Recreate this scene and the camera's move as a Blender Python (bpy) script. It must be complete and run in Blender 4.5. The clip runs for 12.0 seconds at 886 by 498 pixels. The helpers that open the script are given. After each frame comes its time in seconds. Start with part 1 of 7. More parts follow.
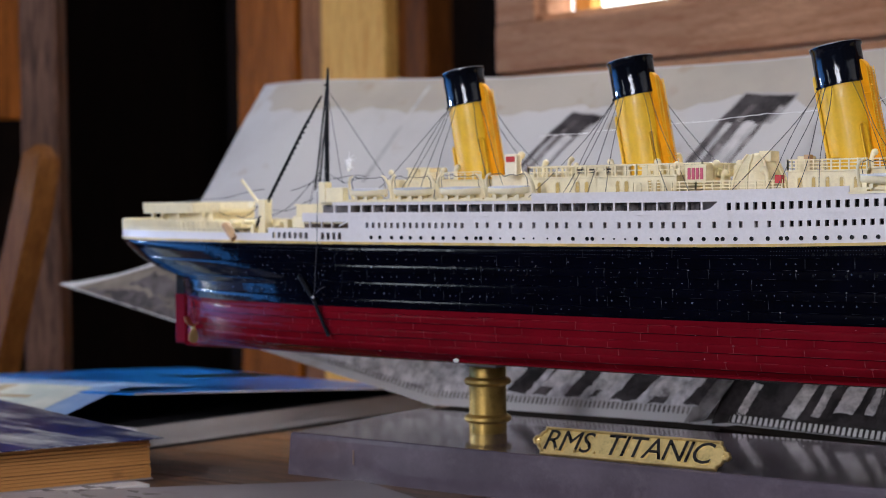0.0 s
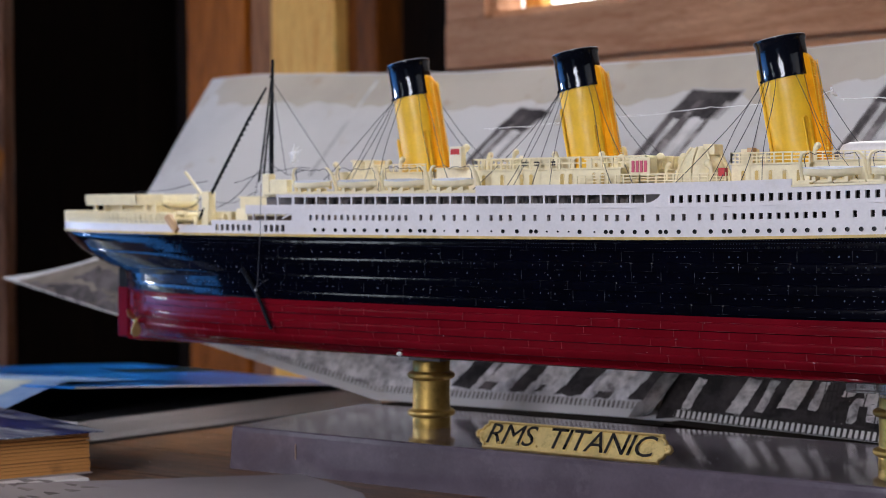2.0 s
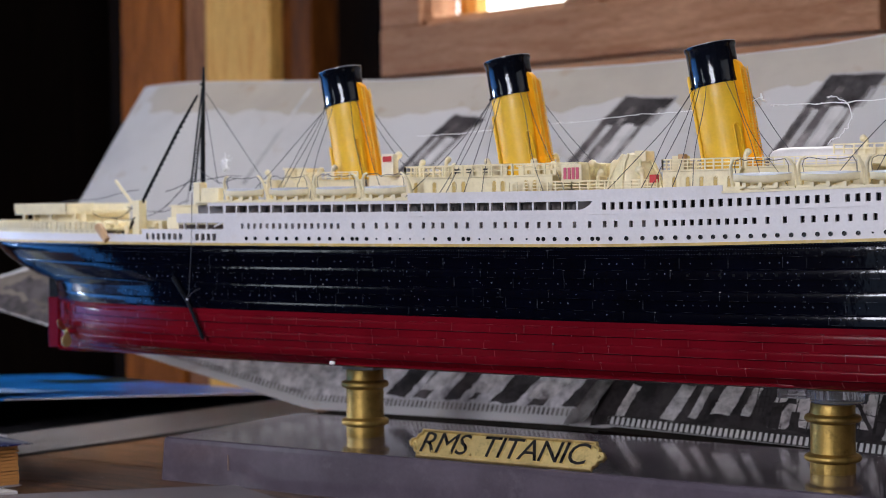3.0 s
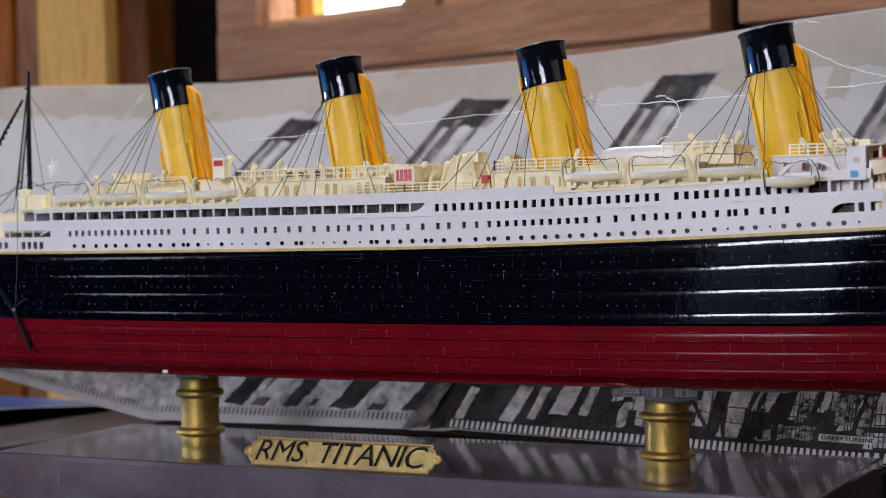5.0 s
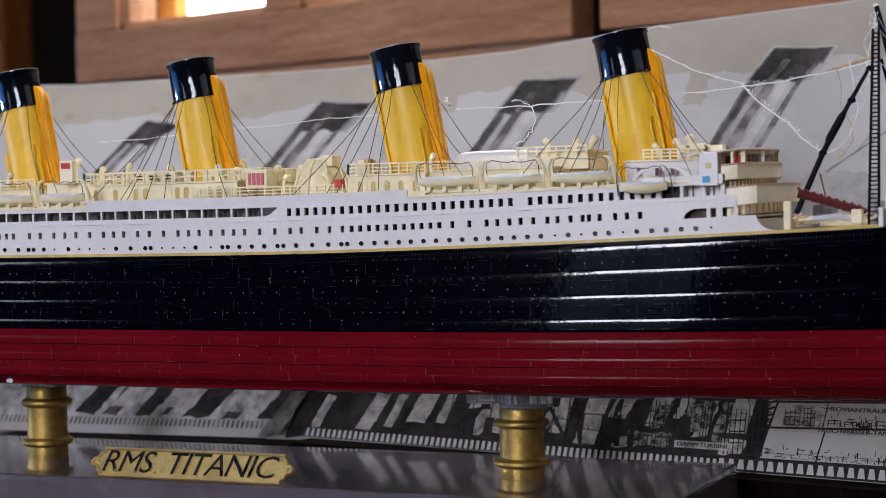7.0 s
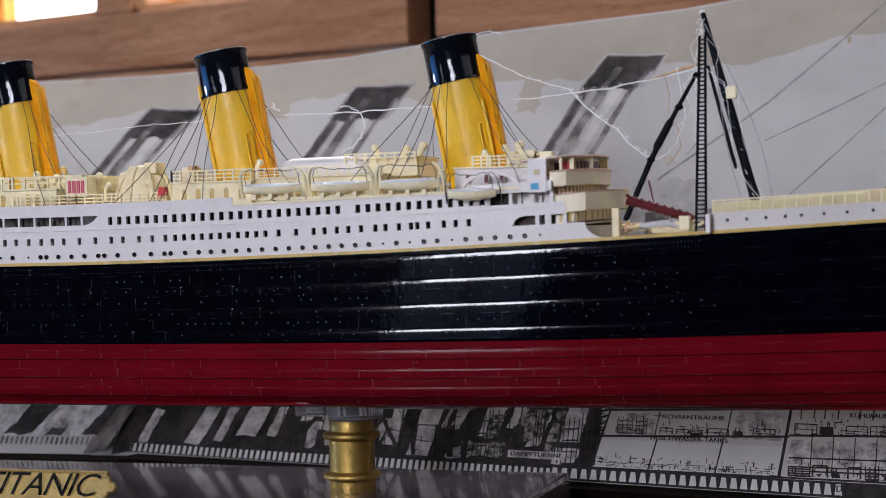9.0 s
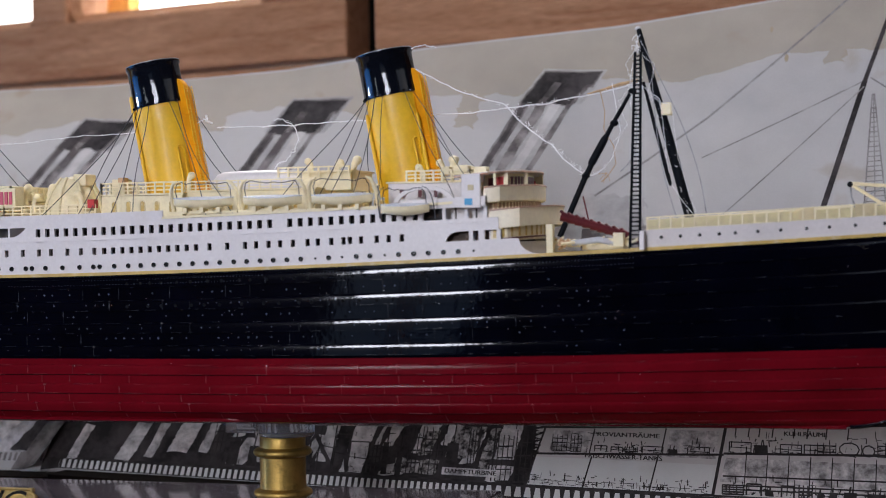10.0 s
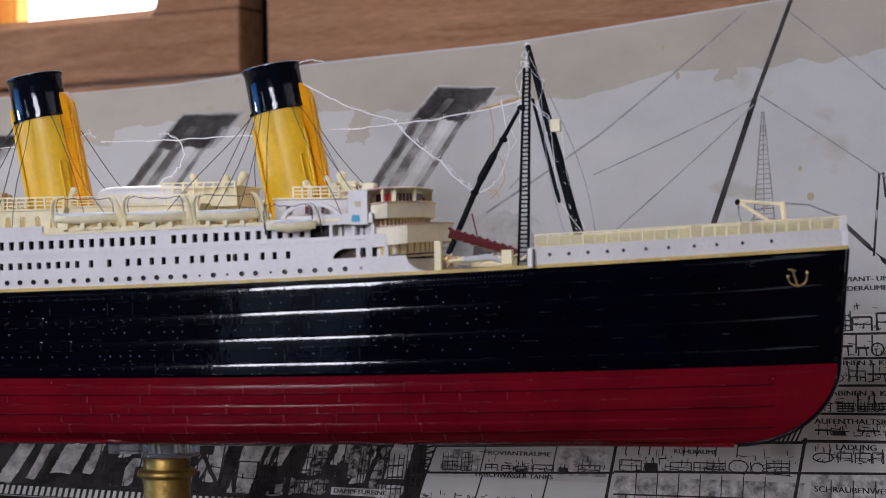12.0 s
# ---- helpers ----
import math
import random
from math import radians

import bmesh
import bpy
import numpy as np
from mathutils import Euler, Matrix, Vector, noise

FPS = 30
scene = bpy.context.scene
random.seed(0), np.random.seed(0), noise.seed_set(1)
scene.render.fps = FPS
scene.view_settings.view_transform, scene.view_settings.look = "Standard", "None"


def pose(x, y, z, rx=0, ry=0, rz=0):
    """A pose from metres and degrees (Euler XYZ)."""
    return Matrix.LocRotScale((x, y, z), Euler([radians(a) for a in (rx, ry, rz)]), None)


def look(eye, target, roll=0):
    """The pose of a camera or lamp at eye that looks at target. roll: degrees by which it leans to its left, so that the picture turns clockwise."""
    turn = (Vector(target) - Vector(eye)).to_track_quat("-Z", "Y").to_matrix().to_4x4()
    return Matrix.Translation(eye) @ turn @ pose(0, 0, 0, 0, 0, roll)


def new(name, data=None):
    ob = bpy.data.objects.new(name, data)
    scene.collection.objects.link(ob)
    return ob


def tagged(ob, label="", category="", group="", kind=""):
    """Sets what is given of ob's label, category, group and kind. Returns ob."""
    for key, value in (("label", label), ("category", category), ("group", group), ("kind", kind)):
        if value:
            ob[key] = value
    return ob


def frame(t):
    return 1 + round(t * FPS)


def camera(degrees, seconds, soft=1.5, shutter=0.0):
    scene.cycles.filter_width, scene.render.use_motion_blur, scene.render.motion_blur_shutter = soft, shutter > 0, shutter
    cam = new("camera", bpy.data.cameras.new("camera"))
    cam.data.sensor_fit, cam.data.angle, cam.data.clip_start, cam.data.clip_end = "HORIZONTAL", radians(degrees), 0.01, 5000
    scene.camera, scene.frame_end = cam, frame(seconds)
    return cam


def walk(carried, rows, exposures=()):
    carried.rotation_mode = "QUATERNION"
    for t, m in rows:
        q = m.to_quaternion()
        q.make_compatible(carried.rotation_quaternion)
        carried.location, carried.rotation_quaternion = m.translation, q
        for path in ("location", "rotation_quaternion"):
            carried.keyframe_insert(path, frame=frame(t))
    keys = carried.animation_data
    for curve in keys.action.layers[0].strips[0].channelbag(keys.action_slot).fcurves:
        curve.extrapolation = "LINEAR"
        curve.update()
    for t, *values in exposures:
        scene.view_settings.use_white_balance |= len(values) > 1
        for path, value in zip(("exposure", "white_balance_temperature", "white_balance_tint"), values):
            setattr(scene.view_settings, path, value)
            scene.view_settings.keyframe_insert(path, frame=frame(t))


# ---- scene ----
cam = camera(30.09, 12.0, soft=0.9)
cam.data.dof.use_dof = True
cam.data.dof.focus_distance = 0.612
cam.data.dof.aperture_fstop = 14.5
# seconds, eye x y z, yaw, pitch, lean
PATH = [
    (0.0, 0.3048, -0.6034, 0.1219, 35.99, -1.64, 0.67),
    (0.5, 0.3041, -0.6039, 0.1207, 35.86, -1.51, 0.63),
    (1.0, 0.3052, -0.6026, 0.1199, 35.86, -1.50, 0.58),
    (1.5, 0.3058, -0.5999, 0.1182, 35.33, -1.48, 0.45),
    (2.0, 0.3063, -0.5973, 0.1175, 34.43, -1.56, 0.31),
    (2.5, 0.3059, -0.5984, 0.1176, 33.17, -1.39, 0.33),
    (2.7, 0.3064, -0.5964, 0.1177, 32.88, -1.36, 0.42),
    (4.5, 0.3108, -0.5853, 0.1175, 28.48, -1.22, 1.29),
    (5.0, 0.3102, -0.5837, 0.1166, 27.21, -1.23, 1.38),
    (5.5, 0.3096, -0.5819, 0.1148, 26.28, -1.23, 1.30),
    (6.0, 0.3111, -0.5792, 0.1160, 25.50, -1.26, 1.37),
    (6.5, 0.3122, -0.5759, 0.1162, 24.32, -1.14, 1.32),
    (7.0, 0.3136, -0.5714, 0.1159, 22.90, -1.11, 1.22),
    (9.0, 0.3168, -0.5583, 0.1148, 17.68, -0.86, 1.41),
    (9.5, 0.3179, -0.5556, 0.1146, 16.62, -0.60, 1.17),
    (10.0, 0.3193, -0.5521, 0.1149, 15.78, -0.39, 0.98),
    (10.5, 0.3214, -0.5495, 0.1156, 14.63, -0.21, 0.87),
    (11.0, 0.3217, -0.5478, 0.1153, 13.47, -0.09, 0.91),
    (11.5, 0.3222, -0.5454, 0.1150, 12.69, 0.01, 0.91),
    (12.0, 0.3226, -0.5447, 0.1151, 12.40, 0.12, 0.90),
]
walk(cam, [(t, pose(x, y, z) @ pose(0, 0, 0, 0, 0, yaw) @ pose(0, 0, 0, 90 + pitch) @ pose(0, 0, 0, 0, 0, -lean)) for t, x, y, z, yaw, pitch, lean in PATH])

# ---------- world and lamps ----------
MM = 0.001
WALL = pose(0, 0.334, 0, 0, 0, -13.5)  # the window wall's frame: x along it, y out through it

world = bpy.data.worlds.new("sky")
scene.world = world
world.use_nodes = True
sky = world.node_tree.nodes.new("ShaderNodeTexSky")
sky.sky_type = "NISHITA"
sky.sun_disc = False
sky.sun_elevation, sky.sun_rotation = radians(38), radians(120)
world.node_tree.links.new(sky.outputs[0], world.node_tree.nodes["Background"].inputs[0])
world.node_tree.nodes["Background"].inputs[1].default_value = 0.05
scene.view_settings.exposure = 0.0


def window_light(name, m, width, height, watts, colour, spread=180):
    lamp = bpy.data.lights.new(name, "AREA")
    lamp.shape, lamp.size, lamp.size_y = "RECTANGLE", width, height
    lamp.energy, lamp.color = watts, colour
    lamp.spread = radians(spread)
    ob = new(name, lamp)
    ob.matrix_world = m
    return ob


# daylight in the window openings of the room
window_light("front_window_light", WALL @ look((0.355, -2.22, 0.74), (0.15, -0.3, 0.12)), 0.40, 1.06, 31, (0.845, 0.868, 1.0))
window_light("front_window_low_light", WALL @ look((0.355, -2.22, -0.08), (0.15, -0.3, 0.05)), 0.40, 0.5, 0.12, (0.35, 0.58, 1.0))
window_light("corner_window_light", WALL @ look((-0.9, -2.24, 0.5), (-0.1, -0.4, 0.1)), 0.15, 0.5, 0.8, (0.8, 0.9, 1.0))
window_light("side_window_light", WALL @ look((-2.03, -1.45, -0.05), (-0.15, -0.5, 0.0)), 1.7, 1.0, 3.4, (0.07, 0.33, 1.0), 80)
window_light("right_window_light", WALL @ look((1.83, -1.15, 1.0), (0.2, -0.35, 0.1)), 1.4, 1.0, 0.3, (1.0, 0.95, 0.97))
# small extra lamp, added for the white streaks on the red stern
window_light("stern_streak_lamp", WALL @ look((-2.02, -1.15, 0.36), (-0.2, -0.4, 0.08)), 0.22, 0.14, 1.3, (0.86, 0.9, 1.0), 60)
window_light("back_window_light", WALL @ look((-0.105, 0.1, 0.62), (-0.05, -1.2, 0.0)), 0.42, 0.7, 7, (0.96, 0.98, 1.0))


# ---------- materials ----------
def nodes_of(name):
    m = bpy.data.materials.new(name)
    m.use_nodes = True
    t = m.node_tree
    return m, t, t.nodes["Principled BSDF"]


def noise_node(t, scale, detail=4.0, rough=0.55, stretch=None, distort=0.0):
    co = t.nodes.new("ShaderNodeTexCoord")
    src = co.outputs["Object"]
    if stretch:
        mp = t.nodes.new("ShaderNodeMapping")
        mp.inputs["Scale"].default_value = stretch
        t.links.new(src, mp.inputs["Vector"])
        src = mp.outputs["Vector"]
    n = t.nodes.new("ShaderNodeTexNoise")
    n.inputs["Scale"].default_value, n.inputs["Detail"].default_value = scale, detail
    n.inputs["Roughness"].default_value, n.inputs["Distortion"].default_value = rough, distort
    t.links.new(src, n.inputs["Vector"])
    return n.outputs["Fac"]


def ramp(t, fac, stops):
    r = t.nodes.new("ShaderNodeValToRGB")
    e = r.color_ramp.elements
    while len(e) < len(stops):
        e.new(0.5)
    for el, (p, c) in zip(e, stops):
        el.position, el.color = p, (*c, 1)
    t.links.new(fac, r.inputs["Fac"])
    return r.outputs["Color"]


def blend(t, mode, fac, a, b):
    m = t.nodes.new("ShaderNodeMix")
    m.data_type, m.blend_type = "RGBA", mode
    for sock, v in ((m.inputs[0], fac), (m.inputs[6], a), (m.inputs[7], b)):
        if isinstance(v, (int, float)):
            sock.default_value = v
        elif isinstance(v, tuple):
            sock.default_value = (*v, 1)
        else:
            t.links.new(v, sock)
    return m.outputs[2]


def add_bump(t, b, fac, strength, dist):
    n = t.nodes.new("ShaderNodeBump")
    n.inputs["Strength"].default_value, n.inputs["Distance"].default_value = strength, dist
    t.links.new(fac, n.inputs["Height"])
    if b.inputs["Normal"].is_linked:  # on top of the relief that is there
        t.links.new(b.inputs["Normal"].links[0].from_socket, n.inputs["Normal"])
    t.links.new(n.outputs["Normal"], b.inputs["Normal"])


def painted(name, c, rough=0.4, var=0.12, fine=900, coarse=60, bump=0.15, coat=0.0, metal=0.0, dirt=None, dirt_amount=0.5):
    """A surface with grain and larger patches; dirt: a stain colour that gathers in patches of its own."""
    m, t, b = nodes_of(name)
    lo, hi = tuple(v * (1 - var) for v in c), tuple(min(1, v * (1 + var)) for v in c)
    col = ramp(t, noise_node(t, coarse), [(0.3, lo), (0.7, hi)])
    f = noise_node(t, fine, 3)
    col = blend(t, "MULTIPLY", 0.5, col, ramp(t, f, [(0.25, (0.82, 0.82, 0.82)), (0.7, (1, 1, 1))]))
    if dirt:
        mask = ramp(t, noise_node(t, coarse * 2.7, 6, 0.65), [(0.54, (0, 0, 0)), (0.72, (dirt_amount,) * 3)])
        col = blend(t, "MIX", mask, col, dirt)
    t.links.new(col, b.inputs["Base Color"])
    r = ramp(t, noise_node(t, coarse * 3), [(0.3, (rough * 0.8,) * 3), (0.75, (min(1, rough * 1.3),) * 3)])
    t.links.new(r, b.inputs["Roughness"])
    b.inputs["Metallic"].default_value = metal
    b.inputs["Coat Weight"].default_value = coat
    b.inputs["Coat Roughness"].default_value = 0.08
    if bump:
        add_bump(t, b, f, bump, 0.0002)
    return m


def timber(name, dark, light, grain=(14, 14, 1.2), scale=12, rough=0.5, coat=0.0):
    m, t, b = nodes_of(name)
    rings = noise_node(t, scale, 5, 0.6, grain, 1.2)
    fibre = noise_node(t, scale * 9, 3, 0.6, grain)
    patch = noise_node(t, scale * 0.35, 3)
    col = ramp(t, rings, [(0.32, dark), (0.66, light)])
    col = blend(t, "MULTIPLY", 0.7, col, ramp(t, fibre, [(0.3, (0.6, 0.57, 0.55)), (0.6, (1, 1, 1))]))
    col = blend(t, "MULTIPLY", 0.6, col, ramp(t, patch, [(0.35, (0.62, 0.6, 0.6)), (0.65, (1, 1, 1))]))
    info = t.nodes.new("ShaderNodeObjectInfo")
    col = blend(t, "MULTIPLY", 0.35, col, ramp(t, info.outputs["Random"], [(0, (0.75, 0.72, 0.7)), (1, (1, 1, 1))]))
    t.links.new(col, b.inputs["Base Color"])
    b.inputs["Roughness"].default_value = rough
    b.inputs["Specular IOR Level"].default_value = 0.05
    b.inputs["Coat Weight"].default_value = coat
    add_bump(t, b, fibre, 0.25, 0.0005)
    return m


black_paint = painted("gloss_black_paint", (0.0007, 0.0010, 0.0040), 0.07, 0.3, 700, 80, 0.035, coat=0.1)
black_paint.node_tree.nodes["Principled BSDF"].inputs["Coat Weight"].default_value = 0.1
black_paint.node_tree.nodes["Principled BSDF"].inputs["Coat Roughness"].default_value = 0.18
black_paint.node_tree.nodes["Principled BSDF"].inputs["Specular IOR Level"].default_value = 0.6


def brushed(m, strength, dist, scale=1500, along=0.03):
    """Fine horizontal brush marks: they spread a reflection upwards and down, not sideways."""
    t = m.node_tree
    b = t.nodes["Principled BSDF"]
    add_bump(t, b, noise_node(t, scale, 3, 0.6, (along, 1, 1)), strength, dist)


brushed(black_paint, 0.07, 0.00012)
add_bump(black_paint.node_tree, black_paint.node_tree.nodes["Principled BSDF"], noise_node(black_paint.node_tree, 160, 3, 0.55), 0.3, 0.0003)
red_paint = painted("antifouling_red_paint", (0.138, 0.0036, 0.0090), 0.16, 0.16, 800, 50, 0.04)
red_paint.node_tree.nodes["Principled BSDF"].inputs["Specular IOR Level"].default_value = 0.09
white_paint = painted("white_paint", (0.78, 0.73, 0.72), 0.36, 0.05, 900, 40, 0.05, dirt=(0.62, 0.55, 0.46), dirt_amount=0.25)
cream = painted("cream_plastic", (0.90, 0.79, 0.52), 0.42, 0.09, 900, 70, 0.15, dirt=(0.5, 0.36, 0.17), dirt_amount=0.3)
ivory = painted("ivory_plastic", (0.90, 0.80, 0.60), 0.4, 0.07, 900, 70, 0.1, dirt=(0.6, 0.45, 0.3), dirt_amount=0.3)
cream_deck = painted("cream_deck", (0.66, 0.56, 0.34), 0.5, 0.14, 900, 60, 0.2, dirt=(0.4, 0.26, 0.12), dirt_amount=0.4)
gold_line = painted("gold_paint", (0.62, 0.43, 0.13), 0.4, 0.2, 900, 120, 0.2, dirt=(0.8, 0.75, 0.6))
yellow_paint = painted("buff_yellow_paint", (0.86, 0.50, 0.016), 0.48, 0.09, 800, 60, 0.15, coat=0.05, dirt=(0.7, 0.27, 0.01), dirt_amount=0.3)
orange_paint = painted("orange_paint", (0.88, 0.36, 0.005), 0.6, 0.12, 800, 80, 0.15)
orange_paint.node_tree.nodes["Principled BSDF"].inputs["Specular IOR Level"].default_value = 0.07
cap_paint = painted("gloss_black_cap", (0.004, 0.005, 0.009), 0.06, 0.3, 420, 90, 0.4, coat=0.0)
add_bump(cap_paint.node_tree, cap_paint.node_tree.nodes["Principled BSDF"], noise_node(cap_paint.node_tree, 900, 3, 0.55, (1, 1, 0.7)), 0.3, 0.0001)
spar_black = painted("black_spar_paint", (0.006, 0.007, 0.010), 0.5, 0.3, 900, 90, 0.3, dirt=(0.05, 0.045, 0.045), dirt_amount=0.2)
spar_black.node_tree.nodes["Principled BSDF"].inputs["Specular IOR Level"].default_value = 0.07
# near-black paints in the shade of the rooms behind the openings
void_dark = painted("interior_shade_black", (0.012, 0.010, 0.010), 0.6, 0.5, 700, 150, 0.0, dirt=(0.16, 0.07, 0.05), dirt_amount=0.7)
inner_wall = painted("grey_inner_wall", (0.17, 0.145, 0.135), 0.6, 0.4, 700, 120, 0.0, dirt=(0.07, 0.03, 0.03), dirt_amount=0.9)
brass = painted("aged_brass", (0.46, 0.30, 0.085), 0.46, 0.25, 900, 90, 0.6, metal=0.95, dirt=(0.10, 0.06, 0.02), dirt_amount=0.6)
bright_brass = painted("bright_brass", (0.74, 0.56, 0.24), 0.42, 0.12, 900, 120, 0.5, metal=0.95, dirt=(0.25, 0.17, 0.05), dirt_amount=0.5)
ink_black = painted("black_enamel", (0.006, 0.005, 0.005), 0.3, 0.2, 900, 90, 0.1)
maroon = painted("maroon_paint", (0.12, 0.012, 0.018), 0.35, 0.2, 900, 90, 0.2)
red_label = painted("red_label", (0.55, 0.03, 0.03), 0.5, 0.1)
blue_label = painted("blue_label", (0.05, 0.35, 0.62), 0.5, 0.1)
# wear on the plate edges, with lighter tones that paint in their glints
worn_glint_black = painted("worn_glint_black_edges", (0.012, 0.013, 0.018), 0.16, 0.5, 900, 260, 0.1, dirt=(0.16, 0.18, 0.22), dirt_amount=0.6)
worn_glint_red = painted("worn_glint_red_edges", (0.19, 0.022, 0.03), 0.2, 0.4, 900, 200, 0.1, dirt=(0.42, 0.24, 0.25), dirt_amount=0.4)
port_black = painted("black_port_glass", (0.003, 0.003, 0.004), 0.25, 0.3, 900, 90, 0.0)
worn_edge = painted("worn_pink_edge", (0.66, 0.44, 0.34), 0.5, 0.25, 900, 160, 0.2, dirt=(0.75, 0.68, 0.52), dirt_amount=0.7)
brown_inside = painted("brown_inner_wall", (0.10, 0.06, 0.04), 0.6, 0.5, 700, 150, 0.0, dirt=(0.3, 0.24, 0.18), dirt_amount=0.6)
tan_window = painted("tan_window", (0.42, 0.27, 0.17), 0.5, 0.3, 700, 150, 0.0)
chipped_glint_rim = painted("chipped_glint_rim", (0.3, 0.3, 0.32), 0.4, 0.6, 900, 300, 0.3, dirt=(0.01, 0.01, 0.012), dirt_amount=0.9)
dull_black = painted("dull_black_port", (0.004, 0.0045, 0.006), 0.7, 0.3, 900, 90, 0.0)
dull_black.node_tree.nodes["Principled BSDF"].inputs["Specular IOR Level"].default_value = 0.12
stem_pale = painted("stem_reflection_dots", (0.42, 0.30, 0.40), 0.4, 0.3)
# bluish grey holds the rivets' dust and their painted-in sparkle
rivet_grey = painted("dusty_glint_rivets", (0.085, 0.105, 0.15), 0.35, 0.5, 900, 260, 0.1)
seam_dark = painted("painted_seam_shade", (0.018, 0.0015, 0.003), 0.6, 0.3)
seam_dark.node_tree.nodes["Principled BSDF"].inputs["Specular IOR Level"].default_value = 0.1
pink_label = painted("striped_label", (0.62, 0.10, 0.16), 0.5, 0.1)
boat_cover = painted("grey_canvas", (0.56, 0.57, 0.62), 0.6, 0.1, 900, 120, 0.3, dirt=(0.4, 0.25, 0.2), dirt_amount=0.3)
thread_grey = painted("dark_thread", (0.05, 0.05, 0.06), 0.6, 0.3)
thread_pale = painted("pale_grey_thread", (0.26, 0.26, 0.28), 0.6, 0.5, 900, 400, 0.3, dirt=(0.62, 0.61, 0.62), dirt_amount=0.7)
thread_tan = painted("tan_thread", (0.55, 0.36, 0.19), 0.7, 0.3, 900, 300)
web_white = painted("dusty_cobweb", (0.86, 0.85, 0.86), 0.9, 0.15, 900, 300)
pale_yellow = painted("pale_yellow_slat_glow", (0.95, 0.88, 0.52), 0.5, 0.1, 900, 70, 0.1)
bow_letter = painted("dim_gold_lettering", (0.014, 0.011, 0.006), 0.5, 0.2)
tan_paint = painted("tan_wood_chip", (0.62, 0.38, 0.2), 0.6, 0.2)

plinth_paint = painted("lacquered_plum_wood", (0.100, 0.080, 0.100), 0.16, 0.2, 700, 35, 0.05, coat=1.0, dirt=(0.16, 0.135, 0.155), dirt_amount=0.4)
table_wood = timber("table_wood", (0.020, 0.008, 0.003), (0.31, 0.14, 0.055), (1.6, 14, 14), 14, 0.36, 0.0)
table_wood.node_tree.nodes["Principled BSDF"].inputs["Specular IOR Level"].default_value = 0.45
board_orange = timber("orange_pine_board", (0.20, 0.052, 0.005), (0.52, 0.155, 0.018))
board_light = timber("pale_pine_board", (0.80, 0.37, 0.08), (1.0, 0.60, 0.17))
board_tan = timber("tan_brown_board", (0.16, 0.06, 0.024), (0.42, 0.18, 0.08))
board_brown = timber("brown_board", (0.06, 0.017, 0.004), (0.26, 0.078, 0.014))
# near-black colour paints in the shade of the recess, gaps and window-side plank
board_shade = timber("shade_black_board", (0.0020, 0.0010, 0.0006), (0.012, 0.0055, 0.003), rough=1.0)
board_shade.node_tree.nodes["Principled BSDF"].inputs["Specular IOR Level"].default_value = 0.1
sash_wood = timber("window_sash_wood", (0.41, 0.185, 0.095), (0.58, 0.305, 0.17), (1.4, 14, 14), 9, 0.5, 0.0)
post_wood = timber("brown_weathered_post", (0.05, 0.028, 0.022), (0.23, 0.125, 0.09))
chair_wood = timber("chair_wood", (0.12, 0.04, 0.009), (0.26, 0.10, 0.026))
room_wood = timber("room_panelling", (0.02, 0.010, 0.006), (0.05, 0.026, 0.014), rough=0.8)


def paper(name, c, stain=(0.36, 0.27, 0.19), amount=0.5, rough=0.7):
    m, t, b = nodes_of(name)
    soft = noise_node(t, 9, 5, 0.6)
    spots = noise_node(t, 46, 3, 0.5)
    grain = noise_node(t, 1500, 2)
    col = ramp(t, soft, [(0.28, tuple(v * 0.76 for v in c)), (0.5, tuple(v * 0.95 for v in c)), (0.68, c)])
    col = blend(t, "MIX", ramp(t, spots, [(0.64, (0, 0, 0)), (0.74, (amount,) * 3)]), col, stain)
    col = blend(t, "MULTIPLY", 0.3, col, ramp(t, grain, [(0.3, (0.85,) * 3), (0.7, (1,) * 3)]))
    t.links.new(col, b.inputs["Base Color"])
    b.inputs["Roughness"].default_value = rough
    add_bump(t, b, soft, 0.2, 0.002)
    return m


poster_paper = paper("aged_poster_paper", (0.55, 0.525, 0.515), (0.40, 0.33, 0.26), 0.55)
stain_paper = paper("water_stained_paper", (0.46, 0.40, 0.335), (0.37, 0.28, 0.19), 0.7)
page_white = paper("page_paper", (0.76, 0.74, 0.72), amount=0.25)
page_tan = paper("old_page_paper", (0.56, 0.245, 0.065), (0.26, 0.10, 0.03), 0.8)
atlas_page = paper("atlas_page_edges", (0.80, 0.77, 0.76), amount=0.1)
leaflet_paper = paper("mauve_leaflet_paper", (0.30, 0.26, 0.27), (0.2, 0.16, 0.16), 0.5, 0.45)


def print_ink(name, dark, light, scale=60, lo=0.4, hi=0.62, stretch=None):
    """A halftone photograph's tones: patches of ink over the sheet."""
    m, t, b = nodes_of(name)
    col = ramp(t, noise_node(t, scale, 6, 0.65, stretch), [(lo, dark), (hi, light)])
    t.links.new(col, b.inputs["Base Color"])
    b.inputs["Roughness"].default_value = 0.62
    b.inputs["Specular IOR Level"].default_value = 0.2
    return m


ink_dark = print_ink("dark_print", (0.015, 0.012, 0.013), (0.065, 0.054, 0.056), 80)
ink_mid = print_ink("mid_print", (0.10, 0.085, 0.085), (0.30, 0.27, 0.26), 90)
ink_light = print_ink("light_print", (0.22, 0.20, 0.20), (0.74, 0.70, 0.69), 150, 0.32, 0.6)
ink_faint = print_ink("faint_print", (0.32, 0.30, 0.295), (0.5, 0.475, 0.465), 40)
ink_stay = print_ink("thin_grey_print", (0.2, 0.18, 0.175), (0.36, 0.335, 0.33), 120)
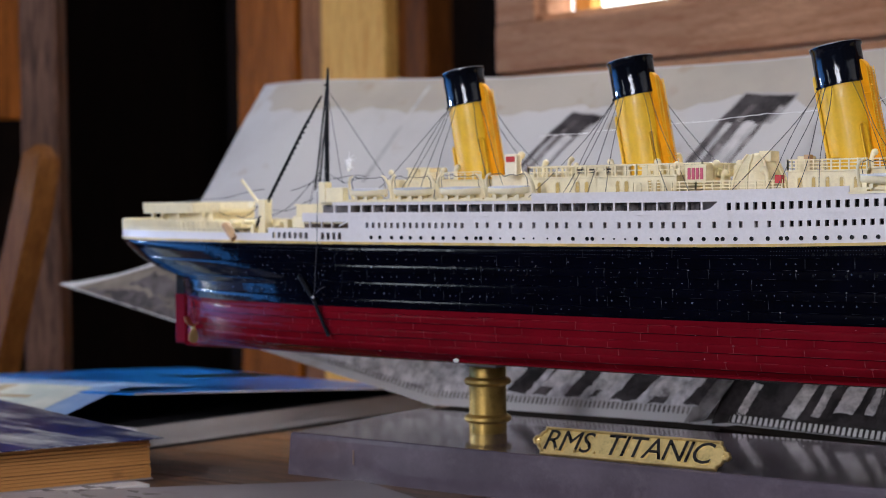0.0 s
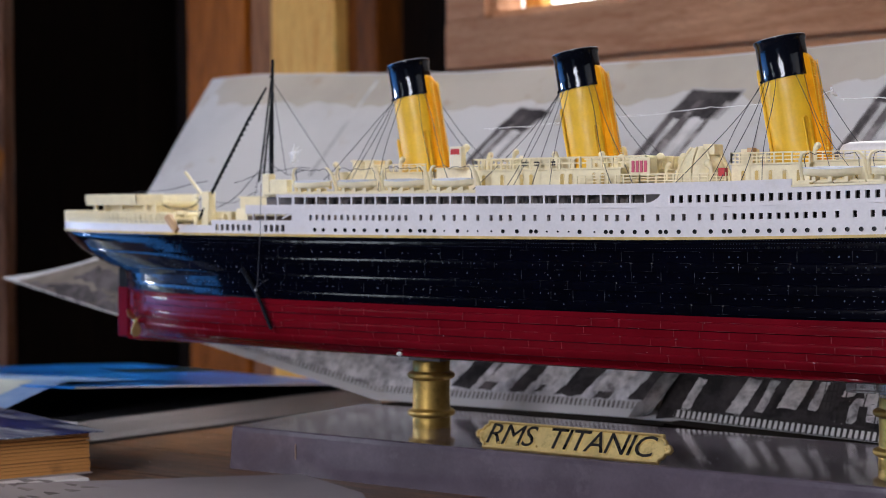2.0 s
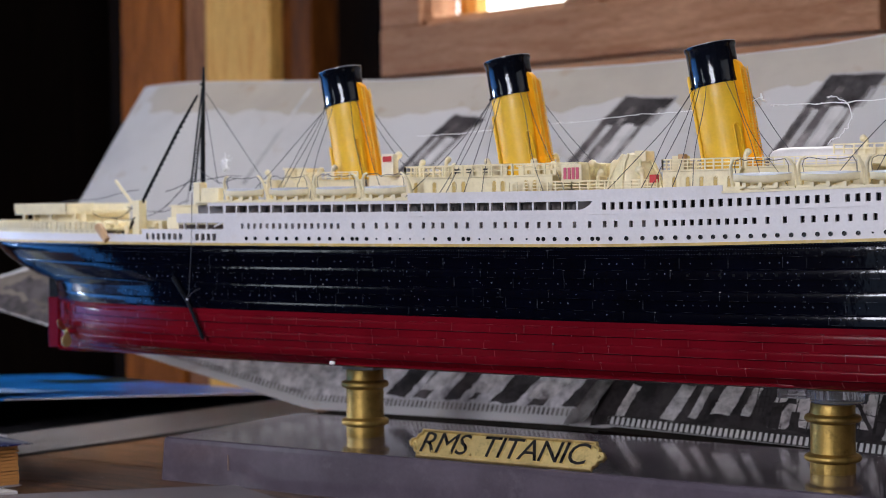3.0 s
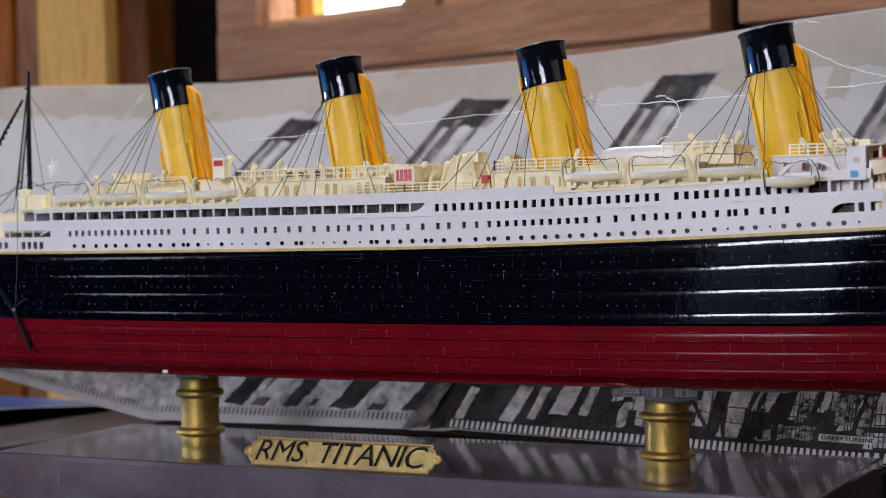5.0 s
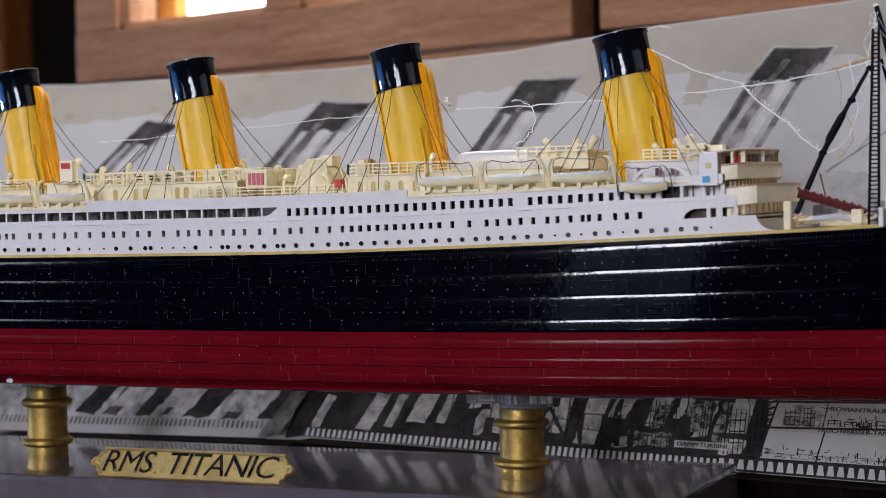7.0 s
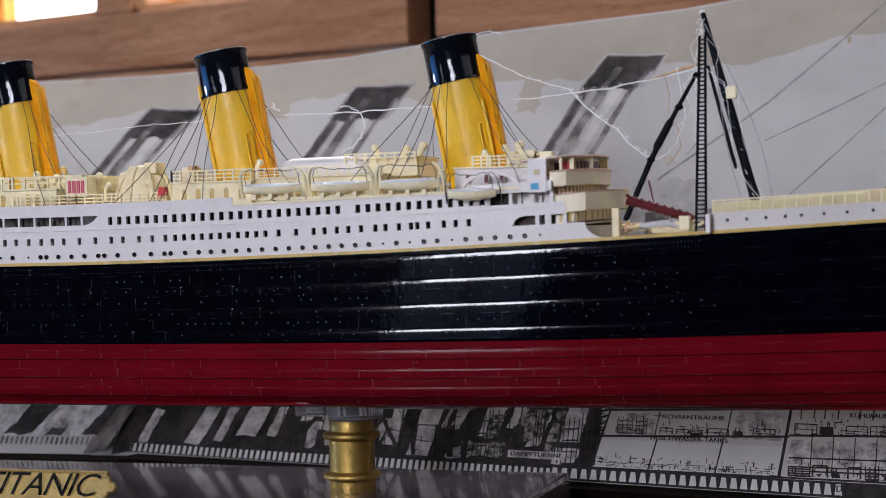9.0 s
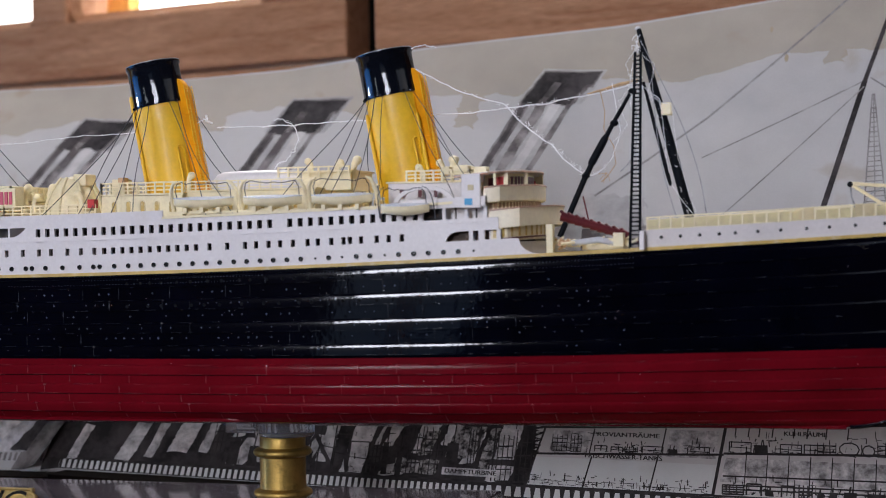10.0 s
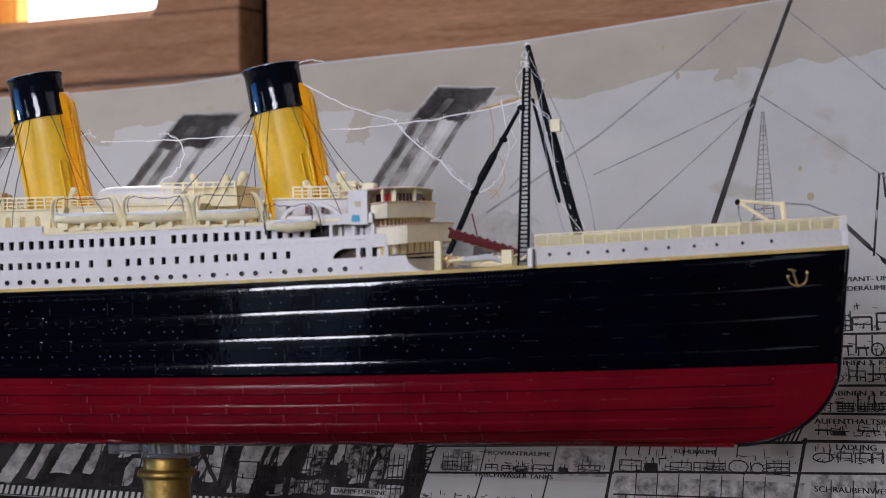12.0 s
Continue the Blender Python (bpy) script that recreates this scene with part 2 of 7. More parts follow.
ink_line = print_ink("line_print", (0.02, 0.017, 0.017), (0.05, 0.042, 0.042), 200)
cell_paper = paper("printed_cell_paper", (0.68, 0.63, 0.61), (0.3, 0.25, 0.23), 0.7)
cell_grey = print_ink("grainy_grey_print", (0.17, 0.15, 0.15), (0.72, 0.67, 0.66), 260, 0.34, 0.64)
soft_white = print_ink("soft_white_print", (0.20, 0.18, 0.19), (0.78, 0.75, 0.76), 110, 0.33, 0.62, (1, 1, 0.6))
ink_dim = print_ink("dim_print", (0.05, 0.042, 0.042), (0.13, 0.11, 0.11), 90)
ink_pale = print_ink("pale_print", (0.42, 0.395, 0.39), (0.60, 0.57, 0.56), 40)
ink_sketch = print_ink("sketch_print", (0.02, 0.017, 0.017), (0.50, 0.46, 0.44), 420, 0.42, 0.62)
ink_corner = print_ink("brown_corner_shade", (0.07, 0.055, 0.045), (0.22, 0.18, 0.15), 22)
map_blue = print_ink("blue_map_print", (0.13, 0.27, 0.55), (0.30, 0.43, 0.64), 30)
map_land = print_ink("map_land_print", (0.40, 0.46, 0.44), (0.56, 0.57, 0.52), 40)
map_road = print_ink("map_road_print", (0.36, 0.29, 0.2), (0.5, 0.42, 0.3), 60)
cover_blue = print_ink("blue_glossy_cover", (0.004, 0.06, 0.24), (0.016, 0.22, 0.66), 18)
cover_navy = print_ink("navy_picture_cover", (0.008, 0.014, 0.09), (0.66, 0.68, 0.66), 40, 0.47, 0.72, (0.35, 1.6, 1))
cover_dark = painted("dark_book_board", (0.02, 0.018, 0.02), 0.5, 0.3)
for glossy in (cover_blue, cover_navy, map_blue, map_land):
    glossy.node_tree.nodes["Principled BSDF"].inputs["Roughness"].default_value = 0.3

clear_plastic = bpy.data.materials.new("clear_plastic")
clear_plastic.use_nodes = True
cp = clear_plastic.node_tree.nodes["Principled BSDF"]
cp.inputs["Base Color"].default_value = (0.9, 0.9, 0.93, 1)
cp.inputs["Transmission Weight"].default_value = 0.85
cp.inputs["Roughness"].default_value = 0.12
cp.inputs["IOR"].default_value = 1.45

pane_glass = bpy.data.materials.new("window_glass")
pane_glass.use_nodes = True
pg = pane_glass.node_tree.nodes["Principled BSDF"]
pg.inputs["Transmission Weight"].default_value = 1.0
pg.inputs["Roughness"].default_value = 0.02

daylight = bpy.data.materials.new("hazy_daylight")
daylight.use_nodes = True
dn = daylight.node_tree
em = dn.nodes.new("ShaderNodeEmission")
em.inputs["Color"].default_value = (0.95, 0.98, 1.0, 1)
em.inputs["Strength"].default_value = 7.0
dn.links.new(em.outputs[0], dn.nodes["Material Output"].inputs[0])


# ---------- mesh building ----------
class Shape:
    """Gathers faces in millimetres; obj() links them as one mesh."""

    def __init__(self):
        self.v, self.f = [], []

    def add(self, verts, faces):
        n = len(self.v)
        self.v += [tuple(p) for p in verts]
        self.f += [tuple(i + n for i in q) for q in faces]
        return self

    def box(self, x0, x1, y0, y1, z0, z1):
        v = [(x, y, z) for x in (x0, x1) for y in (y0, y1) for z in (z0, z1)]
        return self.add(v, [(0, 1, 3, 2), (4, 6, 7, 5), (0, 4, 5, 1), (2, 3, 7, 6), (0, 2, 6, 4), (1, 5, 7, 3)])

    def slab(self, pts, z0, z1):
        """An upright prism on a plan outline; z0 and z1 may be functions of x."""
        n = len(pts)
        lo, hi = [(h if callable(h) else (lambda x, h=h: h)) for h in (z0, z1)]
        v = [(x, y, lo(x)) for x, y in pts] + [(x, y, hi(x)) for x, y in pts]
        f = [(i, (i + 1) % n, n + (i + 1) % n, n + i) for i in range(n)]
        return self.add(v, f + [tuple(range(n))[::-1], tuple(range(n, 2 * n))])

    def grid(self, rows, closed=False):
        """A skin over rows of points of equal length."""
        m = len(rows[0])
        f = []
        for j in range(len(rows) - 1):
            for i in range(m if closed else m - 1):
                a, b = j * m + i, j * m + (i + 1) % m
                f.append((a, b, b + m, a + m))
        return self.add([p for r in rows for p in r], f)

    def tube(self, path, r, n=6, caps=True):
        """A round bar along a path; r is a radius or one for each point."""
        pts = [Vector(p) for p in path]
        rad = r if isinstance(r, (list, tuple)) else [r] * len(pts)
        rows, side = [], None
        for i, p in enumerate(pts):
            d = (pts[min(i + 1, len(pts) - 1)] - pts[max(i - 1, 0)]).normalized()
            if side is None:
                side = d.orthogonal().normalized()
            side = (side - d * side.dot(d)).normalized()
            up = d.cross(side)
            rows.append([tuple(p + rad[i] * (math.cos(a) * side + math.sin(a) * up)) for a in [2 * math.pi * k / n for k in range(n)]])
        base = len(self.v)
        self.grid(rows, True)
        if caps:
            self.f.append(tuple(base + k for k in range(n))[::-1])
            self.f.append(tuple(base + (len(pts) - 1) * n + k for k in range(n)))
        return self

    def turned(self, cx, cy, profile, n=40):
        """A body of revolution about an upright axis; profile: radius, height."""
        rows = [[(cx + r * math.cos(2 * math.pi * k / n), cy + r * math.sin(2 * math.pi * k / n), z) for k in range(n)] for r, z in profile]
        base = len(self.v)
        self.grid(rows, True)
        self.f.append(tuple(base + k for k in range(n))[::-1])
        self.f.append(tuple(base + (len(profile) - 1) * n + k for k in range(n)))
        return self

    def ball(self, c, r, n=10):
        rx, ry, rz = r if isinstance(r, tuple) else (r, r, r)
        rows = []
        for j in range(n + 1):
            a = math.pi * (j + 0.001) / (n + 0.002)
            rows.append([(c[0] + rx * math.sin(a) * math.cos(2 * math.pi * k / (2 * n)), c[1] + ry * math.sin(a) * math.sin(2 * math.pi * k / (2 * n)), c[2] - rz * math.cos(a)) for k in range(2 * n)])
        return self.grid(rows, True)

    def obj(self, name, mat, parent=None, label="", smooth=None, bevel=0.0, m=None):
        me = bpy.data.meshes.new(name)
        me.from_pydata([(x * MM, y * MM, z * MM) for x, y, z in self.v], [], self.f)
        me.validate()
        bm = bmesh.new()
        bm.from_mesh(me)
        bmesh.ops.recalc_face_normals(bm, faces=bm.faces)
        if bevel:
            edges = [e for e in bm.edges if len(e.link_faces) == 2 and e.calc_face_angle(0) > radians(40)]
            bmesh.ops.bevel(bm, geom=edges, offset=bevel * MM, segments=2, affect="EDGES", profile=0.6)
        bm.to_mesh(me)
        bm.free()
        me.materials.append(mat)
        if smooth:
            me.shade_smooth()
            me.set_sharp_from_angle(angle=radians(smooth))
        ob = new(name, me)
        if parent:
            ob.parent = parent
        if m:
            ob.matrix_basis = m
        if label:
            ob["label"] = label
        return ob


def thing(name, label, category, group="", kind=""):
    return tagged(new(name), label, category, group, kind)


def again(ob, name, m, parent):
    """Another object on the same mesh."""
    o = new(name, ob.data)
    o.parent, o.matrix_basis = parent, m
    return o


def lerp(a, b, t):
    return a + (b - a) * t


def arc(n, a0, a1):
    return [radians(lerp(a0, a1, k / n)) for k in range(n + 1)]


# ---------- the room ----------
def room():
    # back wall boards, left to right: from, to, how far proud, wood
    wall = tagged(new("wall_back"), "boarded wooden wall beside the window", "wall", kind="structure")
    wall.matrix_basis = WALL
    for x0, x1, out, wood in ((-745, -655, 6, board_orange), (-653, -609, 2, board_tan), (-607, -521, 14, board_light), (-519, -482, 3, board_brown), (-480, -392, -22, board_shade)):
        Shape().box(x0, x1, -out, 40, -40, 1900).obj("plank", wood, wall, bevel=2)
    Shape().box(-745, 1900, 0, 40, -760, 150).obj("lower_panel", board_brown, wall)
    Shape().box(-745, 1900, 0, 40, 1100, 1900).obj("upper_panel", board_brown, wall)
    Shape().box(900, 1900, 0, 40, 150, 1100).obj("side_panel", board_brown, wall)
    recess = tagged(new("wall_recess"), "boarded recess with its darkness painted near-black", "wall", kind="structure")
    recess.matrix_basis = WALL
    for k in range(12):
        Shape().box(-2100 + k * 115, -2100 + k * 115 + 112, 420, 450, -760, 1900).obj("plank", board_shade, recess)
    Shape().box(-770, -745, -1, 450, -760, 1900).obj("jamb", board_shade, recess)
    for name, b in (("wall_left", (-2140, -2100, -2300, 450, -760, 1900)), ("wall_right", (1900, 1940, -3000, 40, -760, 1900))):
        w = tagged(new(name), "wood-panelled room wall", "wall", kind="structure")
        w.matrix_basis = WALL
        if name == "wall_right":
            for y0, y1, z0, z1 in ((-2300, -1860, -760, 1900), (-440, 40, -760, 1900), (-1860, -440, -760, 490), (-1860, -440, 1510, 1900)):
                Shape().box(b[0], b[1], y0, y1, z0, z1).obj("panelling", room_wood, w)
        else:
            for y0, y1, z0, z1 in ((-2300, -2290, -760, 1900), (-590, 450, -760, 1900), (-2290, -590, -760, -560), (-2290, -590, 470, 1900)):
                Shape().box(b[0], b[1], y0, y1, z0, z1).obj("panelling", room_wood, w)
    w = tagged(new("wall_front"), "wood-panelled wall with a window", "wall", kind="structure")
    w.matrix_basis = WALL
    for x0, x1, z0, z1 in ((-2140, -1030, -760, 1900), (-1030, -770, -760, 230), (-1030, -770, 770, 1900), (-770, 150, -760, 1900), (560, 1940, -760, 1900), (150, 560, -760, -340), (150, 560, 1290, 1900)):
        Shape().box(x0, x1, -2340, -2300, z0, z1).obj("panelling", room_wood, w)
    # glazing bars in the openings behind the viewer
    bars = tagged(new("window_2"), "wooden glazing bars of the opposite window", "window", kind="structure")
    bars.matrix_basis = WALL
    Shape().box(341, 369, -2200, -2180, -340, 1290).obj("mullion", sash_wood, bars)
    for z in (185, 560, 930):
        Shape().box(150, 560, -2200, -2182, z - 10, z + 10).obj("glazing_bar", sash_wood, bars)
    tagged(Shape().box(-2140, 1940, -2340, 450, 1900, 1940).obj("ceiling", room_wood, m=WALL), "dark wooden ceiling", "ceiling", kind="structure")
    tagged(Shape().box(-2140, 1940, -2340, 450, -800, -760).obj("floor", room_wood, m=WALL), "dark wooden floor", "floor", kind="structure")

    # the window: two sashes, meeting in a dark gap
    win = tagged(new("window_1"), "brown wooden casement window with bright panes", "window", kind="structure")
    win.matrix_basis = WALL

    def sash(x0, x1, z0, glass, low, name):
        s = new(name)
        s.parent = win
        cuts = [x0] + [v for p in glass for v in p] + [x1]
        Shape().box(x0, x1, -16, 26, z0, low).obj("bottom_rail", sash_wood, s, bevel=2)
        Shape().box(x0, x1, -16, 26, 1010, 1060).obj("top_rail", sash_wood, s, bevel=2)
        for a, b in zip(cuts[::2], cuts[1::2]):
            Shape().box(a, b, -15, 25, low, 1010).obj("stile", sash_wood, s, bevel=2)
        for a, b in glass:
            # inner moulding round each pane, with rounded lower corners
            bead = Shape()
            outer, inner = [], []
            for cx, cz, q0 in ((a + 9, low + 9, 180), (b - 9, low + 9, 270), (b - 9, 1001, 0), (a + 9, 1001, 90)):
                for ang in arc(5, q0, q0 + 90):
                    outer.append((cx + 9 * math.cos(ang), cz + 9 * math.sin(ang)))
                    inner.append((cx + 4 * math.cos(ang), cz + 4 * math.sin(ang)))
            n = len(outer)
            v = [(x, y, z) for y, ring in ((-11, outer), (-7, inner), (10, inner), (10, outer)) for x, z in ring]
            f = [(r * n + i, r * n + (i + 1) % n, (r + 1) * n + (i + 1) % n, (r + 1) * n + i) for r in range(3) for i in range(n)]
            bead.add(v, f).obj("glazing_bead", sash_wood, s, smooth=40)
            g = Shape().box(a + 2, b - 2, 6, 8, low + 2, 1008).obj("pane", pane_glass, s)
            g.visible_shadow = False

    sash(-388, 26, 216, [(-346, -207), (-178, -30)], 251, "left_sash")
    sash(44, 470, 218, [(95, 250), (285, 440)], 292, "right_sash")
    # near-black strip for the shade between the two sashes
    Shape().box(26, 44, 8, 40, 150, 1100).obj("meeting_gap", board_shade, win)
    Shape().box(-392, 480, -22, 40, 150, 213).obj("sill", sash_wood, win, bevel=3)
    Shape().box(-420, 520, -4, 40, 1060, 1100).obj("head", sash_wood, win)
    Shape().box(472, 900, -4, 40, 150, 1100).obj("right_casing", board_brown, win)
    Shape().box(-362, -344, 42, 54, 240, 1050).obj("outer_reveal", board_light, win)
    Shape().box(-196, -176, 42, 54, 240, 1050).obj("outer_reveal", board_light, win)
    tagged(Shape().box(-900, 900, 420, 425, 60, 1600).obj("backdrop", daylight, m=WALL), "overcast daylight outside", "sky", kind="structure")

    # post and chair standing beyond the table's end
    p = thing("wooden_post", "grey-brown weathered square post by the dark recess", "post")
    p.matrix_basis = pose(-0.753, 0.30, 0, 0, 0, 36)
    Shape().box(-16, 16, -18, 18, -760, 1900).obj("shaft", post_wood, p, bevel=5)
    p2 = thing("orange_plank", "orange-brown plank standing beside the post", "plank")
    p2.matrix_basis = pose(-0.965, 0.43, 0, 0, 0, 36)
    Shape().box(-90, 30, -10, 10, 205, 1900).obj("board", board_orange, p2, bevel=3)
    Shape().box(-90, 30, -9, 9, -760, 205).obj("base_board", board_shade, p2, bevel=3)


room()


def table():
    t = thing("wooden_table", "worn brown wooden table with visible grain", "table")
    for k in range(7):
        y0 = -189 + k * 56
        Shape().box(-552, 900, y0, y0 + 55.6, -28, 0).obj("plank", table_wood, t, bevel=0.5)
    for x in (-500, 840):
        for y in (-150, 165):
            Shape().box(x - 28, x + 28, y - 28, y + 28, -760, -28).obj("leg", table_wood, t, bevel=3)


table()


def chair():
    c = thing("wooden_chair", "brown wooden chair with a leaning backrest", "chair")
    for dx in (0, -330):
        Shape().tube([(-578 + dx, 150, 163), (-581 + dx, 150, 156), (-592 + dx, 150, 118), (-624 + dx, 150, 30), (-650 + dx, 150, -60), (-668 + dx, 145, -300), (-668 + dx, 140, -760)], [5, 13, 14, 14, 15, 15, 14], 4).obj("back_post", chair_wood, c, smooth=50)
    Shape().box(-950, -650, 143, 157, -60, 20).obj("backrest", chair_wood, c, bevel=4)
    Shape().box(-1000, -640, -240, 140, -330, -300).obj("seat", chair_wood, c, bevel=5)
    for x in (-980, -660):
        Shape().box(x - 16, x + 16, -230, -198, -760, -330).obj("front_leg", chair_wood, c, bevel=3)


chair()


# ---------- the model ship ----------
KEEL, WL = 51.0, 75.0


def sheer(x):
    """Height of the black hull's top edge."""
    return 103.4 + (10.9 * (x / 336) ** 1.6 if x > 0 else 2.0 * (-x / 336) ** 3)


def water(x):
    return WL + (2.5 if x > 0 else 1.5) * (x / 336) ** 2


def stem(z):
    if z > 78:
        return 333 + (z - 78) * 0.085
    return 333 - 34 * (1 - math.sqrt(max(0, 1 - ((78 - z) / 27) ** 2)))


def tail(z):
    if z < 86:
        return -296.0
    return -296 - 42 * (1 - (1 - min(1, (z - 86) / 24)) ** 1.7) ** 0.75


def half(x, z):
    """Half the hull's breadth."""
    s = min(1, max(0, (z - WL) / 30))
    k = min(1, max(0.0, (z - KEEL) / 24))
    f0, f1, a0, a1 = 78 + 14 * s, stem(z), -90 - 70 * s, tail(z)
    b = 35.0
    if x > f0:
        b = 35 * (1 - min(1, (x - f0) / (f1 - f0)) ** (2.2 + 0.3 * s))
    elif x < a0:
        t = min(1, (x - a0) / (a1 - a0))
        s = s ** 0.45
        b = 35 * ((1 - s) * (1 - t ** 4.2) + s * math.sqrt(max(0, 1 - t ** 3)))
    n = 5 - 3.4 * (abs(x) / 336) ** 1.5
    return b * (1 - (1 - k) ** n) ** (1 / n)


def deck_half(x):
    return half(x, sheer(x))


ship = thing("model_ship", "model ocean liner, black and red hull, four yellow funnels, on stand", "model ship")
STATIONS = [0.5 - 0.5 * math.cos(math.pi * i / 170) for i in range(171)]


# raised strakes of plating, as (lower edge, upper edge) in parts of the height
RED_STRAKES = [(0.0, 0.104), (0.233, 0.375), (0.504, 0.646), (0.775, 0.917)]
BLACK_STRAKES = [(0.03, 0.16), (0.30, 0.43), (0.57, 0.70), (0.84, 0.965)]


def hull_rows(lo, hi, strakes, step):
    """Rows of points up one side: raised strakes with a sharp lower edge and a rounded upper lip."""
    cuts = []
    at = 0.0
    for a, b in strakes:
        if a > at:
            cuts += [(at + (0.001 if at else 0), 0.0), ((at + a) / 2, 0.05), (a - 0.001, 0.1)]
        cuts += [(a, 1.0), (lerp(a, b, 0.4), 1.0), (lerp(a, b, 0.68), 0.95), (lerp(a, b, 0.82), 0.82), (lerp(a, b, 0.91), 0.6), (lerp(a, b, 0.97), 0.3), (b, 0.0)]
        at = b
    cuts += [((at + 1) / 2, 0.0), (0.9995, 0.0)]
    rows = []
    for f, k in cuts:
        row = []
        for u in STATIONS:
            x = -338 + 674 * u
            z = lerp(lo(x), hi(x), f)
            x = lerp(tail(z), stem(z), u)
            fade = min(1, (1 - u) * 14, u * 14)
            row.append((x, -half(x, z) - step * k * fade, z))
        rows.append(row)
    return rows


def bands(strakes):
    """All bands of plating from the bottom up: lower edge, upper edge, raised or not."""
    out, at = [], 0.0
    for a, b in strakes:
        if a - at > 0.03:
            out.append((at, a, 0))
        out.append((a, b, 1))
        at = b
    return out


def mirrored(rows):
    return [[(x, -y, z) for x, y, z in r] for r in rows]


def hull():
    low, up = Shape(), Shape()
    for fold in (lambda r: r, mirrored):
        low.grid(fold(hull_rows(lambda x: KEEL, water, RED_STRAKES, 0.75)))
        up.grid(fold(hull_rows(water, sheer, BLACK_STRAKES, 0.72)))
    lower = low.obj("lower_hull", red_paint, ship, "dark red plated underwater hull", smooth=38)
    upper = up.obj("upper_hull", black_paint, ship, "gloss black plated hull side", smooth=38)
    Shape().tube([(-296, 0, 51.2), (0, 0, 50.6), (299, 0, 51)], 1.0, 6).obj("keel", red_paint, ship)
    # plate ends and rivet lines, standing a little proud
    rnd = random.Random(4)
    for parent, mat, lo, hi, strakes, gap, stop in ((lower, worn_glint_red, lambda x: KEEL, water, RED_STRAKES, 15.0, 215), (upper, worn_glint_black, water, sheer, BLACK_STRAKES, 12.0, 180)):
        s = Shape()
        for c, (f0, f1, raised) in enumerate(bands(strakes)):
            x = -296 + (c % 3) * 6
            proud = 0.74 * raised + 0.12
            while x < stop + 9 * (c % 3):
                z0, z1 = lerp(lo(x), hi(x), f0 + 0.008), lerp(lo(x), hi(x), lerp(f0, f1, 0.72 if raised else 0.97))
                if (c or lo(x) > 60) and rnd.random() < (0.78 if strakes is RED_STRAKES else 0.42):
                    for sd in (-1, 1):
                        p = [(xx, sd * (half(xx, z) + proud), z) for z in (z0, (z0 + z1) / 2, z1) for xx in (x, x + 0.26)]
                        q = [(xx, sd * (half(xx, z) - 0.1), z) for z in (z0, (z0 + z1) / 2, z1) for xx in (x - 0.12, x + 0.38)]
                        s.add(p + q, [(0, 1, 3, 2), (2, 3, 5, 4), (0, 2, 8, 6), (2, 4, 10, 8), (1, 7, 9, 3), (3, 9, 11, 5), (4, 5, 11, 10), (0, 6, 7, 1)])
                        if raised and rnd.random() < 0.6:  # a pale blob for the glint where the seam meets the lip
                            zz = lerp(lo(x), hi(x), lerp(f0, f1, 0.86))
                            s.ball((x + 0.1, sd * (half(x, zz) + 0.62), zz), (rnd.uniform(0.25, 0.7), 0.22, 0.3), 4)
                x += gap * rnd.uniform(0.7, 1.25)
        tagged(s.obj("plate_butt", mat, parent), kind="stuff")
    # thin worn lips along the raised strakes; broken pale dashes paint in their glints
    for parent, mat, lo, hi, strakes in ((lower, worn_glint_red, lambda x: KEEL, water, RED_STRAKES), (upper, worn_glint_black, water, sheer, BLACK_STRAKES)):
        s = Shape()
        for f0, f1, raised in bands(strakes):
            if not raised:
                continue
            for f, out in ((f0 + 0.004, 0.72), (lerp(f0, f1, 0.93), 0.5)):
                x = -285.0
                while x < 300:
                    short = strakes is BLACK_STRAKES
                    ln = rnd.uniform(1, 6) if short else rnd.uniform(1.5, 10)
                    for sd in (-1, 1):
                        pts = []
                        for k in range(7):
                            xx = min(318, x + ln * k / 6)
                            z = lerp(lo(xx), hi(xx), f)
                            pts.append((xx, sd * (half(xx, z) + out), z + rnd.uniform(-0.05, 0.05)))
                        s.tube(pts, 0.09, 4)
                    x += ln + (rnd.uniform(2, 14) if short else rnd.uniform(5, 26))
        tagged(s.obj("plate_lap", mat, parent), kind="stuff")
    # dark strips that paint in the shade under each raised red strake
    s = Shape()
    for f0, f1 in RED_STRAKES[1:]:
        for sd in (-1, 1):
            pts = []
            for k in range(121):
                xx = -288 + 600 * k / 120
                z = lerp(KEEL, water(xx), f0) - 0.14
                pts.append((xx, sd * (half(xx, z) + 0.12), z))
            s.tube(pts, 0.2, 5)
    tagged(s.obj("seam_shade", seam_dark, lower), kind="stuff")
    rivets = Shape()
    for zf in (0.10, 0.24, 0.36, 0.50, 0.64, 0.77, 0.885, 0.94, 0.985):
        fine = zf > 0.88
        raised = any(a < zf < b for a, b in BLACK_STRAKES)
        x = -250.0
        while x < 235:
            z = lerp(water(x), sheer(x), zf)
            if (fine and noise.noise((x * 0.03, zf * 9, 0)) > -0.15) or (not fine and rnd.random() < 0.5):
                for sd in (-1, 1):
                    y = sd * (half(x, z) + (0.66 if raised else 0.05))
                    r = 0.2 if fine else rnd.uniform(0.25, 0.42)
                    rivets.add([(x - r, y, z), (x, y, z - r), (x + r, y, z), (x, y, z + r), (x, y + sd * 0.28, z)], [(0, 1, 4), (1, 2, 4), (2, 3, 4), (3, 0, 4)])
            x += 1.15 if fine else rnd.choice((3.1, 3.6, 5.2))
    tagged(rivets.obj("rivet", rivet_grey, upper), kind="stuff")
    # gold line between black and white
    for sd in (-1, 1):
        rows = []
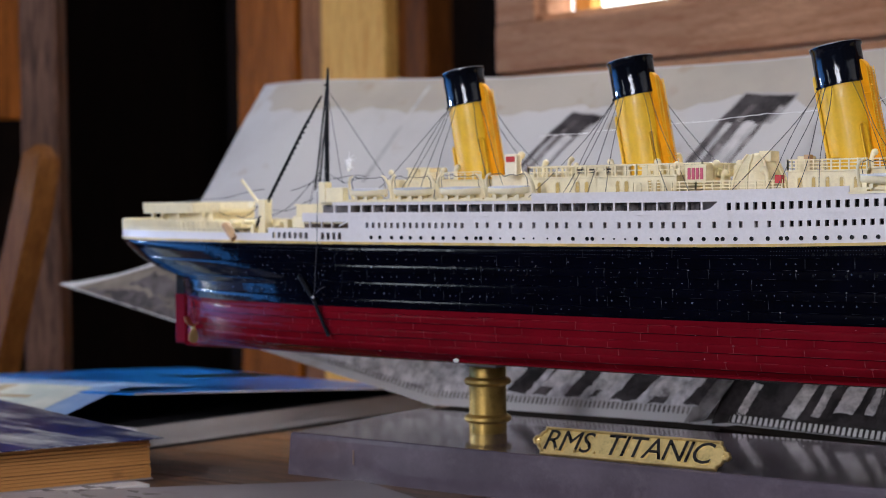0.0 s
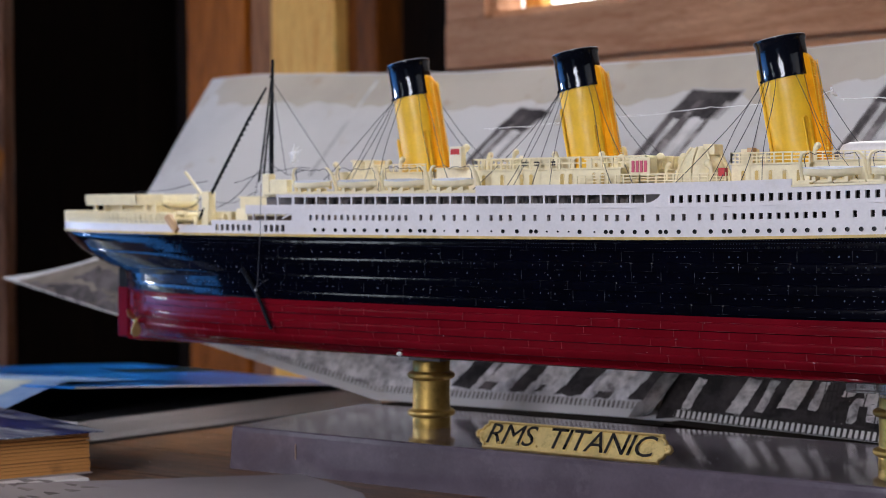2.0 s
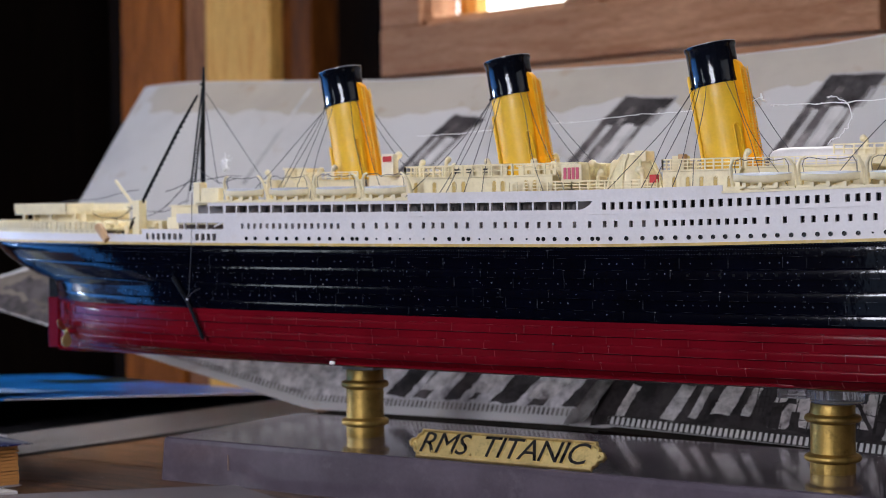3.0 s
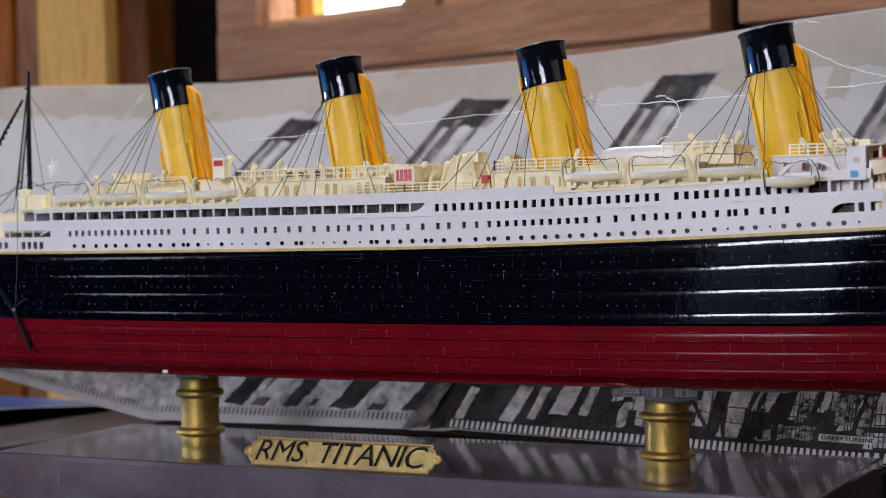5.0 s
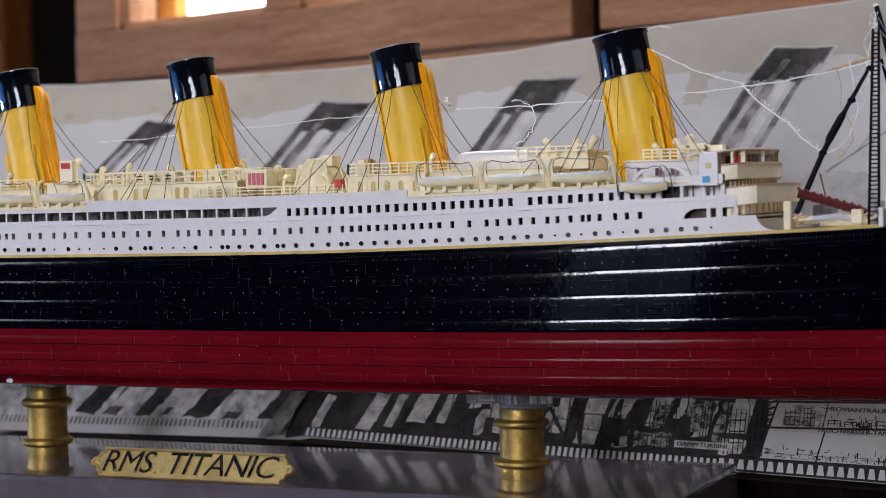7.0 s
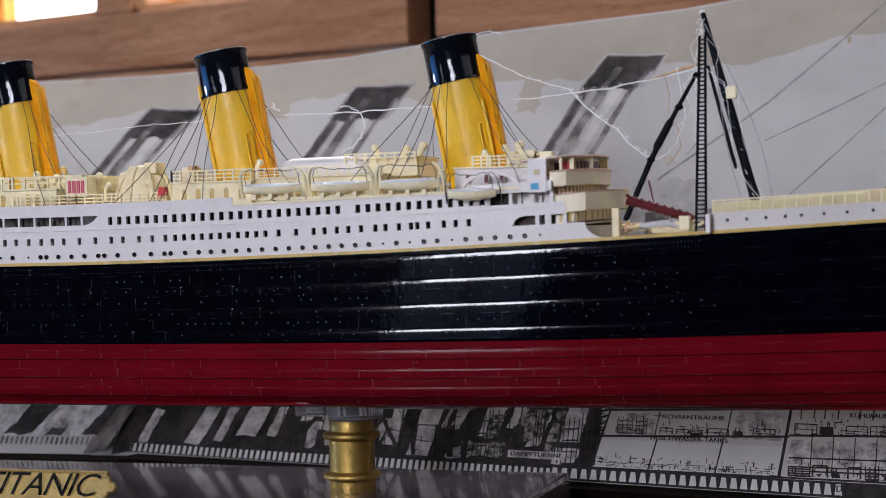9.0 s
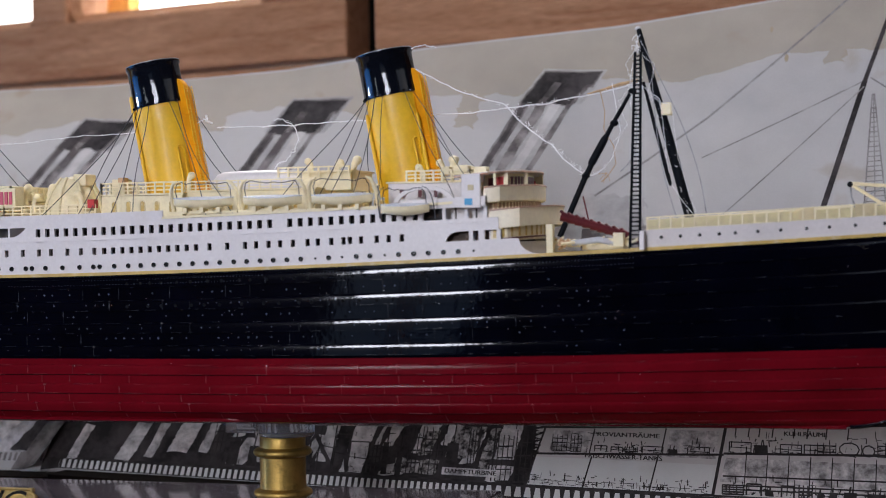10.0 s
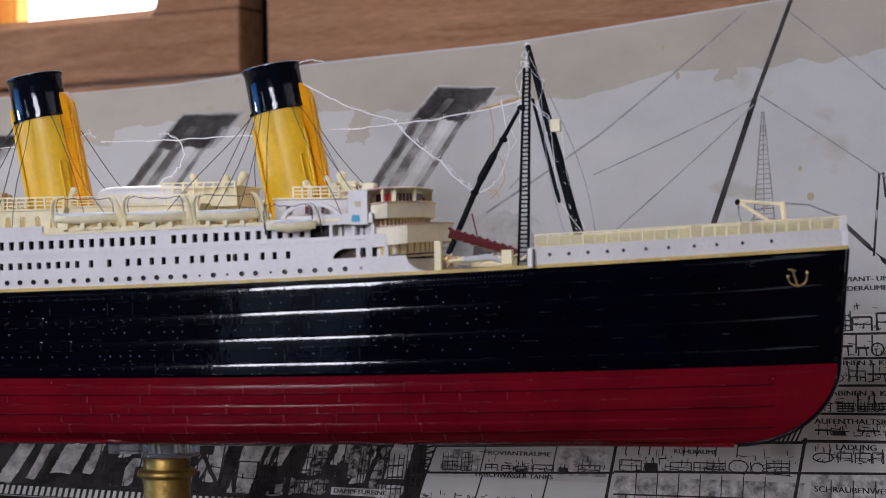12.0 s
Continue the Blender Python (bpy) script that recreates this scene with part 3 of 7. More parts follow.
        for dz, out in ((-0.1, 0.0), (-0.1, 0.5), (1.0, 0.5), (1.0, 0.0)):
            rows.append([(lerp(tail(sheer(x0)), stem(sheer(x0)), u), 0, 0) for u in STATIONS for x0 in (-338 + 674 * u,)])
            rows[-1] = [(x, sd * (deck_half(x) + out), sheer(x) + dz) for x, _, _ in rows[-1]]
        Shape().grid(rows).obj("gold_line", gold_line, ship, "thin gold stripe")
    # stem bar, rudder, screws and bilge keels
    Shape().tube([(stem(z) - 0.3, 0, z) for z in [51.02 + 63.4 * (k / 60) ** 2 for k in range(61)]], 0.75, 8).obj("stem_bar", black_paint, ship)
    # pale beads stand in for the dotted reflection on the stem bar
    beads = Shape()
    for k in range(46):
        z = 56.0 + 24.5 * k / 45
        beads.ball((stem(z) + 0.5, 0, z), (0.26, 0.55, 0.2), 4)
    tagged(beads.obj("stem_glint", stem_pale, ship), kind="stuff")
    rud = Shape().slab([(-296.2, -0.9), (-296.2, 0.9), (-303.4, 0.5), (-303.4, -0.5)], 51.5, 76.4).obj("rudder", red_paint, ship, bevel=0.3)
    Shape().slab([(-296.2, -0.9), (-296.2, 0.9), (-302.6, 0.5), (-302.6, -0.5)], 76.4, 90).obj("rudder_head", dull_black, rud, bevel=0.3)
    for sd in (-1, 1):
        Shape().tube([(-235, sd * 9, 61), (-262, sd * 11.5, 61), (-277, sd * 12, 61)], [1.2, 1.9, 1.3], 10).obj("shaft_boss", red_paint, ship, smooth=40)
        screw = Shape().ball((-279, sd * 12, 61), (2.2, 1.4, 1.4), 6)
        for k in range(3):
            a = 2.1 * k + 0.4
            t = Vector((0, math.cos(a), math.sin(a)))
            n = Vector((0, -t.z, t.y))
            pts = []
            for rr, wd in ((1, 0.8), (4, 2.0), (6.5, 2.0), (8, 0.7)):
                for e in (-1, 1):
                    pts.append(Vector((-279 + e * wd * 0.5, sd * 12, 61)) + t * rr + n * e * wd)
            pts += [p + Vector((0.5, 0, 0)) for p in pts]
            q = [(0, 1, 3, 2), (2, 3, 5, 4), (4, 5, 7, 6)]
            screw.add(pts, q + [tuple(i + 8 for i in f[::-1]) for f in q] + [(0, 2, 10, 8), (2, 4, 12, 10), (4, 6, 14, 12), (1, 9, 11, 3), (3, 11, 13, 5), (5, 13, 15, 7), (6, 7, 15, 14)])
        screw.obj("propeller", bright_brass, ship, "small brass propeller", smooth=40)
        rows = []
        for dz, out in ((0.5, 0), (-0.3, 2.2), (-1.0, 2.0), (-1.2, 0)):
            rows.append([(x, sd * (half(x, 54.5) - 1 + out * min(1, (x + 106) / 4, (98 - x) / 20)), 54.2 + dz) for x in [-106 + 204 * k / 60 for k in range(61)]])
        Shape().grid(rows).obj("bilge_keel", red_paint, ship, "bright red bilge keel strip", smooth=30)
        Shape().ball((-105, sd * (half(-105, 54.5) + 0.6), 53.9), (1.6, 0.8, 0.9), 5).obj("bilge_keel_end", white_paint, ship, "white chipped end of the bilge keel", smooth=50)


hull()


# --- white upper sides with their openings ---
def side_wall(name, x0, x1, z0, z1, holes, parent, mat=None, depth=1.3, out=0.0, plan=deck_half, label=""):
    """A wall along the ship's side. z0, z1 and holes are heights over the sheer line; a hole: x0, x1, z0, z1."""
    xs = sorted({round(v, 3) for v in [x0, x1] + [h[k] for h in holes for k in (0, 1)] + [x0 + (x1 - x0) * k / 60 for k in range(61)] if x0 <= v <= x1})
    zs = sorted({v for v in [z0, z1] + [h[k] for h in holes for k in (2, 3)]})
    for sd in (-1, 1):
        s = Shape()

        def at(x, z, d=0.0):
            return (x, sd * (plan(x) + out - d), sheer(x) + z)

        for j in range(len(zs) - 1):
            for i in range(len(xs) - 1):
                a, b, c, d = xs[i], xs[i + 1], zs[j], zs[j + 1]
                mx, mz = (a + b) / 2, (c + d) / 2
                if any(h[0] < mx < h[1] and h[2] < mz < h[3] for h in holes):
                    continue
                s.add([at(a, c), at(b, c), at(b, d), at(a, d)], [(0, 1, 2, 3)])
                s.add([at(a, c, depth), at(b, c, depth), at(b, d, depth), at(a, d, depth)], [(3, 2, 1, 0)])
        for h in holes:
            a, b, c, d = h
            s.add([at(a, c), at(b, c), at(b, d), at(a, d), at(a, c, depth), at(b, c, depth), at(b, d, depth), at(a, d, depth)], [(0, 1, 5, 4), (1, 2, 6, 5), (2, 3, 7, 6), (3, 0, 4, 7)])
        for z in (z0, z1):
            n = len(xs)
            s.add([at(x, z) for x in xs] + [at(x, z, depth) for x in xs], [(i, i + 1, n + i + 1, n + i) for i in range(n - 1)])
        s.obj(name, mat or white_paint, parent, label)


def strip(name, x0, x1, z0, z1, inset, mat, parent, n=60, plan=deck_half, label=""):
    """A plain band inside the side walls, or a ledge outside them when inset is negative."""
    for sd in (-1, 1):
        rows = []
        for z, d in ((z0, inset), (z1, inset), (z1, inset + 0.8), (z0, inset + 0.8), (z0, inset)):
            rows.append([(lerp(x0, x1, k / n), sd * (plan(lerp(x0, x1, k / n)) - d), sheer(lerp(x0, x1, k / n)) + z) for k in range(n + 1)])
        Shape().grid(rows).obj(name, mat, parent, label)


def deck(name, x0, x1, z, thick, inset, mat, parent, n=50, label=""):
    xs = [lerp(x0, x1, k / n) for k in range(n + 1)]
    rows = []
    for dz, side in ((0, -1), (0, 1), (-thick, 1), (-thick, -1), (0, -1)):
        rows.append([(x, side * max(0.05, deck_half(x) - inset), sheer(x) + z + dz) for x in xs])
    return Shape().grid(rows).obj(name, mat, parent, label)


rnd = random.Random(11)
A_LOW, A_TOP, BOAT = 14.1, 17.3, 18.6  # promenade openings and boat deck, over the sheer line


def upper_sides():
    body = new("superstructure")
    body.parent = ship
    body["label"] = "white upper hull sides with rows of square windows"
    # B-deck windows
    holes = []
    x = -150.0
    while x < -96:
        holes.append((x, x + 1.5, 7.2, 9.5))
        x += 3.42
    x = -91.0
    while x < 48:
        holes.append((x, x + 1.5, 7.2, 9.6))
        x += rnd.choice((4.6, 5.2, 6.4))
    x = 50.5
    while x < 86:
        holes.append((x, x + 1.6, 7.3, 9.5))
        x += 3.45
    for x in (90, 96.5, 103, 107, 111.5, 115.6, 120.2, 125.4, 129, 133.7, 138, 140.2, 144, 149.4, 153.5, 158):
        holes.append((x, x + 1.5, 7.2, 9.6))
    # A-deck: open promenade aft, windows forward
    x = -158.5
    while x < 11.5:
        holes.append((x, x + 5.6, A_LOW, A_TOP))
        x += 6.42
    for k in range(12):  # the last opening closes in a curve
        holes.append((x + 0.5 * k, x + 0.5 * k + 0.4999, A_LOW + 0.02 * k + 3.0 * (k / 12) ** 2.2, A_TOP))
    x = 25.0
    while x < 165:
        if not 114.5 < x < 119.0:
            holes.append((x, x + 1.75, A_LOW - 0.2, A_TOP - 0.6))
        x += 3.62
    side_wall("side_wall", -160, 166, 1.0, BOAT, holes, body)
    strip("ledge", -186, 185, 12.2, 12.55, -0.35, white_paint, body)
    strip("bulwark", -63, 73.5, BOAT, BOAT + 3.0, 0.0, white_paint, body)
    strip("deck_edge", -176, -63, BOAT, BOAT + 0.8, -0.4, cream, body)
    strip("deck_edge", 73.5, 176, BOAT, BOAT + 0.8, -0.4, cream, body)
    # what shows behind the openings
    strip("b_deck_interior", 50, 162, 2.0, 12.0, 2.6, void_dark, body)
    # lighter grey backing paints in the lit recesses of these shallow windows
    strip("b_deck_backing", -158, 49.5, 2.0, 12.0, 1.9, inner_wall, body)
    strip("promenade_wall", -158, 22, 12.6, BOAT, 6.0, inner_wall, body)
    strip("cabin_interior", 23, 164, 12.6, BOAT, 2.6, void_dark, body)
    deck("promenade_deck", -178, 185, 12.6, 0.7, 0.6, cream_deck, body)
    deck("boat_deck", -176, 186, BOAT, 0.8, 0.6, cream_deck, body)
    # doors and frames seen through the promenade openings
    x = -155.0
    s = Shape()
    while x < 18:
        for sd in (-1, 1):
            y = sd * (deck_half(x) - 5.6)
            s.box(x, x + rnd.uniform(1.2, 3.4), min(y, y + sd * 0.5), max(y, y + sd * 0.5), sheer(x) + 12.7, sheer(x) + rnd.uniform(15.5, 17))
        x += rnd.uniform(4, 9)
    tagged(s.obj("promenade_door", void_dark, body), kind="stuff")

    # portholes: a rim round a dark glass
    s = Shape()
    n = 12
    rings = [[(r * math.cos(2 * math.pi * k / n), y, r * math.sin(2 * math.pi * k / n)) for k in range(n)] for r, y in ((0.88, 0.1), (0.86, -0.26), (0.72, -0.28), (0.66, -0.06))]
    s.grid(rings, True)
    s.f.append(tuple(range(3 * n, 4 * n)))
    hole = s.obj("porthole", port_black, body, "dark round porthole")
    spots = []
    x = -147.0
    while x < 186:
        spots.append((x, 1.0 if rnd.random() > 0.14 else 0.45))
        x += rnd.choice((4.9, 5.3, 5.6, 2.4, 5.0, 6.6)) if x < 60 else rnd.choice((4.7, 4.9, 5.1))
    first = True
    for x, k in spots:
        for sd in (-1, 1):
            m = Matrix.Translation((x * MM, sd * (deck_half(x) + 0.03) * MM, (sheer(x) + 3.0) * MM)) @ Matrix.Diagonal((k, -sd, k, 1))
            if first:
                hole.matrix_basis = m
                first = False
            else:
                again(hole, "porthole", m, body)
    # hull-side ports in the black plating
    s = Shape()
    for zf, gap in ((0.89, 5.0), (0.62, 6.3)):
        x = 60.0
        while x < 205:
            for sd in (-1, 1):
                z = lerp(water(x), sheer(x), zf)
                y = sd * (half(x, z) + 0.74)
                s.add([(x + 0.6 * math.cos(a), y, z + 0.6 * math.sin(a)) for a in [2 * math.pi * k / 8 for k in range(8)]] + [(x, y + sd * 0.1, z)], [(k, (k + 1) % 8, 8) for k in range(8)])
            x += gap * rnd.uniform(0.7, 1.3)
    tagged(s.obj("hull_port", dull_black, body), kind="stuff")

    # aft ends: stepped, with a curved cut-out
    side_wall("aft_side_lower", -208, -160, 1.0, 7.0, [(-205.5 + 3.3 * k, -203.6 + 3.3 * k, 2.3, 5.0) for k in range(7)] + [(-176 + 3.3 * k, -174.1 + 3.3 * k, 2.0, 5.0) for k in range(4)], body)
    side_wall("aft_side_middle", -187, -160, 9.8, 13.9, [], body)
    side_wall("aft_side_rail", -169, -160, 17.2, BOAT, [], body)
    for x, wd, z0, z1 in ((-168.6, 0.9, 13.8, 17.3), (-183, 0.7, 6.9, 9.9), (-176, 0.7, 6.9, 9.9), (-170, 0.7, 6.9, 9.9)):
        for sd in (-1, 1):
            y = sd * (deck_half(x) - 0.7)
            Shape().box(x, x + wd, y - 0.5, y + 0.5, sheer(x) + z0, sheer(x) + z1).obj("promenade_post", white_paint, body)
    for sd in (-1, 1):  # curved bracket that ends the cut-out
        pts = [(-160.0, 6.9), (-160.0, 9.8)] + [(-160 - 6 * math.sin(a), 9.8 - 2.9 * (1 - math.cos(a))) for a in arc(6, 90, 0)][1:]
        v = [(x, sd * (deck_half(x) - d), sheer(x) + z) for d in (0, 1) for x, z in pts]
        k = len(pts)
        Shape().add(v, [tuple(range(k)), tuple(range(k, 2 * k))[::-1]] + [(i, (i + 1) % k, k + (i + 1) % k, k + i) for i in range(k)]).obj("curved_bracket", white_paint, body)
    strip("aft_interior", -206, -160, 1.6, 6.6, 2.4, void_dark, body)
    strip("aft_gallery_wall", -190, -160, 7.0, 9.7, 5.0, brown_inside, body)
    deck("aft_deck_upper", -186, -150, 9.6, 0.6, 0.8, cream_deck, body)
    deck("aft_deck_lower", -210, -150, 6.9, 0.6, 0.8, cream_deck, body)
    Shape().slab([(-182, -26), (-150, -27), (-150, 27), (-182, 26)], 110.5, 122).obj("aft_house", inner_wall, body)
    Shape().slab([(-204, -22), (-186, -24), (-186, 24), (-204, 22)], 110.6, 116).obj("aft_deckhouse", cream, body, bevel=0.5)
    # closing walls between the sides
    for x, z1 in ((-160, BOAT), (160, BOAT)):
        Shape().box(x, x + 0.8, -deck_half(x) + 1.4, deck_half(x) - 1.4, sheer(x) + 1, sheer(x) + z1).obj("cross_wall", white_paint, body)
    return body


body = upper_sides()


# --- rails ---
def rail(name, path, z, height, bars, gap, parent, mat=None, r=0.22, label=""):
    """An open guard rail along a plan path; z: a height or a function of x."""
    at = z if callable(z) else (lambda x: z)
    s = Shape()
    pts = [Vector((x, y, 0)) for x, y in path]
    for b in range(bars):
        h = height * (b + 1) / bars
        s.tube([(p.x, p.y, at(p.x) + h) for p in pts], r if b < bars - 1 else r * 1.25, 4)
    for a, b in zip(pts[:-1], pts[1:]):
        n = max(1, round((b - a).length / gap))
        for k in range(n + 1):
            p = a.lerp(b, k / n)
            s.box(p.x - r, p.x + r, p.y - r, p.y + r, at(p.x) - 0.1, at(p.x) + height + r)
    return s.obj(name, mat or cream, parent, label)


# --- funnels ---
def funnel(fx, port_step):
    """One funnel: its top's centre lies over fx; it leans aft."""
    f = new("funnel")
    f.parent = ship
    f["label"] = "yellow funnel with a gloss black top, leaning aft"
    RX, RY, N = 9.4, 7.3, 56

    def ring(z, grow=0.0, dz=0.0):
        cx = fx + (180 - z) * 0.185
        return [(cx + (RX + grow) * math.cos(a), (RY + grow) * math.sin(a), z + dz + 1.75 * math.cos(a)) for a in [2 * math.pi * k / N for k in range(N)]]

    Shape().grid([ring(z) for z in (128, 134, 140, 146, 152, 158, 164, 167)], True).obj("funnel_body", yellow_paint, f, smooth=40)
    Shape().grid([ring(164.6), ring(164.6, 0.45), ring(165.4, 0.5), ring(166.2, 0.35), ring(171, 0.3), ring(178.4, 0.3), ring(179.0, 0.75), ring(180.0, 0.75), ring(180.2, 0.1), ring(179, -0.5), ring(160, -0.5)], True).obj("cap", cap_paint, f, "gloss black funnel top", smooth=40)
    # pale tube: chipped edge, with the rim's thin highlight put into its colour
    Shape().tube([ring(180.15, 0.55)[k % N] for k in range(N + 1)], 0.2, 5).obj("pale_rim", chipped_glint_rim, f, "pale chipped rim with its highlight painted in")
    base = Shape().grid([ring(164, -0.6, 0), [(fx + 3, 0, 164)] * N], True).obj("inner_plate", ink_black, f)
    # broad flat casing on the forward side, bent in under the cap, with rungs on its corners
    rows = []
    for z, reach, wide in ((130.5, 3.0, 2.6), (140, 3.0, 2.6), (150, 3.0, 2.6), (160, 3.0, 2.6), (166.5, 3.0, 2.5), (169.5, 2.7, 2.5), (171.8, 1.7, 2.4), (173.0, 0.4, 2.3), (173.4, -2.0, 2.2)):
        cx = fx + (180 - z) * 0.185
        rows.append([(cx + px, py, z + 1.3) for px, py in ((1.0, -wide), (RX + reach - 1.0, -wide), (RX + reach - 0.3, -wide + 0.3), (RX + reach, -wide + 1.0), (RX + reach, wide - 1.0), (RX + reach - 0.3, wide - 0.3), (RX + reach - 1.0, wide), (1.0, wide))])
    case = Shape().grid(rows, True).obj("pipe_casing", orange_paint, f, "flat orange pipe casing on the funnel's front", smooth=30)
    # ladder up the casing's front corners: two stiles and close rungs
    s = Shape()
    for sd in (-1, 1):
        for e in (0.0, 0.95):
            s.tube([(fx + (180 - z) * 0.185 + RX + 3.25 - e, sd * (2.2 + 0.5 * e), z + 1.3) for z in (131, 145, 158, 167, 170.5)], 0.17, 5)
        z = 131.4
        while z < 170:
            cx = fx + (180 - z) * 0.185 + RX + 3.2
            s.ball((cx - 0.2, sd * 2.4, z + 1.2), (0.52, 0.55, 0.3), 4)
            z += 1.05
    s.obj("corner_ladder", yellow_paint, case, smooth=50)
    for z in (138.5, 149, 160):
        cx = fx + (180 - z) * 0.185
        Shape().box(cx + 4.0, cx + RX + 3.02, -2.85, 2.85, z + 1.0, z + 1.55).obj("casing_band", orange_paint, case, bevel=0.12)
    for sd in (-1, 1):
        Shape().tube([(fx + (180 - z) * 0.185 + 8.6, sd * 2.9, z + 1.3) for z in (131, 145, 158, 170)], 0.3, 6).obj("corner_pipe", orange_paint, case)
        # looped pipe standing on the funnel's quarter
        a = [radians(q) * sd for q in (36, 50)]
        foot = [(fx + (180 - z) * 0.185 + (RX + 0.5) * math.cos(q), (RY + 0.5) * math.sin(q), z + 1.75 * math.cos(q)) for z, q in ((131, a[0]), (147.4, a[0]), (148.6, lerp(a[0], a[1], 0.25)), (148.9, lerp(a[0], a[1], 0.6)), (148.2, a[1]), (131, a[1]))]
        Shape().tube(foot, 0.5, 6).obj("looped_pipe", yellow_paint, f, smooth=60)
    Shape().box(fx + (180 - 136) * 0.185 + RX - 2.2, fx + (180 - 136) * 0.185 + RX - 0.4, -2.9, 2.9, 133.6, 137.2).obj("casing_hatch", yellow_paint, case)
    # slim pipe on the quarter, and one aft
    s = Shape()
    for ang, top in port_step:
        a = radians(ang)
        s.tube([(fx + (180 - z) * 0.185 + (RX + 0.7) * math.cos(a), (RY + 0.7) * math.sin(a), z + 1.75 * math.cos(a)) for z in (131, 140, top - 1.5, top)], [0.75, 0.75, 0.75, 0.4], 8)
    s.obj("steam_pipe", yellow_paint, f, smooth=50)
    # stays
    for ang, dx, y in ((195, -40, -31), (212, -25, -31), (228, -21, -31), (246, -12, -31), (262, -3, -31.5), (310, 25, -31), (328, 34, -30), (35, 28, 30), (60, 20, 31), (120, -12, 31), (150, -26, 31)):
        a = radians(ang)
        p = Vector((fx + 2.7 + 9.6 * math.cos(a), 7.5 * math.sin(a), 165.2 + 1.7 * math.cos(a)))
        q = Vector((fx + 9 + dx, y, sheer(fx) + BOAT + 1.2))
        bow = Vector((rnd.uniform(-1.8, 1.8), 0, -abs(dx) * 0.05 + rnd.uniform(-1.2, 1.2)))
        Shape().ball(p + Vector((0, 0, -0.2)), (0.75, 0.75, 0.65), 5).obj("stay_eye", cap_paint, f)
        sway = rnd.uniform(-0.9, 0.9)
        Shape().tube([p.lerp(q, k / 14) + bow * math.sin(math.pi * k / 14) + Vector((sway * math.sin(2 * math.pi * k / 14 + sway), 0, 0)) for k in range(15)], 0.15, 4).obj("stay", thread_grey, f, "thin dark thread stay")
    return f


funnel(142.8, ((205, 160), (330, 157)))
funnel(54.0, ((200, 170), (20, 160)))
funnel(-36.2, ((215, 158), (20, 160)))
funnel(-121.5, ((205, 148), (20, 160)))


# --- masts ---
def ladder_strip(s, p, q, w0, w1, rungs, across, r=0.4):
    p, q, across = Vector(p), Vector(q), Vector(across)
    for e in (-1, 1):
        s.tube([p + across * e * w0, q + across * e * w1], r, 5)
    for k in range(1, rungs):
        t = k / rungs
        c, w = p.lerp(q, t), lerp(w0, w1, t)
        s.tube([c - across * w, c + across * w], r * 0.7, 4)


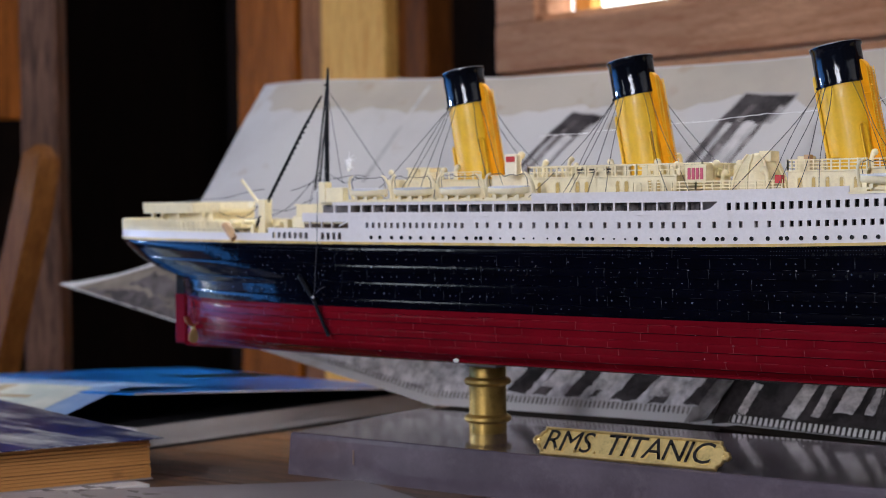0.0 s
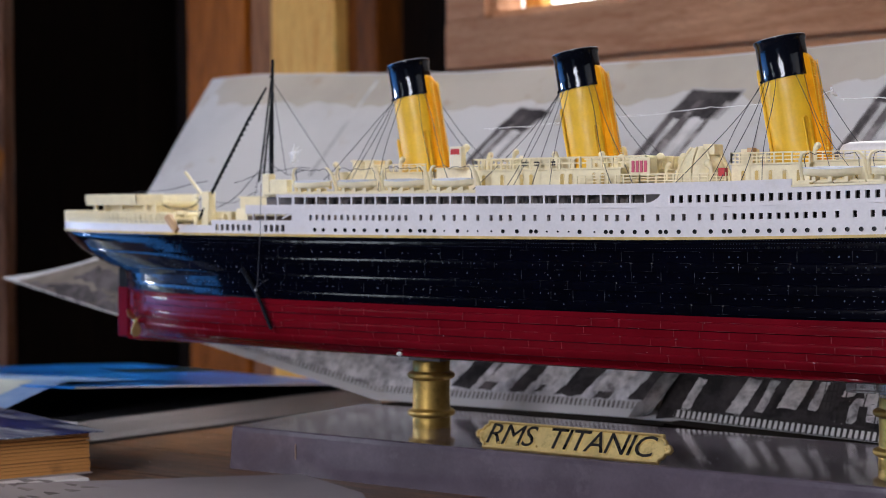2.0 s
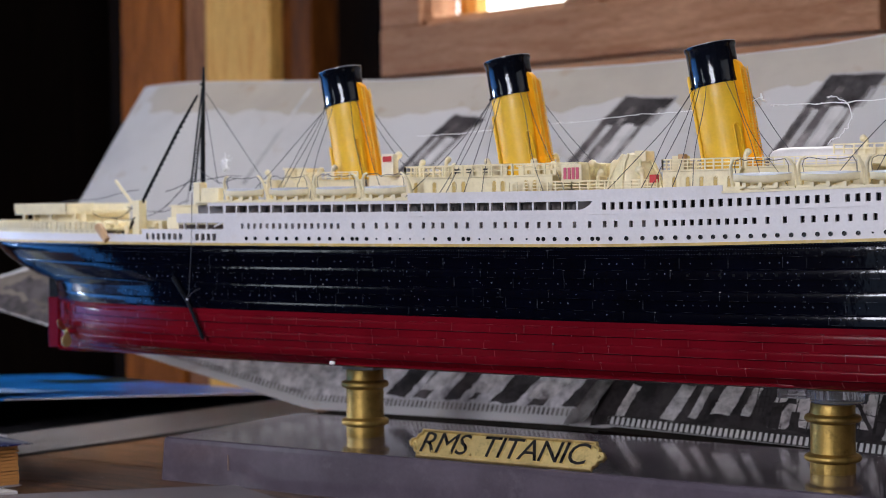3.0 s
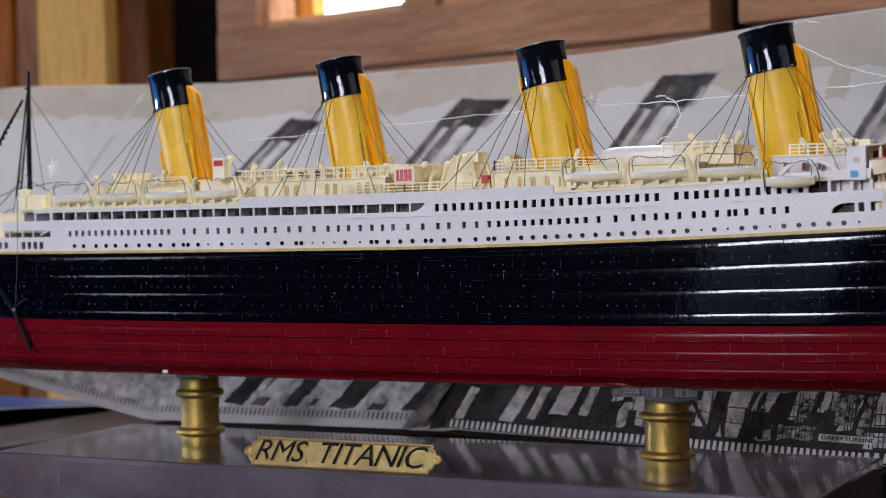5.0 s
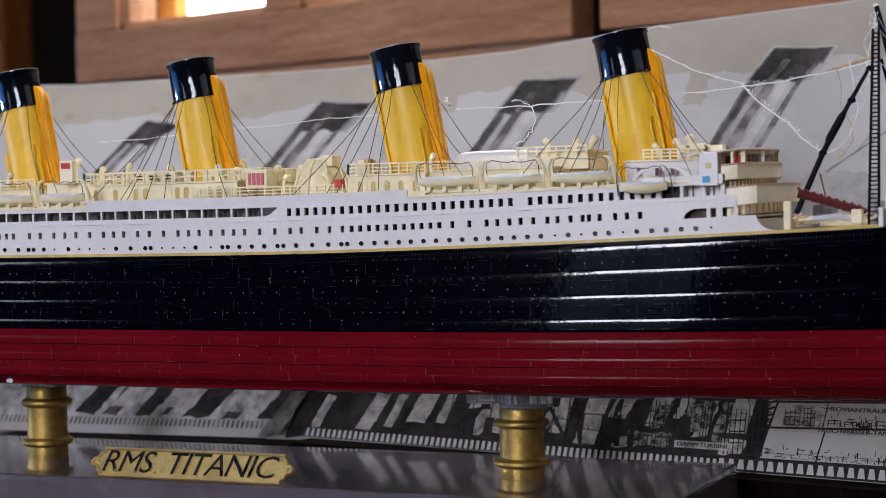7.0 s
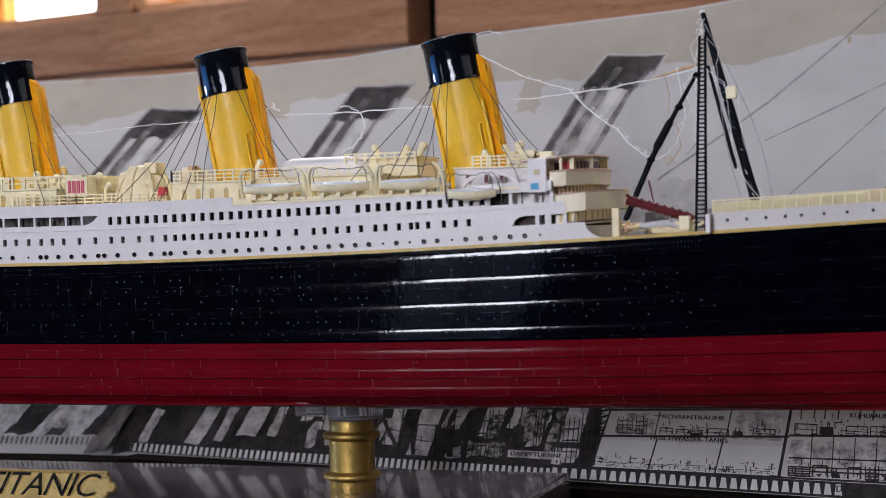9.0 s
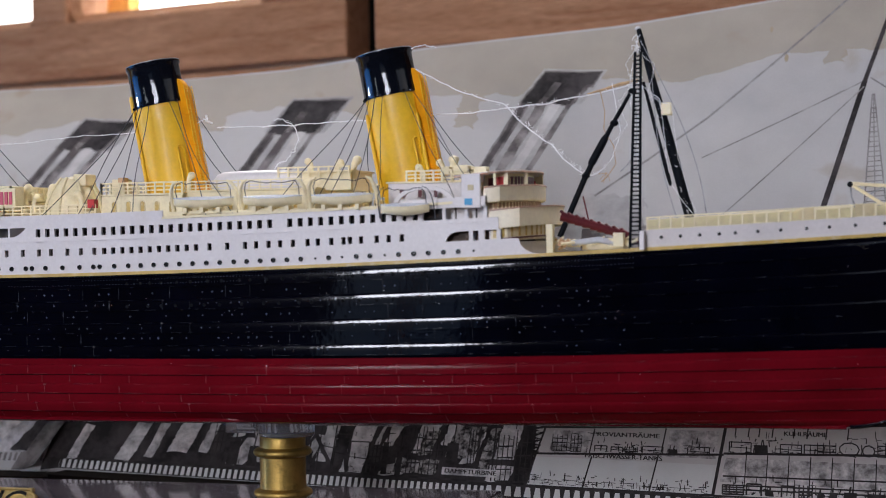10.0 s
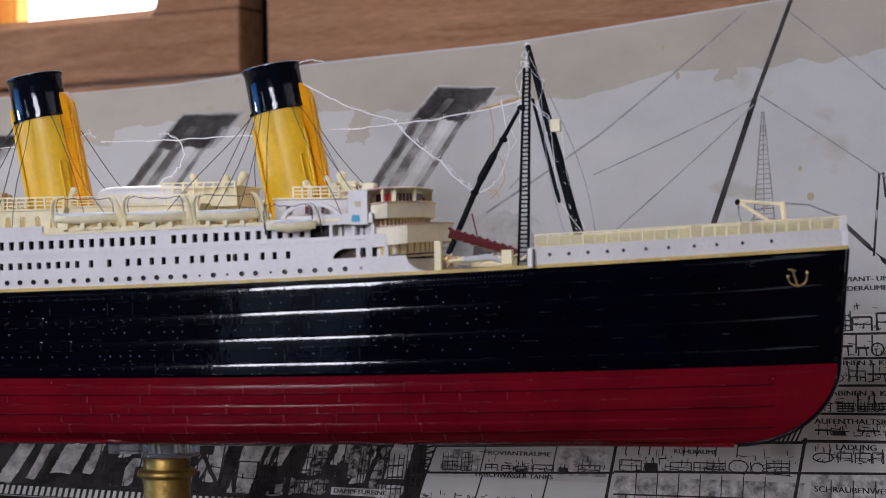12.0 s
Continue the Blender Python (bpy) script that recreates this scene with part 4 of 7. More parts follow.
def masts():
    fm = new("foremast")
    fm.parent = ship
    fm["label"] = "black foremast with ladder and derrick"
    Shape().tube([(250.8, 0, 114), (242.2, 0, 148), (236.4, 0, 170), (232.9, 0, 184)], [1.75, 1.6, 1.2, 0.8], 10).obj("pole", spar_black, fm, smooth=50)
    s = Shape().tube([(243.2, -1.8, 131), (242.4, -1.8, 134), (237.9, -1.5, 152), (234.4, -1, 166)], [0.5, 0.7, 0.65, 0.5], 7)
    s.obj("topping_lift", spar_black, fm)
    for p, q, sag in (((233.6, -1, 180), (256, -9, 118.5), (5, 0, -4)), ((237.5, -2, 166), (247, -12, 118), (-1.5, 0, -2)), ((231, -1, 164), (227, -6, 136), (3, 0, -5))):
        p, q, sag = Vector(p), Vector(q), Vector(sag)
        Shape().tube([p.lerp(q, k / 14) + sag * math.sin(math.pi * k / 14) for k in range(15)], 0.17, 4).obj("rigging_thread", thread_pale, fm, "loose grey thread")
    s = Shape()
    ladder_strip(s, (234.4, -24, 110.5), (233.0, -2.5, 176), 1.6, 0.95, 46, (1, 0, 0), 0.5)
    s.obj("ladder", spar_black, fm, "black rope ladder")
    Shape().tube([(206, -6, 114.5), (215, -4.5, 135), (223.5, -3, 151), (230.5, -1, 163.5)], [1.0, 1.0, 0.8, 0.6], 8).obj("derrick", spar_black, fm, smooth=50)
    s = Shape()
    for x, y, z in ((215, -4.5, 135), (224.6, -2.6, 152.5), (230.6, -0.8, 163.2), (234.2, 0, 177)):
        s.ball((x, y, z), (1.5, 1.3, 1.1), 6)
    s.obj("lashing", spar_black, fm)
    Shape().tube([(216.6, -4.3, 138.4), (217.2, -4.2, 139.6), (221.4, -3.4, 147.2), (222, -3.3, 148.3)], [1.0, 1.4, 1.3, 0.9], 8).obj("derrick_sleeve", spar_black, fm, smooth=50)
    # frayed end of the tan stay, with a loose tail
    Shape().tube([(232.4, -1, 166.6), (226, 1, 165.7), (219.5, 3, 164.2), (214.5, 4, 163.2)], [0.55, 0.6, 0.42, 0.25], 6).obj("frayed_stay", thread_tan, fm, "frayed tan stay end")
    Shape().tube([(219, 3, 164), (220.5, 3, 157), (220, 3, 151), (223.5, 2, 145), (224.2, 2, 139), (221, 2, 134.5), (219, 2, 133)], 0.17, 4).obj("loose_tail", thread_tan, fm, "loose tan thread tail")
    s = Shape()
    for dx, dz in ((-2.4, -1.6), (-3, 0.4), (-1.2, -2.6), (1.0, -2.2)):
        s.tube([(221, 2, 136), (221 + 0.6 * dx, 2, 135.6 + 0.5 * dz), (221 + dx, 2.2, 135.4 + dz)], 0.13, 4)
    s.obj("frayed_tuft", thread_tan, fm)
    Shape().ball((232.7, 0, 184.2), (1.0, 0.9, 0.7), 6).obj("mast_cap", web_white, fm, "dusty white masthead")
    Shape().box(240.3, 243.8, -2.2, 1.2, 154.6, 158.8).obj("crow_lamp", cream, fm, "cream masthead lamp", bevel=0.5)
    s = Shape().tube([(214, -5, 128), (216, -5, 119), (227, -5, 114), (237, -5, 111)], 0.3, 5)
    for k in range(9):
        x = 208.6 + 2.5 * k
        s.tube([(x, -15, 121.4 - 0.78 * k), (x + 2.4, -15, 120.6 - 0.78 * k)], [1.8, 1.3], 8)
        s.ball((x, -15, 122.9 - 0.78 * k), (0.7, 0.7, 0.55), 5)
    s.obj("furled_boom", maroon, fm, "dark red beaded boom lying across the well deck", smooth=50)
    mm_ = new("mainmast")
    mm_.parent = ship
    mm_["label"] = "black mainmast with ladder and boom"
    Shape().tube([(-201.4, 0, 110), (-201.0, 0, 150), (-200.4, 0, 172), (-199.8, 0, 186)], [1.25, 1.1, 0.85, 0.6], 10).obj("pole", spar_black, mm_, smooth=50)
    s = Shape()
    ladder_strip(s, (-190.5, -20, 128), (-198.6, -2, 176), 1.3, 0.8, 36, (1, 0, 0), 0.4)
    s.obj("ladder", spar_black, mm_)
    Shape().tube([(-229, -22, 108.5), (-222, -14, 130), (-210, -6, 158), (-203, -1, 173)], [0.7, 0.75, 0.65, 0.5], 8).obj("boom", spar_black, mm_, smooth=50)
    s = Shape()
    for k in range(26):
        p = Vector((-229, -22, 108.5)).lerp(Vector((-203, -1, 173)), k / 26)
        s.ball(p, (0.75, 0.75, 0.75), 4)
    s.obj("boom_lashing", spar_black, mm_)
    s = Shape()
    for z in (150, 160, 170, 178):
        s.ball((-200.7, 0, z), (1.3, 1.3, 0.7), 6)
    s.obj("mast_band", spar_black, mm_)


masts()


# --- lifeboats with their davits ---
def lifeboat(x0, x1, sd, z, off=33.5):
    b = new("lifeboat")
    b.parent = ship
    b["label"] = "cream lifeboat with a grey canvas cover, slung from curved davits"
    L, cx, y = (x1 - x0) / 2 - 1.2, (x0 + x1) / 2, sd * off
    rows = []
    for k in range(25):
        u = -1 + 2 * k / 24
        w = 2.9 * max(0.02, (1 - abs(u) ** 2.6)) ** 0.7
        top = 128.0 + 0.7 * u * u
        rows.append([(cx + L * u, y + w * math.cos(a), top - 0.2 - (3.2 - 0.6 * abs(u)) * abs(math.sin(a)) ** 0.8) for a in arc(10, 0, 180)])
    Shape().grid([[(px, py, pz - 128 + z) for px, py, pz in r] for r in rows]).obj("boat_hull", cream, b, smooth=50)
    rows = []
    for k in range(25):
        u = -1 + 2 * k / 24
        w = 3.05 * max(0.02, (1 - abs(u) ** 2.6)) ** 0.7
        top = z + 0.7 * u * u
        rows.append([(cx + L * 1.02 * u, y + w * c, top - 0.3 + (1.0 * (1 - u * u) + 0.25) * (1 - c * c) + 0.0) for c in [-1 + 2 * q / 8 for q in range(9)]])
    Shape().grid(rows).obj("cover", boat_cover, b, "grey canvas boat cover", smooth=50)
    s = Shape()
    for q in (-0.55, 0, 0.55):
        s.box(cx + L * q - 0.7, cx + L * q + 0.7, y - 2.2, y + 2.2, z - 4.4, z - 2.8)
    s.box(x0 - 0.3, x1 + 0.3, y - 0.8, y + 0.8, z - 4.8, z - 4.0)
    if off < 34:
        s.obj("chock", cream, b)
    for xx in (x0, x1):
        e = 1 if xx == x0 else -1
        Shape().tube([(xx, y - sd * 3, z - 4.5), (xx, y - sd * 1.0, z + 0.5), (xx + e * 0.4, y + sd * 0.4, z + 3.4), (xx + e * 1.6, y + sd * 1.0, z + 5.6), (xx + e * 3.2, y + sd * 1.0, z + 6.2)], [r * (1 if off < 34 else 0.28) for r in (0.85, 0.75, 0.65, 0.55, 0.35)], 8).obj("davit", cream if off < 34 else thread_grey, b, smooth=50)
    w = Shape()
    path = [(x0 + 2.2, y - sd * 0.3, z + 0.4), (x0 + 1.8, y, z + 3.2), (x0 + 2.6, y + sd * 0.6, z + 5.2), (x0 + 4.5, y + sd * 0.8, z + 5.9)]
    for k in range(7):
        path.append((lerp(x0 + 6, x1 - 5, k / 6), y + sd * 0.7, z + 5.6 + rnd.uniform(-0.5, 0.4) - 0.9 * math.sin(math.pi * k / 6) * rnd.uniform(-0.3, 1)))
    path += [(x1 - 3.4, y + sd * 0.6, z + 5.6), (x1 - 2.4, y, z + 3.6), (x1 - 2.3, y - sd * 0.3, z + 0.4)]
    w.tube(path, 0.16, 5)
    w.obj("fall", thread_grey, b, "black wire boat fall")


for sd in (-1, 1):
    for x0, x1 in ((-160.5, -138), (-136.5, -113), (-111.5, -88), (-86.5, -63.5)):
        lifeboat(x0, x1, sd, 127.4)
    for x0, x1 in ((76.0, 100.5), (101.5, 125.2), (126.2, 150)):
        lifeboat(x0, x1, sd, 129.4)
    lifeboat(151.4, 170.4, sd, 125.6, 36.6)


# --- deck houses and fittings ---
def round_ended(x0, x1, w, r, front=True, back=False, n=6):
    """A plan outline with rounded corners at its forward or after end."""
    pts = []
    for cx, cy, a0, on in ((x1 - r, w - r, 90, front), (x0 + r, w - r, 180, back), (x0 + r, r - w, 270, back), (x1 - r, r - w, 0, front)):
        if on:
            q = [(cx + r * math.cos(radians(a)), cy + r * math.sin(radians(a))) for a in ([a0 + 90 * k / n for k in range(n + 1)])]
            pts += q if a0 in (180, 270) else q
        else:
            pts.append((x1 if cx > (x0 + x1) / 2 else x0, math.copysign(w, cy)))
    order = sorted(pts, key=lambda p: math.atan2(p[1], p[0] - (x0 + x1) / 2))
    return order


def house(name, x0, x1, w, z0, z1, windows=(), mat=None, r=4, front=True, back=False, label="", arched=False, glass=None):
    """A deck house; windows: x, width, bottom, top, on both long sides."""
    h = new(name)
    h.parent = ship
    if label:
        h["label"] = label
    Shape().slab(round_ended(x0, x1, w, r, front, back), z0, z1).obj("wall", mat or cream, h, bevel=0.25)
    Shape().slab(round_ended(x0 - 0.6, x1 + 0.6, w + 0.6, r, front, back), z1, z1 + 0.6).obj("roof", cream, h)
    for x, wd, b, t in windows:
        for sd in (-1, 1):
            s = Shape()
            pts = [(x, b), (x + wd, b)]
            if arched:
                pts += [(x + wd / 2 + wd / 2 * math.cos(a), t - wd / 2 + wd / 2 * math.sin(a)) for a in arc(6, 0, 180)]
            else:
                pts += [(x + wd, t), (x, t)]
            k = len(pts)
            v = [(px, sd * (w + o), pz) for o in (0.12, -0.4) for px, pz in pts]
            s.add(v, [tuple(range(k)), tuple(range(k, 2 * k))[::-1]] + [(i, (i + 1) % k, k + (i + 1) % k, k + i) for i in range(k)])
            pane = s.obj("window", glass or gold_line, h)
            fr = Shape()
            fr.tube([(px, sd * (w + 0.15), pz) for px, pz in pts + [pts[0]]], 0.16, 4)
            fr.obj("frame", mat or cream, pane)
    return h


def cowl(x, y, z, h=5.0, r=1.1, face=1):
    c = new("ventilator")
    c.parent = ship
    Shape().tube([(x, y, z), (x, y, z + h * 0.7), (x + face * 0.3 * r, y, z + h * 0.86), (x + face * 1.0 * r, y, z + h)], [r * 0.72, r * 0.7, r * 0.85, r * 1.15], 10).obj("pipe", cream, c, smooth=50)
    Shape().ball((x + face * 1.0 * r, y, z + h), (r * 1.15, r * 1.25, r * 1.15), 7).obj("cowl", cream, c, smooth=60)


def winch(x, y, z, k=1.0):
    w = new("winch")
    w.parent = ship
    Shape().box(x - 2 * k, x + 2 * k, y - 1.6 * k, y + 1.6 * k, z, z + 0.8 * k).obj("bed", cream, w)
    Shape().tube([(x, y - 2.4 * k, z + 1.7 * k), (x, y + 2.4 * k, z + 1.7 * k)], 1.0 * k, 10).obj("drum", cream, w, smooth=50)


def boat_deck_fittings():
    Z = 122.0
    # after house with rounded end and tank
    house("deckhouse", -158, -128, 15, Z, 131.5, [(-155 + 5 * k, 1.6, 124.5, 128.5) for k in range(5)], r=6, front=False, back=True, label="cream after deckhouse")
    house("deckhouse", -150, -137, 9, 131.5, 136.8, r=4, front=True, back=True)
    house("deckhouse", -134, -100, 17, Z, 131, [(-130 + 6 * k, 1.8, 124.5, 128.5) for k in range(5)], label="cream deckhouse under the after funnel")
    rail("railing", [(-134, -17.5), (-100, -17.5)], 131.5, 3.2, 3, 4, ship)
    rail("railing", [(-134, 17.5), (-100, 17.5)], 131.5, 3.2, 3, 4, ship)
    h = house("deckhouse", -96, -74, 15, Z, 132.5, r=2, front=False, mat=ivory, label="ivory box deckhouse")
    b = new("hatch_box")
    b.parent = ship
    Shape().box(-86, -80, -20, -16.5, 132.5, 141.8).obj("casing", ivory, b, bevel=0.5)
    Shape().box(-85.2, -80.8, -20.2, -19.9, 138.4, 140.8).obj("label_plate", red_label, b, "red label")
    # long house with arched windows
    house("lounge_house", -70, -2, 24, Z, 131, [(-67 + dx, 2.0, 124.6, 129.6) for dx in (0, 9, 18.5, 23.0, 37.5, 41.5, 52, 56)], arched=True, r=1, front=False, label="long cream deckhouse with arched windows")
    rail("railing", [(-71, 24.5), (-71, -24.5), (-20, -24.5)], 131.4, 4.4, 2, 4.6, ship, r=0.34)
    rail("railing", [(-20, -24), (9, -24), (9, 24), (-71, 24)], 131.4, 4.4, 2, 4.6, ship, r=0.34)
    house("roof_house", -60, -32, 12, 131.4, 135.5, [(-55, 3, 133, 135), (-49, 3.6, 133, 135), (-42, 4.4, 133, 135)], glass=ink_black)
    house("roof_house", -22, 8, 16, 131, 135, [(-18, 1.4, 132, 134), (-12, 1.4, 132, 134)], r=1)
    b = new("ventilator_box")
    b.parent = ship
    Shape().box(2, 11, -24.4, -18, 128, 135.4).obj("casing", cream, b, bevel=0.3)
    for k in range(4):
        Shape().box(3.2 + 1.8 * k, 4.4 + 1.8 * k, -24.8, -24.3, 129.5, 134).obj("slat", pink_label, b)
    # open rail zone with the domed skylight
    for y in (-27, 27):
        rail("railing", [(-20, y), (8, y), (44, y)], 123.6, 5.0, 4, 3.6, ship, r=0.26)
    d = new("skylight_dome")
    d.parent = ship
    d["label"] = "cream ribbed skylight with a stepped top"
    rows = []
    for z, kx, ky in ((124, 11, 12), (130, 9.5, 11), (135, 7.2, 9), (138.6, 4.2, 6), (139.6, 1.0, 2)):
        rows.append([(26 + kx * math.cos(2 * math.pi * k / 16), -8 + ky * math.sin(2 * math.pi * k / 16), z) for k in range(16)])
    Shape().grid(rows, True).obj("dome", cream, d, smooth=35)
    for k in range(8):
        a = 2 * math.pi * k / 8
        Shape().tube([(26 + kx * math.cos(a), -8 + ky * math.sin(a), z) for z, kx, ky in ((124, 11.5, 12.5), (130, 10, 11.5), (135, 7.7, 9.5), (139, 4.4, 6.2))], 0.5, 5).obj("rib", cream, d)
    Shape().box(28, 33, -13, -5, 136, 140.2).obj("top_step", cream, d, bevel=0.4)
    # forward houses
    house("deckhouse", 45, 76, 24, Z + 1, 131.6, [(49 + 5.5 * k, 1.7, 125.2, 129.6) for k in range(5)], arched=True, r=1, front=False, label="cream deckhouse with arched windows")
    rail("railing", [(45, 24), (45, -24), (76, -24)], 132, 4.0, 3, 3.6, ship, r=0.28)
    rail("railing", [(45, 24), (76, 24)], 132, 4.0, 3, 3.6, ship, r=0.28)
    b = new("locker")
    b.parent = ship
    Shape().box(47, 52, -20, -14, 132, 137.6).obj("casing", cream, b, bevel=0.3)
    Shape().box(50.5, 53, -22, -19, 136, 138).obj("lid", tan_paint, b)
    Shape().box(41.5, 44, -28, -25, 127.5, 130.5).obj("red_chest", red_label, ship, "small red deck chest")
    house("deckhouse", 76, 124, 21, Z + 1, 132.4, [(80 + 6 * k, 1.5, 126, 129) for k in range(7)], r=1, front=False, label="cream deckhouse")
    rail("railing", [(76, -21.5), (124, -21.5)], 132.6, 3.4, 3, 4, ship)
    rail("railing", [(76, 21.5), (124, 21.5)], 132.6, 3.4, 3, 4, ship)
    r = new("raised_roof")
    r.parent = ship
    r["label"] = "white rounded roof over the gymnasium"
    rows = []
    for z, k in ((132.8, 1.0), (137, 1.0), (138.6, 0.94), (139.5, 0.8), (139.8, 0.5)):
        rows.append([(99 + k * px, k * py - 4, z) for px, py in [(17 * math.copysign(abs(math.cos(a)) ** 0.35, math.cos(a)), 10 * math.copysign(abs(math.sin(a)) ** 0.4, math.sin(a))) for a in [2 * math.pi * q / 28 for q in range(28)]]])
    s = Shape().grid(rows, True)
    s.f.append(tuple(len(s.v) - 28 + q for q in range(28)))
    s.obj("roof", white_paint, r, smooth=45)
    house("deckhouse", 116, 134, 12, 132, 138.4, r=1, front=False)
    rail("railing", [(108, -14), (134, -14)], 137, 3.2, 2, 3.5, ship, r=0.3)
    # officers' house and the bridge roof
    house("officers_house", 150, 178, 20, Z + 1.5, 133.5, [(154, 1.6, 128.5, 131.5), (160.5, 1.6, 128.5, 131.5), (166, 1.6, 128.5, 131.5)], r=2, label="white officers' house", mat=white_paint, glass=maroon)
    rail("railing", [(156, -18), (178, -18), (178, 18), (156, 18)], 134, 3.6, 3, 3.0, ship, r=0.3)
    # curved wing bulwark behind the bridge cab
    for sd in (-1, 1):
        Shape().grid([[(165 + 11 * math.cos(a), sd * (27 + o), 125 + 7.5 * math.sin(a)) for a in arc(10, 180, 0)] for o in (0, 1.2)] + [[(165 + 9.6 * math.cos(a), sd * (27 + o), 125 + 6.2 * math.sin(a)) for a in arc(10, 180, 0)] for o in (1.2, 0)]).obj("arched_screen", white_paint, ship, smooth=40)
    for x, y, z, h in ((-69, -16, 131.4, 6.5), (-57, -15, 131.4, 7.5), (-36, -15, 131.4, 6.2), (-12, -19, 131, 6), (-4, -22, 128, 7.5), (9.5, -15, 126, 9.6), (19, -14, 126, 9.4), (15, -18, 126, 6), (-84, -12, 132.5, 9), (-118, -11, 131, 6), (34, -18, 124, 8.6), (74, -14, 132, 6.5), (118, -8, 138.4, 4), (128, -10, 132, 9.4), (134, -9, 132, 10.4), (160, -13, 134, 5), (166, -8, 134, 6.6), (176, -11, 134, 3.8), (-126, -10, 131, 5), (-152, -12, 131.5, 4), (60, 12, 132, 6), (-20, 14, 135, 5), (-70, 14, 131, 6), (100, 16, 132, 6), (20, 14, 126, 9)):
        cowl(x, y, z, h, 1.15 if h < 8 else 1.4, rnd.choice((1, 1, -1)))


boat_deck_fittings()


def bridge():
    g = new("bridge")
    g.parent = ship
    g["label"] = "white and cream bridge front in stepped tiers"

    def bowed(xs, xf, w, d):
        """Half a plan line: along the ship's side, round the corner, then a front that bows forward to xf."""
        return [(xs, -w), (xf - d - 2.2, -w)] + [(xf - d * abs(y / w) ** 2.2, y) for y in [-w * (0.96 - 0.12 * k) for k in range(9)]]

    def tier(name, x0, x1, w, z0, z1, mat, wins, wz, r=10, glass=None, wide=0.55):
        t = new(name)
        t.parent = g
        s = Shape()
        pts = bowed(x0, x1, w, r)
        pts += [(x, -y) for x, y in pts[:-1][::-1]]
        inner = [(x - (0.9 if x > x0 + 1 else 0), y * (1 - 0.9 / w)) for x, y in pts]
        n = len(pts)
        v = [(x, y, z) for ring, z in ((pts, z0), (pts, z1), (inner, z1), (inner, z0)) for x, y in ring]
        f = [(q * n + i, q * n + i + 1, (q + 1) % 4 * n + i + 1, (q + 1) % 4 * n + i) for q in range(4) for i in range(n - 1)]
        s.add(v, f).obj("wall", mat, t, smooth=30)
        for k in range(n - 1):
            a, b = Vector((*pts[k], 0)), Vector((*pts[k + 1], 0))
            cnt = max(1, round((b - a).length / wins))
            if (b - a).length < 1.2:
                continue
            nrm = Vector(((b - a).y, -(b - a).x, 0)).normalized()
            for q in range(cnt):
                c = a.lerp(b, (q + 0.5) / cnt)
                d = (b - a).normalized() * wide
                v = [tuple(c + sg * d + nrm * o + Vector((0, 0, z))) for o in (0.15, -0.3) for z in wz for sg in (-1, 1)]
                Shape().add(v, [(0, 1, 3, 2), (4, 6, 7, 5), (0, 2, 6, 4), (1, 5, 7, 3), (2, 3, 7, 6), (0, 4, 5, 1)]).obj("window", glass or gold_line, t)
        return t

    def parapet(name, plan, z0, z1, mat, thick=0.9):
        """An upright screen along a plan line, the same on both sides of the ship."""
        pts = plan + [(x, -y) for x, y in plan[::-1]]
        k = (1 - thick / 32)
        rows = [[(x, y, z) for x, y in pts] for z in (z0, z1 - 0.2)] + [[(x - 0.15, y * (1 - 0.005), z1) for x, y in pts], [(x - thick + 0.15, y * k, z1) for x, y in pts], [(x - thick, y * k, z0) for x, y in pts]]
        Shape().grid(rows).obj(name, mat, g, smooth=40)

    # white side: solid below, a slot with posts, a band, and the open gallery above it
    side_wall("side_wall", 166, 197.5, 1.0, 6.4, [], g)
    side_wall("side_wall", 166, 173.6, 6.4, 9.5, [], g)
    side_wall("gallery_band", 166, 191, 9.5, 13.6, [], g)
    for x0, x1 in ((181.2, 182.5), (184.4, 186.4), (190.4, 191.6)):
        side_wall("slot_post", x0, x1, 6.4, 9.5, [], g, depth=1.1)
    for x0, x1 in ((172.4, 173.5), (179.8, 180.8), (186.0, 187.2)):
        side_wall("gallery_post", x0, x1, 13.6, 17.5, [], g, depth=1.1, out=-0.4)
    side_wall("wing_bulwark", 160, 187, 17.4, 20.7, [], g, plan=lambda x: 32.8)
    for sd in (-1, 1):
        # rounded end of the slot and the curved drop to the well deck
        pts = [(173.6, 6.4), (173.6, 9.5)] + [(173.6 + 4.2 * (1 - math.cos(a)), 9.5 - 3.1 * (1 - math.sin(a))) for a in arc(6, 90, 0)]
        drop = [(197.5, 1.0), (197.5, 6.4)] + [(197.5 + 7 * (1 - math.cos(a)), 1.0 + 5.4 * (1 - math.sin(a))) for a in arc(8, 0, 90)]
        for ring in (drop, pts):
            k = len(ring)
            v = [(x, sd * (deck_half(x) - d), sheer(x) + z) for d in (0, 1.2) for x, z in ring]
            Shape().add(v, [tuple(range(k)), tuple(range(k, 2 * k))[::-1]] + [(i, (i + 1) % k, k + (i + 1) % k, k + i) for i in range(k)]).obj("curved_end", white_paint, g)
    Shape().box(166, 190, -28.5, 28.5, 109, 117).obj("slot_interior", brown_inside, g)
    for x in (180.5, 187.4):
        for y in (-29.2, 28.4):
            Shape().box(x, x + 2.2, y, y + 0.8, 112.5, 116.8).obj("slot_door", white_paint, g)
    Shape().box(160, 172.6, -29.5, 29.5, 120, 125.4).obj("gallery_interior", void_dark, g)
    Shape().box(172.6, 186, -28, 28, 120, 125.4).obj("gallery_house", white_paint, g)
